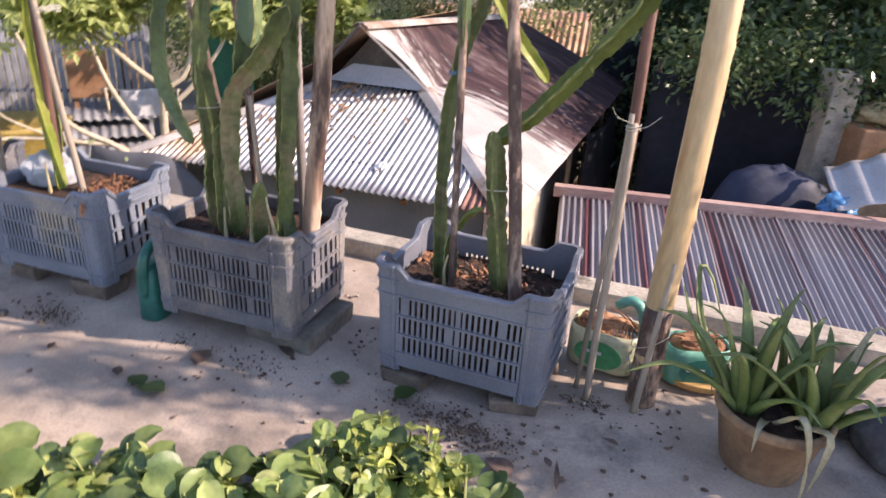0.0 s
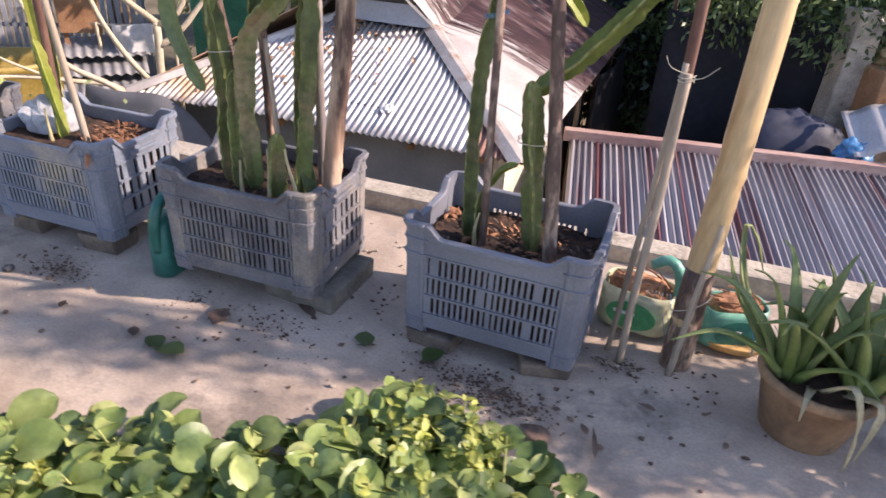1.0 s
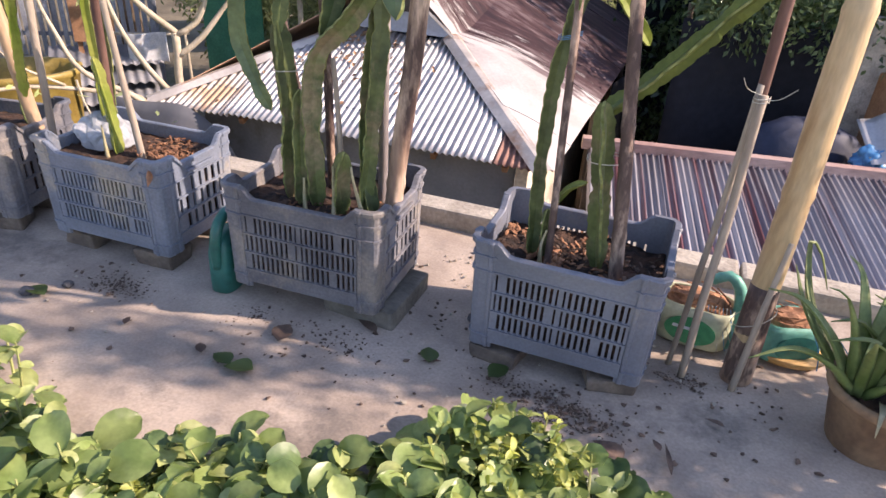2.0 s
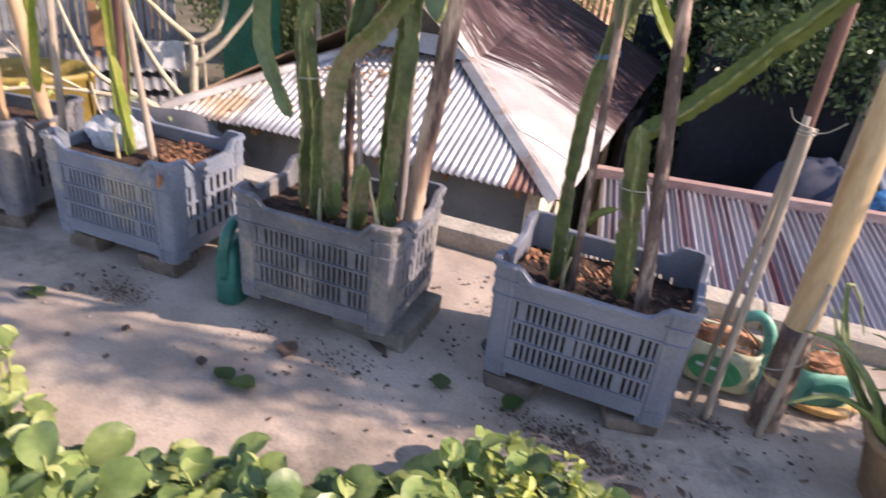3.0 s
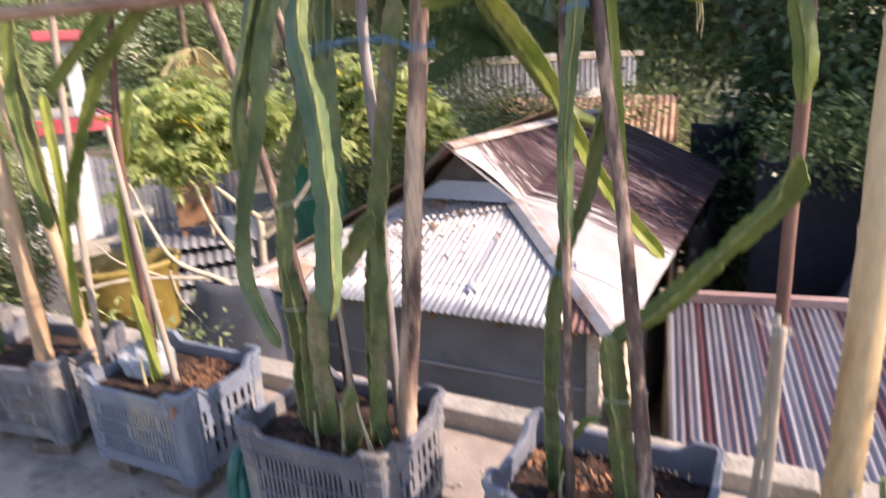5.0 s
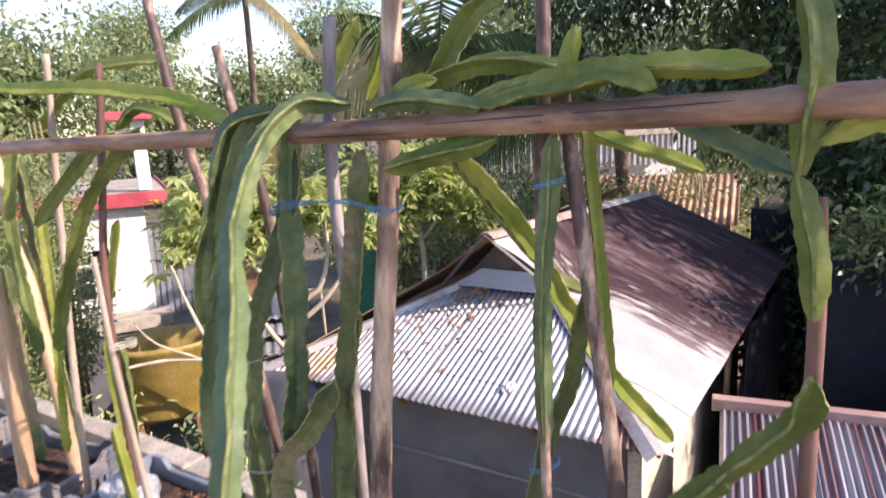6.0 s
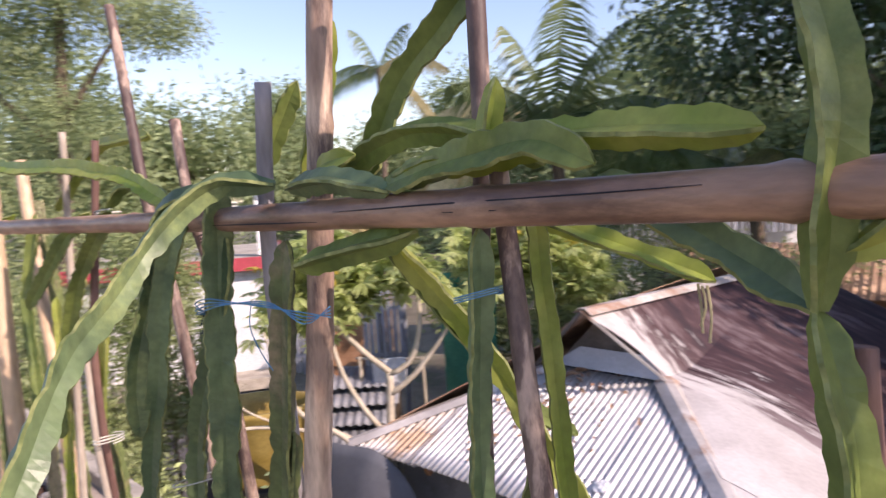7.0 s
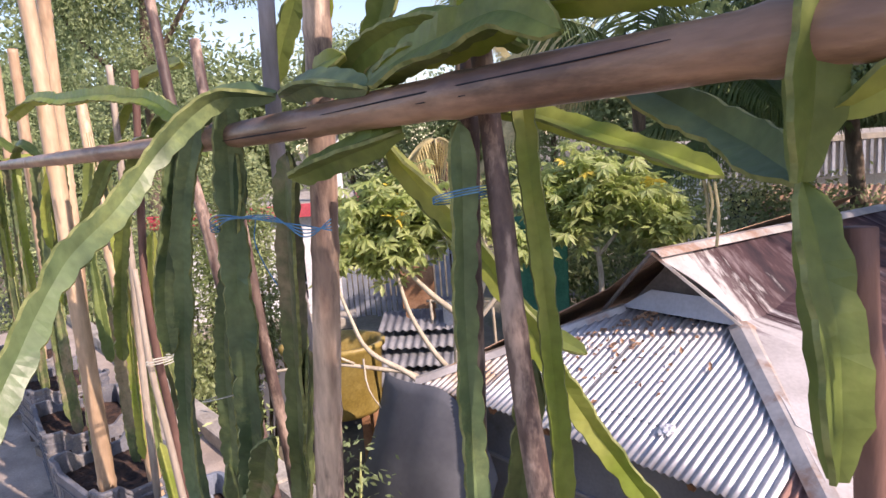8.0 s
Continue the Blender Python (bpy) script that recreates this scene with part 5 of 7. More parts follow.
for c, r, n, seed in ((((-2.9, 10.4, -0.2)), (0.9, 0.5, 0.6), 2600, 44), (((-1.3, 10.6, 0.15)), (0.7, 0.5, 0.4), 1800, 45)):
    t = thing("garden_shrub", Matrix.Translation((c[0], c[1], -2.7)), "sunlit garden shrub behind the tin-roofed house", "shrub", "shrubs of the yard")
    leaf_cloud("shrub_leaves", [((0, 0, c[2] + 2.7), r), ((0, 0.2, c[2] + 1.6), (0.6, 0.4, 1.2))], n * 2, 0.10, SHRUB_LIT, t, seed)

t = thing("undergrowth", Matrix.Identity(4), "dark leaves hanging over the black sheeting", "shrubs", kind="stuff")
leaf_cloud("shrub_leaves", [((2.9, 6.95, 0.35), (0.6, 0.3, 0.3)), ((4.0, 6.66, 0.3), (0.8, 0.3, 0.4)), ((4.9, 6.4, 0.1), (0.7, 0.4, 0.6)), ((4.0, 9.2, 0.3), (0.9, 0.4, 0.5))], 8000, 0.085, MANGO, t, 46)

# bright shrubs on the far side of the yard
for k, (c, r, n) in enumerate((((-5.75, 6.75, 0.75), (0.55, 0.5, 0.7), 4200), ((-7.0, 5.2, 0.2), (1.2, 0.9, 1.1), 4800), ((-6.0, 4.6, -0.9), (1.2, 0.8, 0.8), 4200),
                               ((-8.4, 6.8, 1.0), (1.3, 1.1, 1.2), 4200), ((-5.0, 5.0, -1.1), (0.9, 0.6, 0.7), 3400), ((-5.9, 6.0, -0.3), (0.8, 0.7, 0.9), 4200), ((-4.2, 4.6, -1.7), (0.8, 0.5, 0.5), 2200))):
    t = thing("garden_shrub", Matrix.Translation((c[0], c[1], -2.7)), "sunlit pale-green shrub across the yard", "shrub", "shrubs of the yard")
    bm = bmesh.new()
    for q in range(6):
        a = q * 1.05
        tube(bm, [(0.1 * math.cos(a), 0.1 * math.sin(a), -0.05), (0.3 * math.cos(a), 0.3 * math.sin(a), 1.2), (0.7 * r[0] * math.cos(a), 0.7 * r[1] * math.sin(a), c[2] + 2.7)],
             [0.03, 0.02, 0.008], 6, 0.3, 0.04, 0, k * 7 + q)
    part("branching_stem", bm, BARK, t, smooth=True)
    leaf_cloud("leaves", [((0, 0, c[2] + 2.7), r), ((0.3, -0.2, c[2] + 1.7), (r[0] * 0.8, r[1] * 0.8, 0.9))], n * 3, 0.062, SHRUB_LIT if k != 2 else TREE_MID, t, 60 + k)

# airy tall trees and the hazy line of trees beyond
tree("tall_tree", (-11.5, 9.8, -2.7), "tall airy tree with light sunlit foliage", ([(-11.5, 9.8, -2.75), (-11.2, 9.9, 1.0), (-10.8, 9.9, 4.5), (-10.6, 10.0, 7.0)], [0.22, 0.17, 0.11, 0.04]),
     [([(-11.0, 9.9, 3.0), (-10.0, 10.2, 4.4), (-9.4, 10.6, 5.2)], [0.08, 0.05, 0.02]), ([(-11.0, 9.9, 2.6), (-12.2, 9.4, 4.0), (-13.0, 9.2, 5.4)], [0.08, 0.05, 0.02])],
     [((-10.4, 10.0, 5.6), (1.3, 1.2, 1.0)), ((-11.8, 9.4, 4.6), (1.4, 1.2, 1.2)), ((-9.2, 10.6, 4.9), (0.9, 0.9, 0.6)), ((-11.0, 9.8, 7.2), (1.6, 1.4, 1.2)), ((-13.2, 9.0, 5.8), (1.3, 1.2, 1.2)),
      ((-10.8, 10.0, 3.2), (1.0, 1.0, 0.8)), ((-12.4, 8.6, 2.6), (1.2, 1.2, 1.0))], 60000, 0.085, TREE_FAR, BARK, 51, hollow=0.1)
rnd_far = random.Random(9)
for k in range(26):
    ang = radians(-68 + 5.0 * k + rnd_far.uniform(-1.5, 1.5))
    d = rnd_far.uniform(27, 46)
    x, y = math.sin(ang) * d, 1 + math.cos(ang) * d
    hgt = rnd_far.uniform(6.5, 11.0) * d / 36
    t = thing("far_tree", Matrix.Translation((x, y, -2.7)), "hazy green tree in the line beyond the houses", "tree", "far trees")
    bm = bmesh.new()
    tube(bm, [(0, 0, -0.1), (0.2, 0, hgt * 0.5), (0.1, 0.2, hgt)], [0.22, 0.15, 0.05], 7, 0.8, 0.1, 0, k)
    part("trunk", bm, BARK, t, smooth=True)
    w = rnd_far.uniform(2.2, 3.6)
    bl = [((rnd_far.uniform(-w, w) * 0.7, rnd_far.uniform(-1, 1), hgt * rnd_far.uniform(0.45, 1.0)), (w * rnd_far.uniform(0.45, 0.8), 1.4, hgt * rnd_far.uniform(0.18, 0.3))) for _ in range(10)]
    bl += [((rnd_far.uniform(-w, w), 0, 1.2), (w, 1.2, 1.6))]
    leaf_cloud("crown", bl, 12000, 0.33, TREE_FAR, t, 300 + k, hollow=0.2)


def frond(bm, start, way, length, droop, leaflets, width, seed, limp=0.4):
    """A feather palm frond: a tapering rib with narrow leaflets."""
    rnd = random.Random(seed)
    start, way = Vector(start), Vector(way).normalized()
    side = way.cross(Vector((0, 0, 1))).normalized()
    pts = [start + way * length * f + Vector((0, 0, -droop * length * f * f)) for f in (0, 0.2, 0.4, 0.6, 0.8, 1.0)]
    tube(bm, pts, [0.03, 0.02, 0.012, 0.006], 5, 0.2, 0, 0, seed)
    path = spline(pts, length / leaflets)
    for i, p in enumerate(path[2:]):
        f = (i + 2) / len(path)
        l = width * math.sin(math.pi * (0.12 + 0.86 * f)) ** 0.6 * rnd.uniform(0.85, 1.1)
        for s in (1, -1):
            d = (side * s + way * 0.55 + Vector((0, 0, -limp - 0.5 * rnd.random()))).normalized()
            w = way * 0.022
            mid = p + d * l * 0.55 + Vector((0, 0, 0.03))
            end = p + d * l + Vector((0, 0, -0.18 * l))
            bm.faces.new([bm.verts.new(v) for v in (p - w, p + w, mid + w, mid - w)])
            bm.faces.new([bm.verts.new(v) for v in (mid - w, mid + w, end)])


def palm(base, top, fronds, label, seed, group="coconut palms"):
    """fronds: (direction, length, droop, dry)."""
    b, tp = Vector(base), Vector(top) - Vector(base)
    t = thing("coconut_palm", Matrix.Translation(b), label, "palm", group)
    bm = bmesh.new()
    tube(bm, [(0, 0, -0.1), tp * 0.5 + Vector((0.15, 0, 0)), tp], [0.2, 0.14, 0.11], 10, 0.3, 0.02, 0.25, seed)
    part("trunk", bm, BARK, t, smooth=True)
    for k, (w, l, dr, dry) in enumerate(fronds):
        bm = bmesh.new()
        frond(bm, tp, w, l * 1.15, dr, int(24 * l), 1.05 if l > 2 else 0.8, seed + k, 1.3 if dry else 0.75)
        part("frond", bm, PALM_DRY if dry else PALM, t, "dry yellow frond" if dry else "")


palm((-2.9, 14.4, -2.7), (-2.6, 14.0, 2.7), [((0.5, 0, 1.0), 2.8, 0.35, 0), ((-0.35, 0.1, 1.0), 2.8, 0.3, 0), ((0.15, -0.2, 1.0), 2.6, 0.15, 0), ((1.0, -0.1, 0.55), 3.0, 0.55, 0),
                                         ((-0.9, 0.0, 0.7), 2.8, 0.5, 1), ((-1.0, -0.2, 0.2), 2.4, 0.5, 1), ((1.0, -0.5, 0.1), 3.2, 0.45, 0), ((0.9, -0.9, 0.3), 3.0, 0.5, 0),
                                         ((0.2, -1, 0.4), 2.6, 0.5, 0), ((-0.6, -0.8, 0.8), 2.6, 0.4, 0), ((0.7, -0.6, -0.1), 2.6, 0.35, 0), ((0.5, 0.6, 0.9), 2.6, 0.4, 0), ((-1.0, -0.1, 0.55), 3.0, 0.85, 1), ((-0.8, -0.4, 0.35), 2.8, 0.9, 1), ((-0.6, 0.2, 0.7), 3.0, 1.0, 1)],
     "coconut palm with green fronds and hanging dry ones", 71)
palm((-13.6, 27.2, -2.7), (-13.2, 27.2, 6.9), [((1, 0, 0.6), 3.2, 0.6, 1), ((-1, 0, 0.5), 3.0, 0.6, 0), ((0.5, 0, 1), 3.0, 0.4, 0), ((-0.4, 0, 1), 3.0, 0.4, 0), ((0.9, -0.3, -0.2), 3.0, 0.6, 1),
                                            ((-0.9, -0.3, 0), 2.8, 0.5, 0)], "slender coconut palm far beyond the houses", 72)
palm((0.9, 13.8, -2.7), (0.8, 13.4, 1.6), [((-1, -0.2, 0.5), 3.0, 0.5, 0), ((-0.9, -0.6, 0.2), 3.0, 0.45, 0), ((0.2, -1, 0.5), 2.6, 0.5, 0), ((0.9, -0.3, 0.5), 2.8, 0.5, 0), ((-0.4, 0, 1), 2.4, 0.3, 0)],
     "low coconut palm with dark drooping fronds", 73)
palm((-4.6, 10.1, -2.7), (-4.57, 9.75, 1.50), [((-0.5, -0.1, 0.25), 0.42, 1.0, 1), ((0.5, -0.1, 0.25), 0.42, 1.0, 1), ((-0.2, -0.6, 0.2), 0.4, 1.0, 1), ((0.3, -0.5, 0.2), 0.4, 1.0, 1), ((0.1, 0.5, 0.3), 0.4, 1.0, 1)],
     "short withered palm with hanging dry yellow fronds", 74)


# ---------------------------------------------------------------- the pale-barked trees of the yard
def palmate_leaves(name, spots, count, size, material, parent, seed):
    """Hand-shaped leaves of narrow fingers, hanging from the ends of twigs."""
    rnd = random.Random(seed)
    verts, faces = [], []
    for k in range(count):
        c, r = spots[rnd.randrange(len(spots))]
        c = Vector(c) + Vector((rnd.gauss(0, r), rnd.gauss(0, r), rnd.gauss(0, r * 0.8)))
        tilt = pose(0, 0, 0, rnd.uniform(-50, 30), rnd.uniform(-35, 35), rnd.uniform(0, 360))
        s = size * rnd.uniform(0.7, 1.25)
        for f in range(6):
            a = radians(-110 + 44 * f)
            d, e = Vector((math.sin(a), math.cos(a), -0.25)), Vector((math.cos(a), -math.sin(a), 0)) * 0.20
            pts = (Vector((0, 0, 0)), d * 0.55 + e, d * 1.0 + Vector((0, 0, -0.15)), d * 0.55 - e)
            i = len(verts)
            verts += [tuple(c + tilt @ (p * s)) for p in pts]
            faces.append((i, i + 1, i + 2, i + 3))
    me = bpy.data.meshes.new(name)
    me.from_pydata(verts, [], faces)
    me.materials.append(material)
    ob = new(name, me)
    ob.parent = parent


def yard_tree(base, label, limbs, spots, count, size, seed):
    b = Vector(base)
    t = thing("cassava_tree", Matrix.Translation(b), label, "tree", "pale-barked trees of the yard")
    for k, (pts, r) in enumerate(limbs):
        bm = bmesh.new()
        tube(bm, [Vector(p) - b for p in pts], r, 8, 0.08, 0.02, 0, seed + k)
        part("branch" if k else "trunk", bm, PALE_BARK, t, smooth=True)
    palmate_leaves("leaves", [(Vector(c) - b, r) for c, r in spots], count, size, CASSAVA, t, seed)
    palmate_leaves("yellowed_leaves", [(Vector(c) - b, r * 0.8) for c, r in spots[:6]], 12, size * 0.9, LEAF_YELLOW, t, seed + 5)


yard_tree((-2.66, 6.46, -2.7), "pale-barked cassava tree with hand-shaped sunlit leaves", [
    ([(-2.66, 6.46, -2.75), (-2.63, 6.48, -1.4), (-2.62, 6.49, -0.63), (-2.61, 6.49, -0.14)], [0.05, 0.045, 0.04, 0.035]),
    ([(-2.61, 6.49, -0.14), (-2.82, 6.41, 0.08), (-3.02, 6.33, 0.29), (-3.24, 6.23, 0.55)], [0.03, 0.026, 0.02, 0.014]),
    ([(-2.61, 6.49, -0.16), (-2.42, 6.56, -0.05), (-2.30, 6.59, 0.33), (-2.34, 6.59, 0.75)], [0.028, 0.025, 0.02, 0.012]),
    ([(-2.62, 6.49, -0.36), (-2.41, 6.56, -0.19), (-2.1, 6.65, 0.19), (-1.96, 6.68, 0.45)], [0.03, 0.026, 0.02, 0.014]),
    ([(-2.63, 6.48, -0.8), (-2.9, 6.3, -0.3), (-3.1, 6.3, 0.2), (-3.15, 6.3, 0.7)], [0.03, 0.024, 0.018, 0.012]),
    ([(-2.66, 6.3, -1.1), (-2.81, 6.03, -0.65), (-3.18, 5.83, -0.36), (-3.32, 5.75, 0.05), (-3.39, 5.7, 0.4)], [0.034, 0.028, 0.024, 0.018, 0.012]),
    ([(-2.70, 6.2, -0.95), (-2.81, 6.03, -0.62), (-3.09, 5.88, -0.53), (-3.51, 5.63, -0.45), (-3.92, 5.32, -0.46)], [0.026, 0.022, 0.018, 0.012]),
    ([(-3.22, 5.80, -0.42), (-3.11, 5.70, -0.67), (-2.93, 5.74, -0.97)], [0.010, 0.008, 0.006]),
    ([(-3.3, 5.76, -0.46), (-3.5, 5.5, -0.25), (-3.6, 5.4, -0.05)], [0.014, 0.01, 0.007]),
], [((-3.30, 6.15, 0.95), 0.16), ((-2.95, 6.3, 0.9), 0.16), ((-3.2, 6.2, 0.5), 0.15), ((-3.45, 6.05, 0.55), 0.13), ((-2.95, 6.35, 0.6), 0.14), ((-3.2, 6.55, 1.05), 0.15),
    ((-2.9, 6.7, 0.85), 0.16), ((-3.5, 6.35, 0.8), 0.12), ((-2.35, 6.6, 0.85), 0.14), ((-1.95, 6.7, 0.5), 0.08)], 1000, 0.125, 81)
yard_tree((-1.9, 8.95, -2.7), "leafy cassava tree behind the tin-roofed house", [
    ([(-1.9, 8.95, -2.75), (-1.88, 8.9, -1.0), (-1.9, 8.85, 0.1)], [0.05, 0.045, 0.03]),
    ([(-1.9, 8.85, 0.0), (-2.2, 8.75, 0.4), (-2.4, 8.66, 0.85)], [0.025, 0.018, 0.01]),
    ([(-1.9, 8.85, 0.0), (-1.6, 8.9, 0.35), (-1.35, 8.97, 0.55)], [0.025, 0.018, 0.01])],
    [((-2.4, 8.66, 0.85), 0.2), ((-1.88, 8.85, 1.0), 0.22), ((-1.4, 8.97, 0.6), 0.2), ((-2.2, 8.74, 0.45), 0.2), ((-1.6, 8.9, 0.75), 0.2), ((-1.2, 9.0, 0.35), 0.14)], 900, 0.15, 82)


# ---------------------------------------------------------------- the yard's buildings and clutter
def white_house():
    m = Matrix.Translation((-6.12, 8.88, -2.7)) @ pose(0, 0, 0, 0, 0, 38)
    h = thing("white_house", m, "small white plastered house with a red roof edge", "house")
    bm = bmesh.new()
    # front wall with an opening for the window; the wall runs towards -x
    for lo, hi in (((-0.34, 0, 0), (0.18, 0.15, 3.25)), ((-2.4, 0, 0), (-0.78, 0.15, 3.25)), ((-0.78, 0, 0), (-0.34, 0.15, 1.95)), ((-0.78, 0, 2.65), (-0.34, 0.15, 3.25))):
        box(bm, lo, hi)
    part("wall", bm, WALL_WHITE, h)
    bm = bmesh.new()
    box(bm, (0.03, 0.152, 0), (0.178, 3.2, 3.25))
    part("wall", bm, WALL_WHITE, h)
    bm = bmesh.new()
    box(bm, (-2.5, -0.15, 3.25), (0.53, 3.3, 3.40), 0.01)
    part("roof_slab", bm, CONCRETE, h)
    for lo, hi in (((-2.5, -0.19, 3.235), (0.565, -0.152, 3.43)), ((0.532, -0.15, 3.235), (0.567, 3.3, 3.43))):
        part("fascia", box(bmesh.new(), lo, hi, 0.006), RED_PAINT, h, "red-painted roof edge")
    bm = bmesh.new()
    box(bm, (-0.82, -0.06, 1.87), (-0.30, 0.02, 1.95), 0.01)
    part("window_sill", bm, WALL_WHITE, h)
    win = part("window", box(bmesh.new(), (-0.775, 0.08, 1.955), (-0.345, 0.10, 2.645)), DARK_GLASS, h)
    for lo, hi in (((-0.58, 0.06, 1.955), (-0.55, 0.079, 2.645)), ((-0.775, 0.055, 2.42), (-0.345, 0.078, 2.46)), ((-0.775, 0.055, 2.18), (-0.345, 0.078, 2.21))):
        part("window_bar", box(bmesh.new(), lo, hi), WALL_WHITE, win)
    bm = bmesh.new()
    box(bm, (0.16, 0.2, 3.42), (0.34, 0.4, 4.42), 0.01)
    part("roof_column", bm, WALL_WHITE, h, "white column standing on the roof")
    bm = bmesh.new()
    box(bm, (-0.16, 0.0, 4.42), (0.44, 0.6, 4.54), 0.015)
    part("column_cap", bm, RED_PAINT, h, "red cap on the column")
    bm = bmesh.new()
    box(bm, (-2.6, -0.5, 1.55), (0.35, 0.0, 1.72), 0.015)
    part("plinth", bm, CONCRETE, h)
    bm = bmesh.new()
    box(bm, (-2.6, -0.45, 0), (0.35, -0.02, 1.55))
    part("plinth_wall", bm, GREY_TARP, h)


white_house()


def slat_fence():
    m = Matrix.Translation((-5.2, 9.25, -2.7)) @ pose(0, 0, 0, 0, 0, 12)
    f = thing("slat_fence", m, "grey-blue slatted metal fence panel", "fence")
    bm = bmesh.new()
    box(bm, (-1.2, 0.03, 1.85), (1.3, 0.06, 1.90))
    box(bm, (-1.2, 0.03, 2.55), (1.3, 0.06, 2.60))
    part("rail", bm, FENCE, f)
    me = mesh_of("slat", box(bmesh.new(), (-0.028, 0, 1.6), (0.028, 0.022, 2.85)), FENCE, False)
    for k in range(28):
        share("slat", me, Matrix.Translation((-1.18 + k * 0.09, 0, 0.02 * math.sin(k * 5))), f)
    bm = bmesh.new()
    for x in (-1.2, 0.05, 1.28):
        box(bm, (x - 0.03, 0.062, 0), (x + 0.03, 0.12, 2.75))
    part("post", bm, FENCE, f)


slat_fence()

# board, stacked tin, cloth, tub and tarpaulin of the yard
bm = bmesh.new()
box(bm, (-0.22, -0.02, 0.0), (0.24, 0.02, 0.58), 0.004)
box(bm, (-0.20, 0.021, -1.9), (-0.15, 0.06, 0.55))
box(bm, (0.16, 0.021, -1.9), (0.21, 0.06, 0.55))
single("notice_board", bm, BROWN_BOARD, "plain brown board on two posts in the yard", "board", Matrix.Translation((-4.3, 8.5, -0.72)) @ pose(0, 0, 0, 0, 0, 15))
t = thing("stacked_tin", Matrix.Translation((-4.15, 7.85, -2.7)) @ pose(0, 0, 0, 0, 0, 24), "stack of old grey corrugated sheets leaning in rows", "tin sheets")
for k in range(4):
    corrugated("tin_sheet", (-0.55 + 0.05 * k, 0.22 * k - 0.3, 1.25 + 0.17 * k), (1, 0, 0), Vector((0, 1, 0.25)).normalized(), 1.25, lambda s: 0.55, lambda s: 0.0, TIN_DULL, t,
               pitch=0.11, depth=0.014, rows=2, seed=k)
bm = bmesh.new()
box(bm, (-0.5, -0.28, 0), (-0.42, 0.6, 1.27))
box(bm, (0.55, -0.28, 0), (0.63, 0.6, 1.27))
part("trestle", bm, BROWN_BOARD, t)


def drape(name, m, label, category, material, w, h, folds, depth, seed, lean=0.0, slump=0.0):
    """A hanging or lying sheet with folds and a little thickness."""
    bm = bmesh.new()
    nx, nz = 36, 24
    vs = {}
    for i in range(nx + 1):
        for j in range(nz + 1):
            x, z = w * (i / nx - 0.5), h * j / nz
            y = depth * math.sin(folds * x + 2 * noise.noise(Vector((x, z, seed)))) + depth * 1.5 * noise.noise(Vector((x * 1.3, z * 1.3, seed + 5))) + lean * z
            edge = 0.06 * noise.noise(Vector((x * 2, 0, seed))) * (j / nz) - slump * z * max(0.0, (i / nx - 0.45) / 0.55) ** 2.5
            vs[i, j] = bm.verts.new((x, y, z + edge))
    for i in range(nx):
        for j in range(nz):
            bm.faces.new((vs[i, j], vs[i + 1, j], vs[i + 1, j + 1], vs[i, j + 1]))
    r = bmesh.ops.extrude_face_region(bm, geom=list(bm.faces))
    bmesh.ops.translate(bm, vec=(0, 0.006, 0), verts=[g for g in r["geom"] if isinstance(g, bmesh.types.BMVert)])
    return single(name, bm, material, label, category, m, smooth=True)


t = thing("drying_rail", Matrix.Translation((-3.68, 8.56, -2.72)) @ pose(0, 0, 0, 0, 0, 12), "low rail of rough poles for drying", "rail")
for x in (-0.42, 0.42):
    part("post", tube(bmesh.new(), [(x, 0, -0.05), (x + 0.02, 0, 1.0), (x, 0, 2.14)], [0.025, 0.022, 0.02], 8, 0.2, 0.01, 0, 3), PALE_BARK, t, smooth=True)
part("rail", tube(bmesh.new(), [(-0.48, 0, 2.12), (0.0, 0.01, 2.10), (0.48, 0, 2.12)], [0.018, 0.018], 8, 0.1, 0.01, 0, 4), PALE_BARK, t, smooth=True)
drape("hung_cloth", Matrix.Translation((-3.69, 8.525, -0.93)) @ pose(0, 0, 0, 0, 0, 12), "white cloth hung over a low rail in the yard", "cloth", WHITE_CLOTH, 0.46, 0.33, 14, 0.02, 3)
drape("grey_tarpaulin", Matrix.Translation((-2.72, 4.78, -2.73)) @ pose(0, 0, 0, 0, 0, -20), "dark grey tarpaulin stretched beside the house wall", "tarpaulin", GREY_TARP, 1.25, 2.2, 3, 0.05, 4, 0.42, 0.3)
# last two sheets are added to darken shaded gaps beside and beyond the eave
for x, y, yaw, w, h in ((4.15, 6.72, -9, 3.9, 2.9), (2.12, 8.15, 67, 3.0, 2.08), (4.35, 9.75, -8, 4.0, 2.9)):
    sheeting = tagged(drape("dark_sheet_fence", Matrix.Translation((x, y, -2.73)) @ pose(0, 0, 0, 0, 0, yaw), "black sheeting on posts, standing in for dark gaps behind the roofs", "plastic sheeting", BLACK_SHEET, w, h, 5, 0.04, x),
                      group="black sheeting")
    for k in range(4):
        px = w * (k / 3 - 0.5) * 0.96
        part("post", tube(bmesh.new(), [(px, 0.13, 0), (px + 0.02, 0.13, h * 0.5), (px - 0.01, 0.13, h + 0.12)], [0.035, 0.03, 0.028], 8, 0.3, 0.02, 0, k), BARK, sheeting, "rough wooden post", smooth=True)
drape("green_netting", Matrix.Translation((-2.84, 9.3, -2.73)) @ pose(0, 0, 0, 0, 0, 5), "green shade netting hung between shrubs", "netting", mat("green_net", (0.05, 0.26, 0.16), (0.08, 0.34, 0.21), 0.8, 3, 40, 0.2, glow=0.2),
      0.75, 3.15, 7, 0.04, 7)


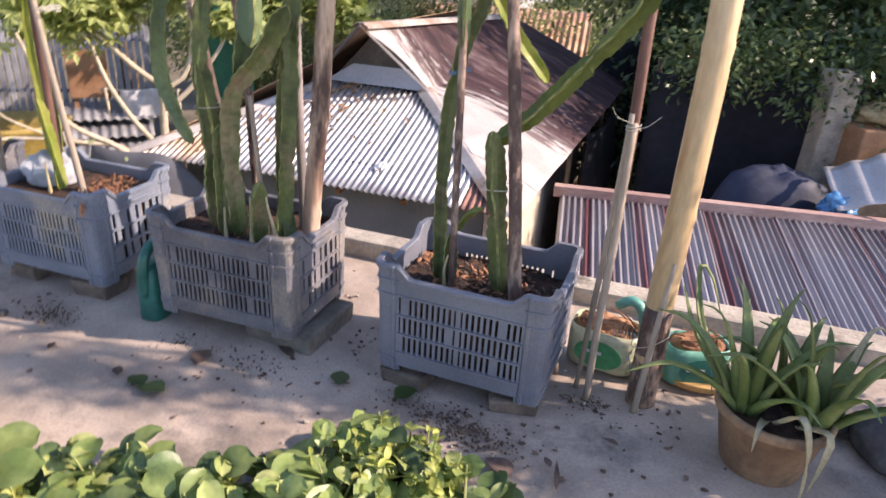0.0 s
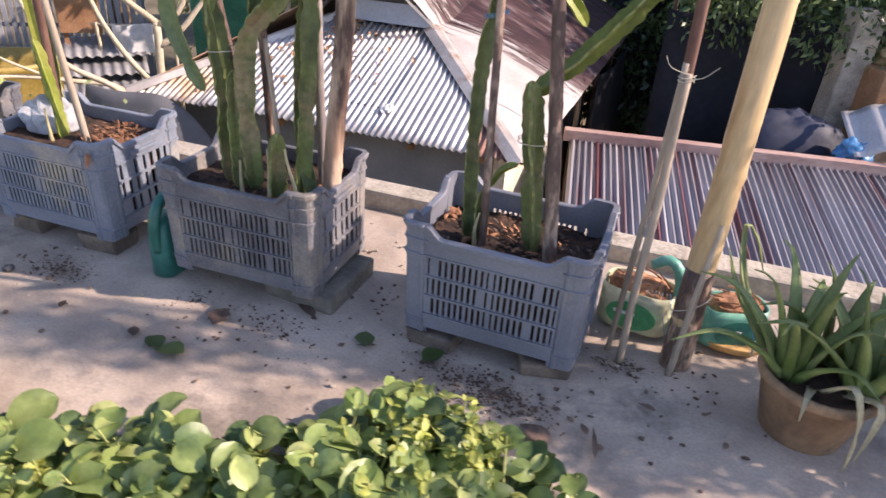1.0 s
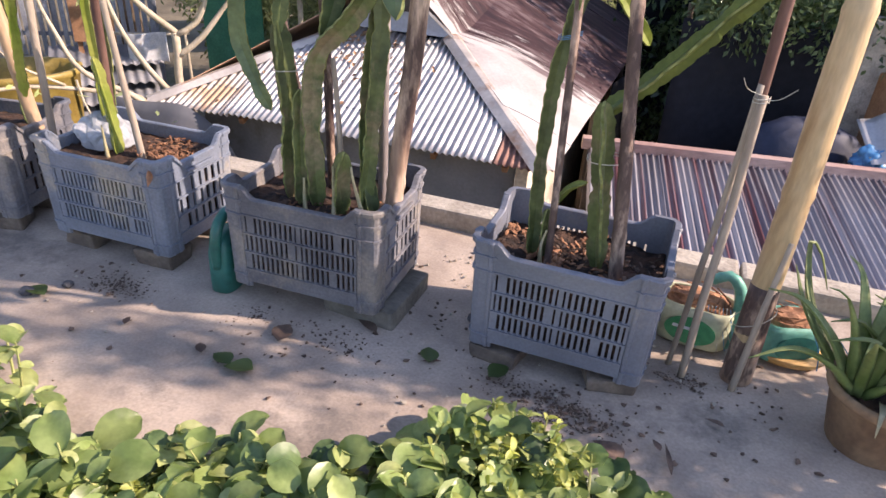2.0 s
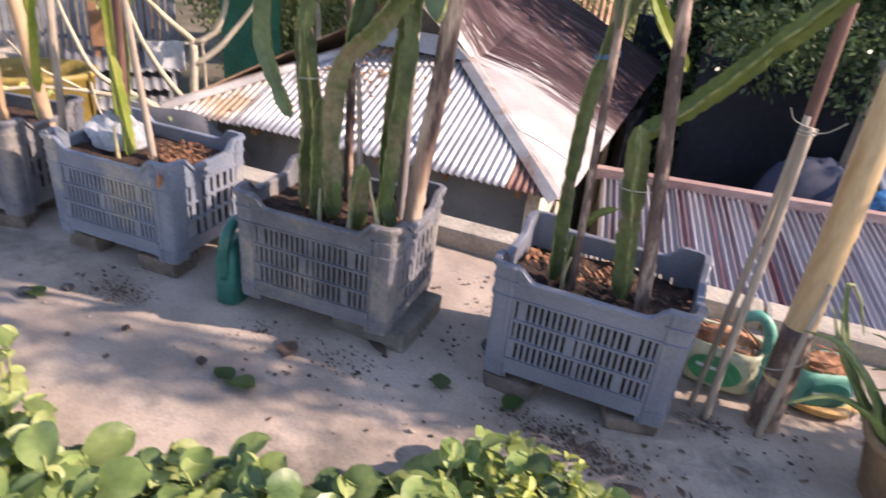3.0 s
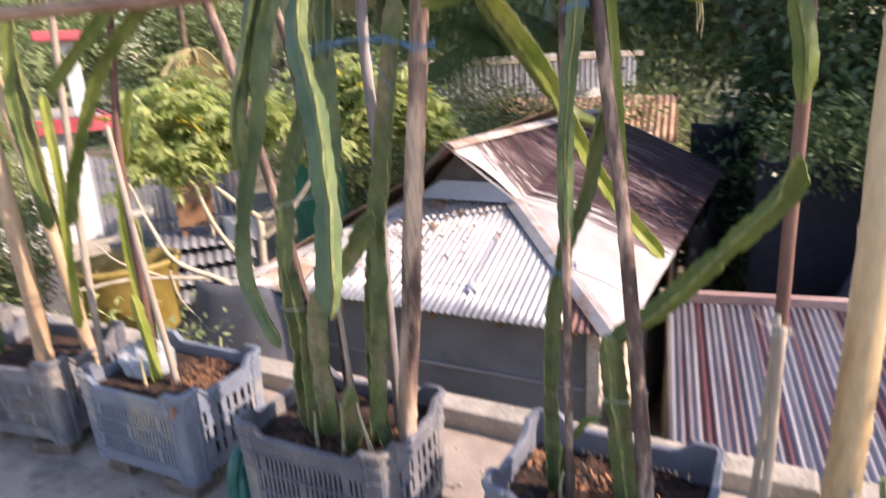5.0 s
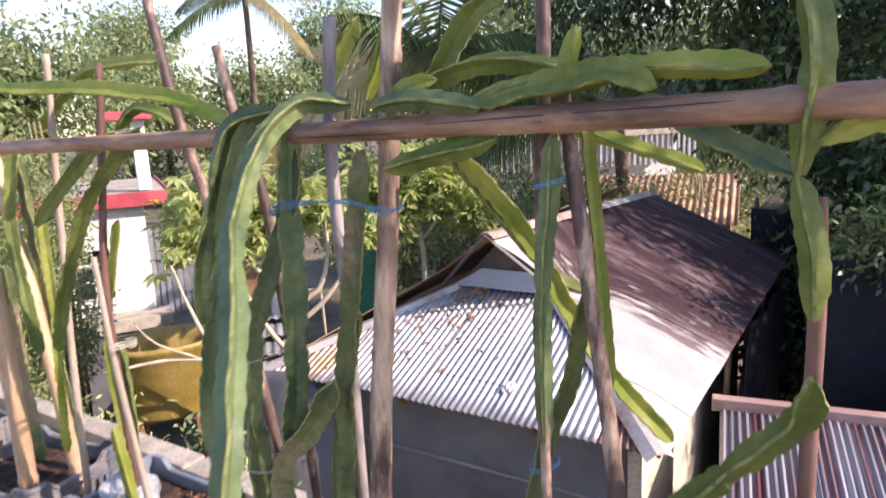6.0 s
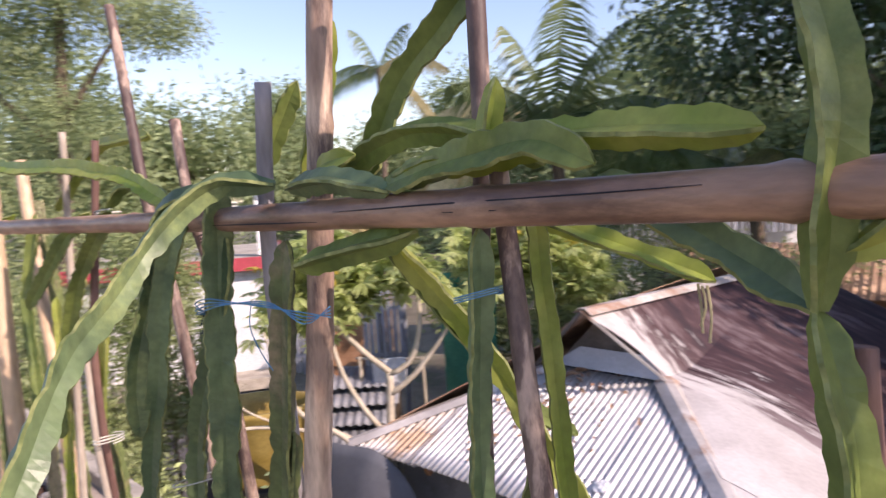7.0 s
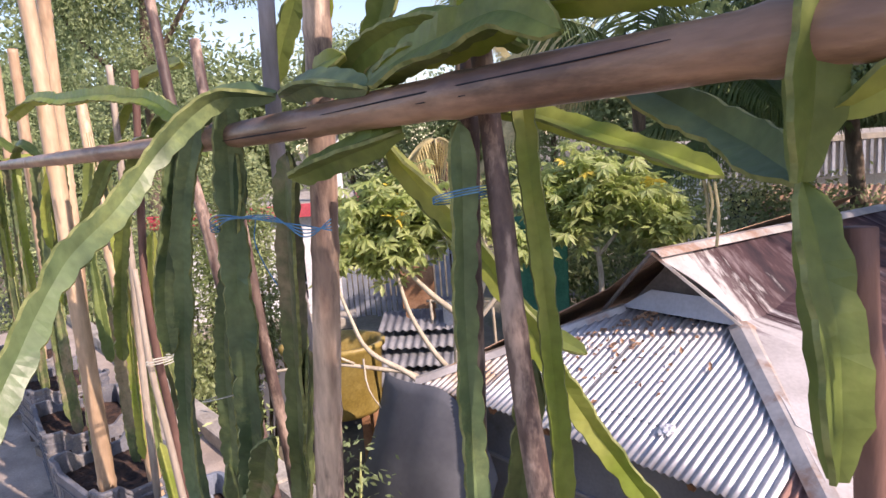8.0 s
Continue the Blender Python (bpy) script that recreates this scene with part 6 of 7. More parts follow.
def hump(name, m, label, category, material, size, seed, rough=0.3):
    bm = bmesh.new()
    bmesh.ops.create_icosphere(bm, subdivisions=4, radius=1.0)
    for v in bm.verts:
        v.co *= 1 + rough * noise.noise(v.co * 1.7 + Vector((seed, 0, 0))) + rough * 0.4 * noise.noise(v.co * 5 + Vector((seed, 3, 0)))
        v.co = Vector((v.co.x * size[0], v.co.y * size[1], max(v.co.z, -0.6) * size[2]))
    return single(name, bm, material, label, category, m, smooth=True)


hump("blue_tarpaulin", Matrix.Translation((3.30, 6.15, -1.35)), "navy tarpaulin draped over a heap behind the lean-to", "tarpaulin", BLUE_SHEET, (0.72, 0.35, 0.85), 2, 0.10)
hump("rubbish_heap", Matrix.Translation((3.3, 6.3, -2.3)), "dark heap of rubbish under the tarpaulin", "heap", STONE, (0.9, 0.5, 0.7), 5)
t = thing("grey_tin_sheet", Matrix.Translation((3.95, 5.6, -0.40)) @ pose(0, 0, 0, 30, -24, -20), "loose crumpled grey tin sheets propped on edge", "tin sheet")
corrugated("tin_sheet", (-0.45, -0.3, 0), (1, 0, 0), (0, 1, 0), 1.0, lambda s: 0.55, lambda s: 0.0, TIN, t, pitch=0.23, depth=0.014, rows=8, seed=31)
bm = bmesh.new()
box(bm, (-0.3, -0.1, -2.3), (0.4, 0.1, -0.16))
ob = single("brick_pier", bm, BRICK, "rough brick pier behind the lean-to", "pier", Matrix.Translation((4.0, 5.75, -0.42)))
hump("blue_plastic", Matrix.Translation((3.62, 5.62, -0.72)), "crumpled bright blue plastic under the tin", "plastic", BRIGHT_BLUE, (0.16, 0.10, 0.12), 9, 0.5)
bm = bmesh.new()
box(bm, (-0.14, -0.14, 0), (0.14, 0.14, 3.05), 0.02)
for v in bm.verts:
    v.co += Vector((noise.noise(v.co * 3), noise.noise(v.co * 3 + Vector((4, 0, 0))), 0)) * 0.02
single("concrete_post", bm, CONCRETE, "weathered square concrete post", "post", Matrix.Translation((3.92, 6.6, -2.72)))
tagged(hump("straw_heap", Matrix.Translation((4.6, 6.5, -0.05)), "dry straw heaped on a low roof", "straw", mat("straw", (0.42, 0.31, 0.17), (0.58, 0.45, 0.27), 0.9, 20, 90, 0.6), (0.5, 0.35, 0.16), 12), kind="stuff")
bm = bmesh.new()
box(bm, (-0.6, -0.4, -2.6), (0.7, 0.4, -0.02), 0.02)
single("small_hut", bm, BROWN_BOARD, "low brown hut behind the concrete post", "hut", Matrix.Translation((4.6, 6.55, -0.12)))


def yellow_tub():
    m = Matrix.Translation((-4.05, 6.35, -2.72)) @ pose(0, 0, 0, 0, 0, 32)
    bm = bmesh.new()
    prof = [(0.0, 1.45), (0.43, 1.45), (0.46, 1.5), (0.52, 2.15), (0.55, 2.17), (0.55, 2.22), (0.50, 2.22), (0.47, 2.1), (0.44, 1.6), (0.0, 1.58)]
    lathe(bm, prof, 30)
    for v in bm.verts:
        v.co.x *= 1.0
        v.co.y *= 0.75
        v.co += Vector((noise.noise(v.co * 2), noise.noise(v.co * 2 + Vector((3, 0, 0))), 0)) * 0.03
    t = thing("yellow_tub", m, "large dented yellow plastic tub on a stand", "tub")
    part("tub", bm, YELLOW, t, smooth=True)
    bm = bmesh.new()
    for x in (-0.3, 0.3):
        for y in (-0.2, 0.2):
            box(bm, (x - 0.04, y - 0.04, 0), (x + 0.04, y + 0.04, 1.455))
    part("stand", bm, BROWN_BOARD, t)


yellow_tub()


def far_roof():
    m = Matrix.Translation((1.0, 13.3, -0.1)) @ pose(0, 0, 0, 0, 0, -14)
    h = thing("brown_roofed_shed", m, "shed with a rusty brown corrugated roof", "shed")
    x = -1.6
    for k in range(5):
        corrugated("roof_sheet", (x, -0.6, -0.35 + 0.01 * (k % 2)), (1, 0, 0), Vector((0, 1, 0.45)).normalized(), 0.72, lambda s: 1.7, lambda s: 0.0, TIN_BROWN, h, pitch=0.12,
                   depth=0.018, rows=3, seed=50 + k)
        x += 0.70
    bm = bmesh.new()
    box(bm, (-1.5, -0.4, -2.65), (1.8, 0.9, -0.35))
    part("wall", bm, BROWN_BOARD, h)


far_roof()


def pale_building():
    m = Matrix.Translation((0.2, 17.2, -2.7)) @ pose(0, 0, 0, 0, 0, 24)
    h = thing("pale_building", m, "pale plastered building half hidden by trees", "building")
    bm = bmesh.new()
    box(bm, (-2.2, 0, 0), (2.6, 2.5, 3.6))
    part("wall", bm, WALL_WHITE, h)
    bm = bmesh.new()
    box(bm, (-2.5, -0.7, 3.6), (2.9, 2.7, 3.72), 0.01)
    part("roof", bm, CONCRETE, h)
    me = mesh_of("slat", box(bmesh.new(), (-0.03, -0.68, 2.9), (0.03, -0.62, 3.598)), FENCE, False)
    for k in range(36):
        share("slat", me, Matrix.Translation((-2.4 + 0.145 * k, 0, 0)), h)
    for x in (-1.2, 1.0):
        bm = bmesh.new()
        box(bm, (x - 0.4, -0.03, 1.4), (x + 0.4, -0.004, 2.6))
        part("window", bm, DARK_GLASS, h)


pale_building()

# low plants and litter just below the terrace edge
for k, (c, n) in enumerate((((-2.05, 3.85, -0.30), 420), ((-2.5, 3.6, -0.15), 380), ((-1.55, 3.5, -0.75), 300), ((-3.1, 3.9, -0.6), 380))):
    t = thing("broadleaf_plant", Matrix.Translation((c[0], c[1], -2.7)), "broad-leaved grey-green plant beside the terrace", "plant", "plants below the terrace")
    bm = bmesh.new()
    for q in range(5):
        a = q * 1.3 + k
        tube(bm, [(0, 0, -0.05), (0.1 * math.cos(a), 0.1 * math.sin(a), 1.2), (0.25 * math.cos(a), 0.25 * math.sin(a), c[2] + 2.7)], [0.015, 0.012, 0.006], 6, 0.2, 0.02, 0, q + k)
    part("stem", bm, STEM, t, smooth=True)
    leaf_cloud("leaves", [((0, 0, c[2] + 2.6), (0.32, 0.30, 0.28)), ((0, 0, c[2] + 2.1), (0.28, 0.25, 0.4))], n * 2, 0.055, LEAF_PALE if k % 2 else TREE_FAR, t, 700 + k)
rnd_j = random.Random(31)
for k in range(16):
    x, y = rnd_j.uniform(-6.5, -3.0), rnd_j.uniform(3.6, 5.6)
    s = rnd_j.uniform(0.10, 0.26)
    tagged(hump("yard_rubble", Matrix.Translation((x, y, -2.7 + s * 0.3)), "pale lump of rubble lying in the yard", "rubble", CONCRETE if k % 3 else WHITE_CLOTH, (s, s * 0.8, s * 0.55), k), group="rubble in the yard")


# ---------------------------------------------------------------- things on the terrace
def broad_leaf(length, width):
    """A rounded, slightly cupped leaf blade along +y."""
    bm = bmesh.new()
    rows, n = [], 6
    for i in range(n + 1):
        t = i / n
        w = width * 0.5 * (math.sin(math.pi * (0.07 + 0.85 * t)) ** 0.6 if i < n else 0.22)
        z = 0.10 * length * math.sin(math.pi * t) - 0.18 * length * t * t
        y = length * (t if i < n else 0.97)
        rows.append([bm.verts.new((x * w, y, z + (abs(x) ** 2) * 0.16 * width * (1 if abs(x) < 1 else 0.8))) for x in (-1, -0.5, 0, 0.5, 1)])
    for a, b in zip(rows, rows[1:]):
        for j in range(4):
            bm.faces.new((a[j], a[j + 1], b[j + 1], b[j]))
    return bm


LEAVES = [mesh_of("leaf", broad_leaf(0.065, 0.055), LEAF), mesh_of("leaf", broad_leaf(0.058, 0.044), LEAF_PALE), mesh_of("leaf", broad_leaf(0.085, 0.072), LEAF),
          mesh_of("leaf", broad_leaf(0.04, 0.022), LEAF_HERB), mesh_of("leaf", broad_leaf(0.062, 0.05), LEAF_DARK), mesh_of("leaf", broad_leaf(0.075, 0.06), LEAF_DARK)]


def spinach(x, y, height, stems, seed, spread=0.10, label="low leafy green creeper with rounded leaves", small=False):
    rnd = random.Random(seed)
    t = thing("leafy_creeper", Matrix.Translation((x, y, 0)), label, "plant", "leafy creepers")
    for s in range(stems):
        a = rnd.uniform(0, 2 * math.pi)
        r = spread * math.sqrt(rnd.random())
        hx, hy, hz = r * math.cos(a), r * math.sin(a), height * rnd.uniform(0.55, 1.1)
        bm = bmesh.new()
        pts = [Vector((hx * 0.4, hy * 0.4, -0.01)), Vector((hx * 0.8, hy * 0.8, hz * 0.5)), Vector((hx * 1.1, hy * 1.1, hz))]
        tube(bm, pts, [0.0045, 0.0035, 0.002], 5, 0.04, 0.004, 0, seed + s)
        part("stem", bm, STEM, t)
        for q in range(rnd.randint(11, 14) if small else rnd.randint(6, 8)):
            f = rnd.uniform(0.3, 1.0)
            p = pts[0].lerp(pts[1], f * 2) if f < 0.5 else pts[1].lerp(pts[2], f * 2 - 1)
            # low leaves mostly take the shaded colour, top ones the lit greens
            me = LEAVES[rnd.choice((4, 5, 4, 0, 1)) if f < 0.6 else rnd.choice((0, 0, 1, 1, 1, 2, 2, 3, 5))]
            m = Matrix.Translation(p) @ pose(0, 0, 0, 0, 0, rnd.uniform(0, 360)) @ pose(0, 0, 0, rnd.uniform(-25, 50), rnd.uniform(-35, 35), 0) @ Matrix.Scale(rnd.uniform(0.5, 0.8 if small else 1.2), 4)
            if small:
                me = LEAVES[3]
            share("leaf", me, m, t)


rnd_b = random.Random(77)
for k in range(78):
    x = rnd_b.uniform(-1.25, 0.02)
    y = rnd_b.uniform(0.95, 1.27) + 0.06 * math.sin(x * 5) + (0.05 if x > -0.6 else -0.02)
    spinach(x, y, rnd_b.uniform(0.07, 0.15), 4, 800 + k)
for k, (x, y, h, n) in enumerate(((-0.12, 1.34, 0.17, 5), (-0.22, 1.36, 0.15, 5), (-0.36, 1.33, 0.14, 4), (-0.05, 1.28, 0.15, 4), (-1.33, 1.52, 0.22, 5), (-1.46, 1.44, 0.2, 5), (-1.22, 1.36, 0.14, 4),
                                  (-1.5, 1.58, 0.16, 4), (0.11, 1.24, 0.10, 3), (0.16, 1.17, 0.08, 2), (-1.12, 1.25, 0.12, 4), (-1.3, 1.25, 0.14, 4), (-1.45, 1.2, 0.14, 4), (-1.6, 1.35, 0.18, 4))):
    spinach(x, y, h, n, 900 + k, 0.08)


for k, (x, y) in enumerate(((-0.16, 1.33), (-0.10, 1.30), (-0.20, 1.27), (-0.06, 1.25), (-0.13, 1.22), (-0.28, 1.34), (-0.62, 1.22), (-0.9, 1.2))):
    spinach(x, y, 0.19 - 0.01 * k, 6, 1200 + k, 0.07, "bushy green herb with tiny narrow leaves", True)


def aloe():
    base = Matrix.Translation((0.798, 1.472, 0))
    bm = bmesh.new()
    lathe(bm, [(0.0, -0.005), (0.092, -0.005), (0.097, 0.004), (0.128, 0.150), (0.133, 0.152), (0.135, 0.170), (0.125, 0.172), (0.120, 0.150), (0.112, 0.135), (0.0, 0.130)], 36)
    pot = thing("clay_pot", base, "squat brown clay pot standing on the terrace", "plant pot")
    part("pot_body", bm, CLAY, pot, smooth=True)
    bm = bmesh.new()
    lathe(bm, [(0.1255, 0.1735), (0.1285, 0.150), (0.1365, 0.151), (0.1395, 0.158), (0.1395, 0.170), (0.136, 0.176), (0.128, 0.177), (0.1255, 0.1735)], 36, True)
    part("pot_rim", bm, CLAY, pot, smooth=True)
    bm = bmesh.new()
    lathe(bm, [(0.0, 0.131), (0.110, 0.137), (0.108, 0.146), (0.0, 0.150)], 24)
    single("potting_soil", bm, SOIL, "dark soil in the clay pot", "soil", base, kind="stuff")
    t = thing("aloe_plant", base @ Matrix.Translation((0, 0, 0.14)), "spiky green aloe with dry pale tips in a clay pot", "aloe plant")
    rnd = random.Random(5)

    def blade(pts, width, dry=False, turn=0.0):
        bm = bmesh.new()
        path = spline(pts, 0.02)
        total = len(path) - 1
        up0 = Vector((0, 0, 1))
        rings = []
        for i, p in enumerate(path):
            d = (path[min(i + 1, total)] - path[max(i - 1, 0)]).normalized()
            s = d.cross(up0)
            s = s.normalized() if s.length > 0.05 else Vector((math.cos(turn), math.sin(turn), 0))
            n = s.cross(d).normalized()
            f = i / total
            w = width * 0.5 * (1 - f ** 1.6) + 0.0012
            th = (0.004 if dry else 0.010) * (1 - f) + 0.001
            rings.append([p + s * w + n * th * 0.9, p + s * w * 0.5 + n * th * 0.1, p - s * w * 0.5 + n * th * 0.1, p - s * w + n * th * 0.9, p - s * w * 0.55 - n * th, p + s * w * 0.55 - n * th])
        skin(bm, rings)
        part("aloe_leaf", bm, ALOE_DRY if dry else ALOE, t, "dry bent leaf" if dry else "", smooth=True)
    for cx, cy, n, lmax in ((-0.06, 0.025, 11, 0.39), (0.09, -0.03, 11, 0.38), (0.075, 0.08, 5, 0.38)):
        for k in range(n):
            a = k * 2.4 + cx * 30
            out = (0.25 + 0.75 * k / n)
            l = lmax * rnd.uniform(0.75, 1.05)
            dx, dy = math.cos(a), math.sin(a)
            rise = l * (1.0 - 0.55 * out)
            b = Vector((cx + 0.02 * dx, cy + 0.02 * dy, 0.0))
            blade([b, b + Vector((dx * l * 0.25 * out, dy * l * 0.25 * out, rise * 0.5)), b + Vector((dx * l * 0.62 * out, dy * l * 0.62 * out, rise * 0.88)),
                   b + Vector((dx * l * 0.95 * out, dy * l * 0.95 * out, rise * (1.05 - 0.25 * out)))], rnd.uniform(0.030, 0.052))
    # tall narrow leaves that bend over, and dry ones that hang over the rim
    blade([(-0.08, 0.10, 0.0), (-0.13, 0.22, 0.15), (-0.125, 0.30, 0.27), (-0.09, 0.29, 0.24), (-0.06, 0.26, 0.15)], 0.022, False)
    blade([(-0.07, 0.08, 0.0), (-0.16, 0.17, 0.14), (-0.19, 0.23, 0.24)], 0.024)
    blade([(0.14, 0.0, 0.02), (0.21, 0.06, 0.18), (0.26, 0.08, 0.22), (0.29, 0.05, 0.17), (0.30, 0.03, 0.10)], 0.018, True)
    blade([(-0.02, -0.05, 0.02), (-0.01, -0.12, 0.09), (0.0, -0.16, 0.03), (0.01, -0.165, -0.07), (0.02, -0.155, -0.13)], 0.020, True)
    blade([(0.03, -0.06, 0.02), (0.06, -0.13, 0.05), (0.05, -0.15, -0.02), (0.03, -0.16, -0.09)], 0.022, True)
    blade([(-0.04, -0.04, 0.02), (-0.09, -0.10, 0.04), (-0.11, -0.13, 0.0)], 0.02, True)


aloe()


def cut_can(m, label, body, band, seed, handle=True):
    """A plastic oil can lying on its side, cut open on top and planted."""
    t = thing("cut_oil_can", m, label, "planter", "cut cans used as planters")
    bm = bmesh.new()
    outer = []
    for z, g in ((0.0, 0.92), (0.01, 1.0), (0.10, 1.0), (0.125, 0.98)):
        outer.append([Vector((0.095 * g * math.copysign(abs(math.cos(a)) ** 0.55, math.cos(a)), 0.06 * g * math.copysign(abs(math.sin(a)) ** 0.55, math.sin(a)), z)) for a in (2 * math.pi * q / 28 for q in range(28))])
    inner = [[v * 0.95 + Vector((0, 0, 0.004)) for v in r] for r in reversed(outer[1:])]
    skin(bm, outer + inner)
    part("can_body", bm, body, t, smooth=True)
    # printed oval on the front
    bm = bmesh.new()
    f = bm.faces.new([bm.verts.new((0.065 * math.cos(a), -0.0635 - 0.0 * math.sin(a), 0.055 + 0.042 * math.sin(a))) for a in (2 * math.pi * q / 28 for q in range(28))])
    r = bmesh.ops.extrude_face_region(bm, geom=[f])
    bmesh.ops.translate(bm, vec=(0, -0.001, 0), verts=[g for g in r["geom"] if isinstance(g, bmesh.types.BMVert)])
    lab = part("printed_oval", bm, band, t, "printed green oval")
    bm = bmesh.new()
    box(bm, (-0.045, -0.0672, 0.058), (0.01, -0.0656, 0.067))
    part("print_bar", bm, WHITE_CLOTH, lab)
    if handle:
        bm = bmesh.new()
        tube(bm, [(0.02, 0.0, 0.19), (0.055, 0, 0.215), (0.085, 0.0, 0.19), (0.10, 0, 0.13), (0.10, 0, 0.05), (0.09, 0.0, 0.0)], [0.014, 0.015, 0.016, 0.016, 0.014], 10, 0.02, 0, 0, seed)
        part("can_handle", bm, MINT_PLASTIC, t, "mint-green plastic handle", smooth=True)
    bm = bmesh.new()
    bmesh.ops.create_icosphere(bm, subdivisions=3, radius=0.07, matrix=Matrix.Translation((0, 0, 0.115)) @ Matrix.Diagonal((1.2, 0.75, 0.45, 1)))
    for v in bm.verts:
        v.co += Vector((noise.noise(v.co * 50), noise.noise(v.co * 50 + Vector((3, 0, 0))), noise.noise(v.co * 60))) * 0.012
    fill = part("coir_fill", bm, HUSK, t, "orange-brown coir filling")
    for k in range(7):
        a = k * 0.9
        bm = bmesh.new()
        tube(bm, [(0.06 * math.cos(a), 0.03 * math.sin(a), 0.10), (0.075 * math.cos(a), 0.045 * math.sin(a), 0.135), (0.05 * math.cos(a + 0.8), 0.05 * math.sin(a + 0.8), 0.15)], [0.004, 0.003, 0.002], 5, 0.02, 0.004, 0, k)
        part("root", bm, HUSK, fill)
    return t


cut_can(ROW @ pose(0.752, 0.205, 0.012, 0, 0, -8) @ Matrix.Diagonal((1.12, 1.12, 1.08, 1)), "green and cream plastic can cut open and filled with coir", LABEL_CREAM, LABEL_GREEN, 3)
cut_can(ROW @ pose(1.015, 0.235, 0.012, 0, 0, 22), "teal and orange plastic can cut open as a planter", MINT_PLASTIC, GREEN_PLASTIC, 4, False)
bm = bmesh.new()
lathe(bm, [(0.0, 0.0), (0.085, 0.0), (0.10, 0.012), (0.115, 0.055), (0.112, 0.06), (0.0, 0.05)], 28)
single("orange_dish", bm, LABEL_ORANGE, "shallow orange dish under the teal planter", "dish", ROW @ pose(1.025, 0.22, 0.003) @ Matrix.Diagonal((1, 0.62, 0.5, 1)), smooth=True)
# green jug wedged between two crates
t = thing("green_jug", ROW @ pose(-0.668, -0.105, 0.0, 0, 0, 6), "dark green plastic jug wedged between the crates", "jug")
bm = bmesh.new()
rings = []
for z, g in ((0.0, 0.85), (0.012, 1.0), (0.08, 1.0), (0.14, 0.98), (0.18, 0.85), (0.20, 0.5)):
    rings.append([Vector((0.042 * g * math.copysign(abs(math.cos(a)) ** 0.6, math.cos(a)), 0.085 * g * math.copysign(abs(math.sin(a)) ** 0.6, math.sin(a)), z)) for a in (2 * math.pi * q / 24 for q in range(24))])
skin(bm, rings)
part("jug_body", bm, GREEN_PLASTIC, t, smooth=True)
bm = bmesh.new()
tube(bm, [(0.0, -0.075, 0.10), (0.005, -0.085, 0.18), (0.01, -0.06, 0.245), (0.012, 0.0, 0.262), (0.01, 0.04, 0.20)], [0.017, 0.018, 0.018, 0.016], 10, 0.02, 0, 0, 9)
part("jug_handle", bm, GREEN_PLASTIC, t, smooth=True)
# bag of white plastic on the soil of the pale blue crate
bm = bmesh.new()
bmesh.ops.create_icosphere(bm, subdivisions=4, radius=0.09)
for v in bm.verts:
    v.co *= 0.92 + 0.3 * noise.noise(v.co * 11) + 0.42 * abs(noise.noise(v.co * 17)) - 0.12 * abs(noise.noise(v.co * 38))
    v.co.z = max(v.co.z, -0.02)
single("plastic_bag", bm, BAG, "crumpled translucent white plastic bag on the soil", "plastic bag", C1 @ Matrix.Translation((-0.15, 0.03, 0.285)) @ Matrix.Diagonal((1.0, 0.9, 0.95, 1)))


# twine that ties stems and poles
def twine(pts, material, label, r=0.0022, seed=0):
    b = Vector(pts[0])
    bm = bmesh.new()
    tube(bm, [Vector(p) - b for p in pts], [r, r], 5, 0.01, 0.003, 0, seed)
    single("twine", bm, material, label, "twine", ROW @ Matrix.Translation(b), group="ties of twine")


def coil(c, rx, ry, turns, material, label, seed=0, r=0.002, tilt=0.1, rise=0.008):
    pts = []
    for k in range(int(turns * 10) + 1):
        a = k / 10 * 2 * math.pi
        pts.append((c[0] + rx * math.cos(a), c[1] + ry * math.sin(a), c[2] + rise * k / 10 + tilt * rx * math.cos(a)))
    twine(pts, material, label, r, seed)


BT, PT = "bright blue plastic twine tying stem to pole", "pale twine tying stem to pole"
for k in range(4):
    d = 0.006 * k
    twine([(0.0, 0.0, 1.375 + d), (-0.03, -0.03, 1.385 - d), (-0.09, -0.055, 1.392 + 0.5 * d), (-0.16, -0.075 - d, 1.398), (-0.24, -0.085, 1.40 - d), (-0.30, -0.08, 1.385 - d), (-0.315, -0.05, 1.36)],
          BLUE_TWINE, BT, 0.0011, 50 + k)
twine([(-0.13, -0.065, 1.395), (-0.12, -0.075, 1.36), (-0.10, -0.07, 1.32), (-0.085, -0.06, 1.29)], BLUE_TWINE, "loose end of blue twine", 0.001, 55)
coil((0.285, 0.03, 0.87), 0.028, 0.036, 3, BLUE_TWINE, BT, 3, 0.0009, 0.25, 0.004)
coil((0.318, 0.0, 1.43), 0.026, 0.045, 3.2, BLUE_TWINE, BT, 4, 0.0008, 0.25, 0.003)
coil((0.43, 0.015, 0.585), 0.055, 0.045, 1.6, PALE_TWINE, PT, 5, 0.0014)
coil((-0.43, -0.03, 1.0), 0.08, 0.06, 1.2, PALE_TWINE, PT, 6, 0.0014, 0.3)
coil((-0.46, -0.01, 0.70), 0.06, 0.055, 1.3, PALE_TWINE, PT, 7, 0.0014)
coil((0.738, 0.03, 0.78), 0.018, 0.026, 2, PALE_TWINE, PT, 8, 0.001)
coil((-1.07, 0.0, 0.92), 0.03, 0.04, 2.4, PALE_TWINE, PT, 9, 0.002)
coil((-0.385, 0.02, 1.545), 0.035, 0.045, 3, PALE_TWINE, PT, 10, 0.0022)
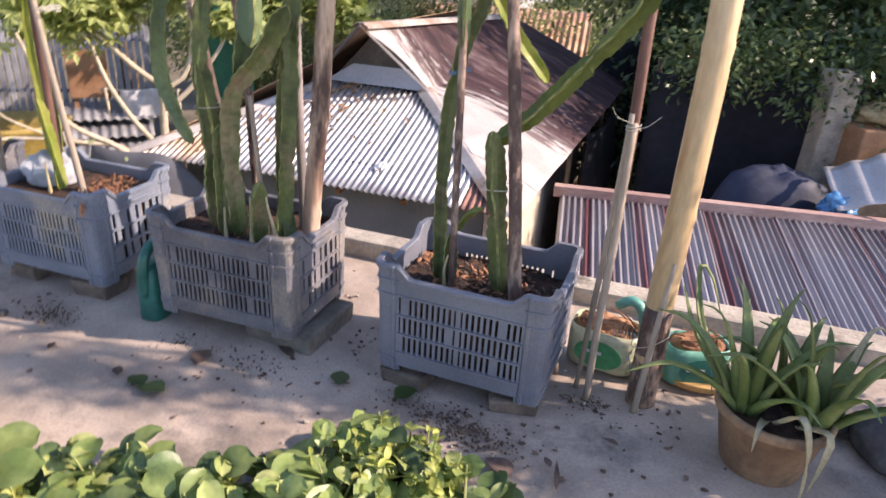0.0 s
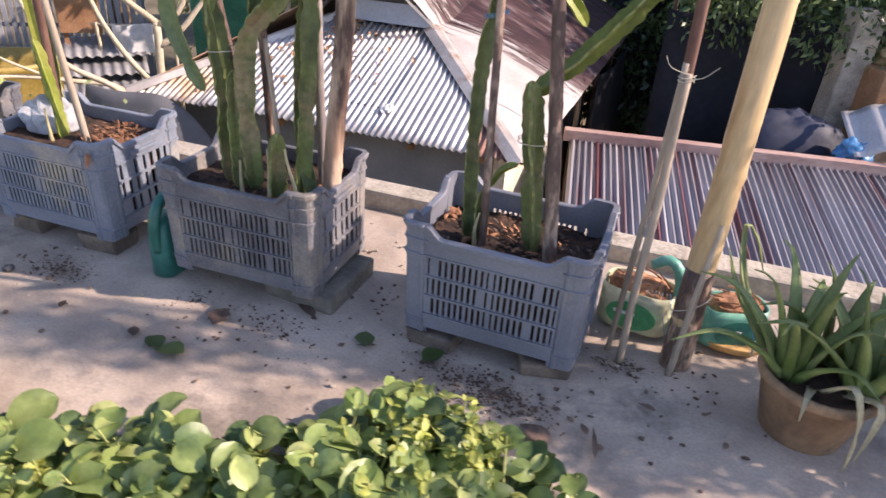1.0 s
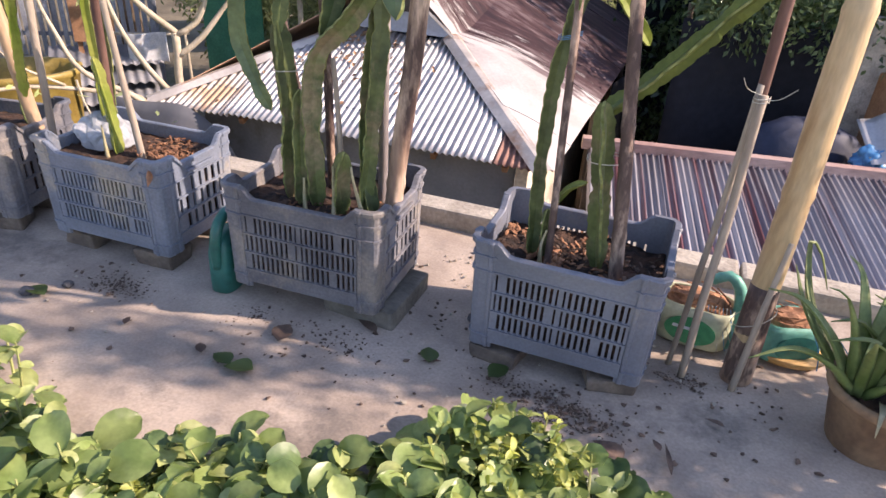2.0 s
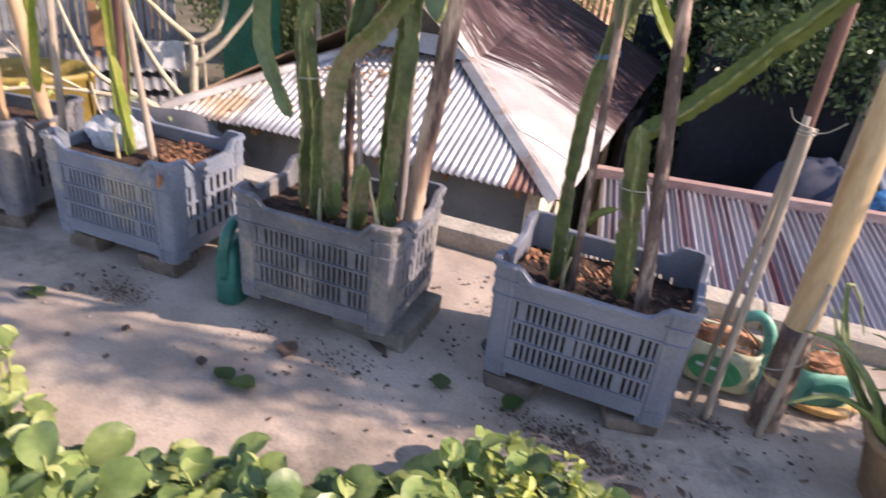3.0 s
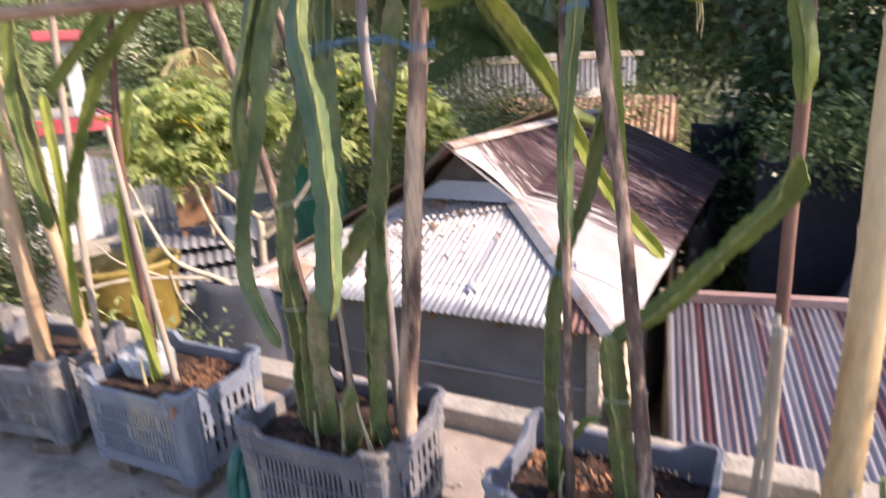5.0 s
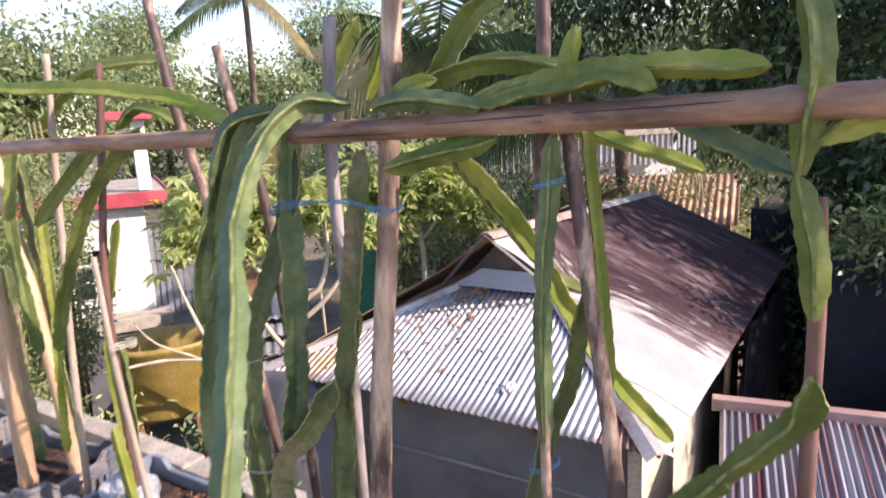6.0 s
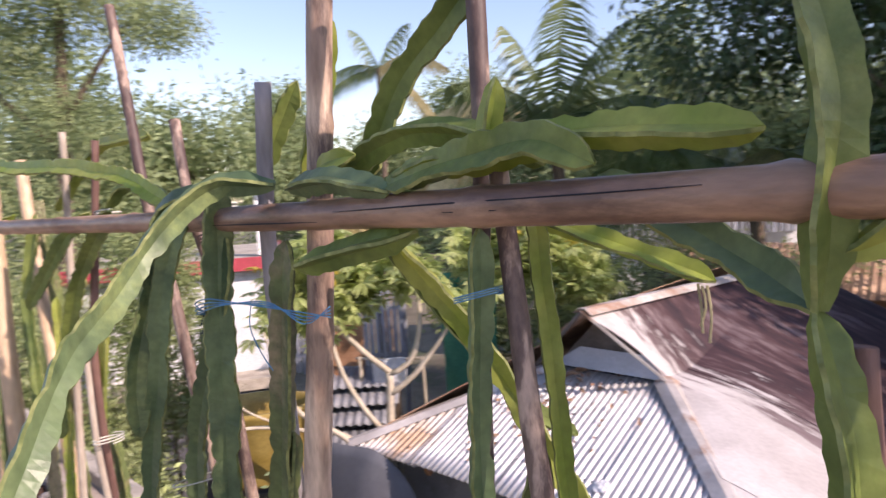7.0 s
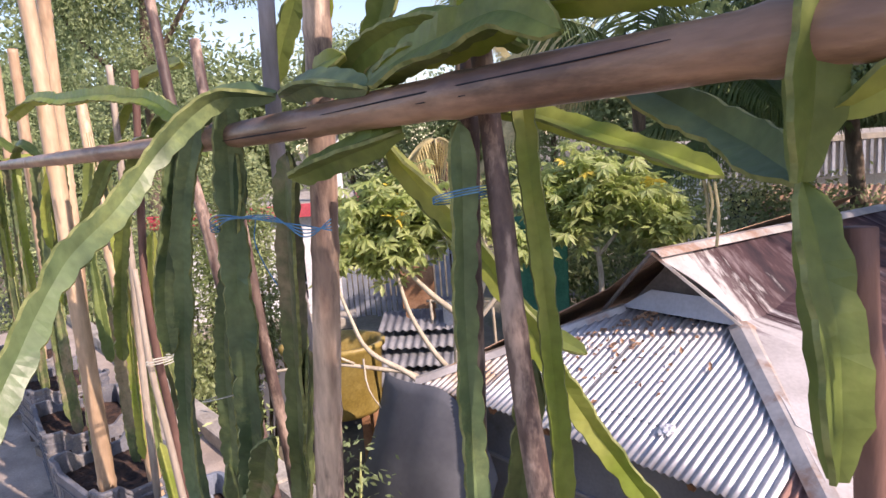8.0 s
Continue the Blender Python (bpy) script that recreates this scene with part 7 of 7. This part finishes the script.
coil((-0.90, 0.0, 1.53), 0.03, 0.03, 4, PALE_TWINE, PT, 11, 0.0022)
coil((0.88, 0.07, 0.2), 0.05, 0.05, 1.3, PALE_TWINE, "loose wire round the bamboo pole", 12, 0.0012, 0.6)
twine([(0.735, 0.02, 0.80), (0.70, 0.0, 0.815), (0.685, -0.01, 0.84)], PALE_TWINE, "loose wire end on the stake", 0.0008, 13)
twine([(0.74, 0.02, 0.79), (0.77, 0.0, 0.80), (0.80, -0.01, 0.83)], PALE_TWINE, "loose wire end on the stake", 0.0008, 14)
for k in range(7):
    twine([(0.775 + 0.01 * k, 0.155, 0.16), (0.78 + 0.012 * k, 0.14, 0.10), (0.77 + 0.02 * k, 0.135, 0.02 + 0.01 * (k % 3))], PALE_TWINE if k % 2 else BLUE_TWINE, "tangled twine hanging on the can", 0.0012, 20 + k)
for k in range(6):
    twine([(1.03 + 0.012 * k, 0.05, 0.20), (1.05 + 0.016 * k, 0.03, 0.16), (1.06 + 0.02 * k, 0.025, 0.11 + 0.008 * (k % 3))], BLUE_TWINE, "frayed blue twine beside the aloe", 0.0016, 30 + k)
# aerial roots and dry fibres that hang from the stems and the rail
for k, (u, o, z, l) in enumerate(((0.53, 0.16, 1.435, 0.05), (0.535, 0.163, 1.435, 0.07), (0.525, 0.16, 1.437, 0.06), (-1.30, -0.05, 1.60, 0.09), (-1.27, -0.05, 1.60, 0.12), (-1.24, -0.05, 1.60, 0.10), (0.86, -0.03, 1.50, 0.09),
                                  (0.87, -0.03, 1.50, 0.12), (0.85, -0.03, 1.50, 0.07))):
    twine([(u, o, z), (u + 0.004, o, z - l * 0.5), (u - 0.003 + 0.004 * (k % 3), o, z - l)], VINE_DRY, "pale dry aerial root hanging from a stem", 0.0018, 40 + k)


# litter on the floor
def litter(name, label, category, material, count, spots, size, seed, flat=0.25):
    rnd = random.Random(seed)
    bm = bmesh.new()
    for k in range(count):
        cu, co_, r = spots[rnd.randrange(len(spots))]
        u, o = rnd.gauss(cu, r), rnd.gauss(co_, r * 0.6)
        s = size * rnd.uniform(0.35, 1.4) ** 1.3
        b2 = bmesh.new()
        bmesh.ops.create_icosphere(b2, subdivisions=1, radius=s)
        for v in b2.verts:
            v.co += Vector((rnd.uniform(-1, 1), rnd.uniform(-1, 1), rnd.uniform(-1, 1))) * s * 0.35
        bmesh.ops.transform(b2, matrix=Matrix.Translation((u, o, s * flat * 0.6 + 0.003)) @ pose(0, 0, 0, rnd.uniform(-20, 20), rnd.uniform(-20, 20), rnd.uniform(0, 360)) @ Matrix.Diagonal((1.15, 0.8, max(flat, 0.4), 1)), verts=b2.verts)
        me = bpy.data.meshes.new("tmp")
        b2.to_mesh(me)
        b2.free()
        bm.from_mesh(me)
        bpy.data.meshes.remove(me)
    single(name, bm, material, label, category, ROW, kind="stuff")


litter("soil_crumbs", "fine dark soil spilled in patches on the floor", "soil crumbs", CRUMB, 1100, [(0.40, -0.265, 0.05), (0.46, -0.27, 0.06), (0.53, -0.285, 0.05), (-1.0, -0.26, 0.06), (-0.93, -0.28, 0.04), (0.74, -0.02, 0.04),
                                                                                                    (-0.46, -0.24, 0.06), (0.30, -0.24, 0.05), (-0.2, -0.25, 0.06)], 0.0032, 64)
litter("soil_crumbs", "dark crumbs of spilled soil on the floor", "soil crumbs", CRUMB, 320, [(0.46, -0.27, 0.06), (0.43, -0.29, 0.05), (0.49, -0.27, 0.07), (0.46, -0.30, 0.09), (-1.0, -0.27, 0.05), (0.40, -0.36, 0.10), (0.15, -0.12, 0.10), (-1.02, -0.27, 0.09), (-0.45, -0.30, 0.12), (-0.2, -0.33, 0.14), (0.75, -0.05, 0.10),
                                                                                              (0.9, -0.05, 0.08), (0.6, -0.30, 0.2), (-0.05, 0.0, 0.1)], 0.0048, 61)
litter("leaf_crumbs", "small dry brown leaf crumbs on the floor", "leaf crumbs", DEAD_LEAF, 80, [(0.2, -0.3, 0.5), (-0.8, -0.35, 0.4), (0.8, -0.25, 0.3), (-0.1, 0.25, 0.2)], 0.0065, 62, 0.15)
litter("pebbles", "pale grit and pebbles on the floor", "pebbles", CONCRETE, 110, [(0.6, -0.2, 0.4), (-0.6, -0.3, 0.5), (0.0, 0.3, 0.2)], 0.005, 63, 0.6)


def fallen_leaf(u, o, turn, length, width, material, label, curl=0.3):
    bm = quad_leaf(length, width, curl * 0.4, 0.35, 6, 0.7)
    single("fallen_leaf", bm, material, label, "fallen leaf", ROW @ pose(u, o, 0.012, 4, 6, turn), group="fallen leaves", smooth=True)


GREEN_L, BROWN_L = "dull green fallen leaf lying on the floor", "curled brown dead leaf lying on the floor"
for u, o, a, l, w, mtl in ((-0.42, -0.47, 70, 0.075, 0.055, TREE_MID), (-0.35, -0.465, 100, 0.085, 0.065, TREE_MID), (0.07, -0.245, 20, 0.075, 0.055, TREE_MID), (0.24, -0.235, -30, 0.08, 0.055, TREE_MID), (-1.12, -0.42, 80, 0.09, 0.06, TREE_MID),
                           (-0.36, -0.33, 10, 0.09, 0.06, DEAD_LEAF), (-0.12, -0.18, 60, 0.10, 0.035, DEAD_LEAF), (-0.52, -0.46, 40, 0.05, 0.03, DEAD_LEAF), (0.52, -0.42, 100, 0.10, 0.06, DEAD_LEAF), (0.62, -0.40, 60, 0.09, 0.06, DEAD_LEAF),
                           (0.10, -0.225, 110, 0.06, 0.012, STICK_RUST), (-0.8, -0.44, 20, 0.04, 0.02, DEAD_LEAF), (0.73, -0.40, 10, 0.11, 0.014, DEAD_LEAF), (0.85, -0.18, 70, 0.05, 0.02, DEAD_LEAF), (0.7, -0.33, 30, 0.04, 0.02, DEAD_LEAF)):
    fallen_leaf(u, o, a, l, w, mtl, GREEN_L if mtl is TREE_MID else BROWN_L)
# an orange dead leaf stuck on the corner of the pale blue crate
bm = quad_leaf(0.05, 0.022, 0.3, 0.4, 5, 0.8)
single("dead_leaf", bm, HUSK, "orange dead leaf stuck on the crate's corner", "dead leaf", C1 @ Matrix.Translation((CL / 2 - 0.02, -CW / 2 - 0.012, 0.315)) @ pose(0, 0, 0, -95, 0, 10), smooth=True)
# stones
for k, (x, y, s, mtl) in enumerate(((-0.165, 1.93, 0.028, STONE), (1.16, 1.50, 0.10, STONE), (1.22, 1.36, 0.08, CONCRETE), (1.05, 1.62, 0.06, STONE), (-1.55, 2.0, 0.02, STONE), (-1.45, 2.05, 0.016, STONE))):
    bm = bmesh.new()
    bmesh.ops.create_icosphere(bm, subdivisions=3, radius=s)
    for v in bm.verts:
        v.co *= 1 + 0.3 * noise.noise(v.co * (1.2 / s) + Vector((k, 0, 0)))
        v.co.z *= 0.7
    single("stone", bm, mtl, "rough stone lying on the terrace floor" if mtl is CONCRETE else "dark rounded stone lying on the terrace floor", "stone", Matrix.Translation((x, y, s * 0.5)), group="stones on the floor", smooth=True)


# leafy shrub added out of view, shaped to shade the floor's near end
t = thing("leafy_shrub", Matrix.Translation((2.0, 1.335, 0)), "added slim leafy shrub out of view, shading the floor and rail", "shrub")
bm = bmesh.new()
for q in range(7):
    a = q * 0.9
    tube(bm, [(0.02 * math.cos(a), 0.02 * math.sin(a), -0.02), (0.08 * math.cos(a), 0.05 * math.sin(a), 0.9), (0.2 * math.cos(a), 0.08 * math.sin(a) + 0.05, 2.5 + 0.05 * (q % 3))], [0.012, 0.009, 0.004], 6, 0.1, 0.01, 0, q)
part("branches", bm, BARK, t, smooth=True)
leaf_cloud("leaves", [((0, 0.0, 0.75), (0.30, 0.06, 0.5)), ((0, 0.01, 1.35), (0.28, 0.05, 0.5)), ((0, -0.06, 2.0), (0.22, 0.05, 0.36)), ((0, 0.18, 2.75), (0.22, 0.13, 0.28)), ((0, -0.16, 1.08), (0.22, 0.15, 0.20)), ((-0.1, -0.02, 0.6), (0.4, 0.26, 0.45))], 12000, 0.045, TREE_MID, t, 990, hollow=0.1)
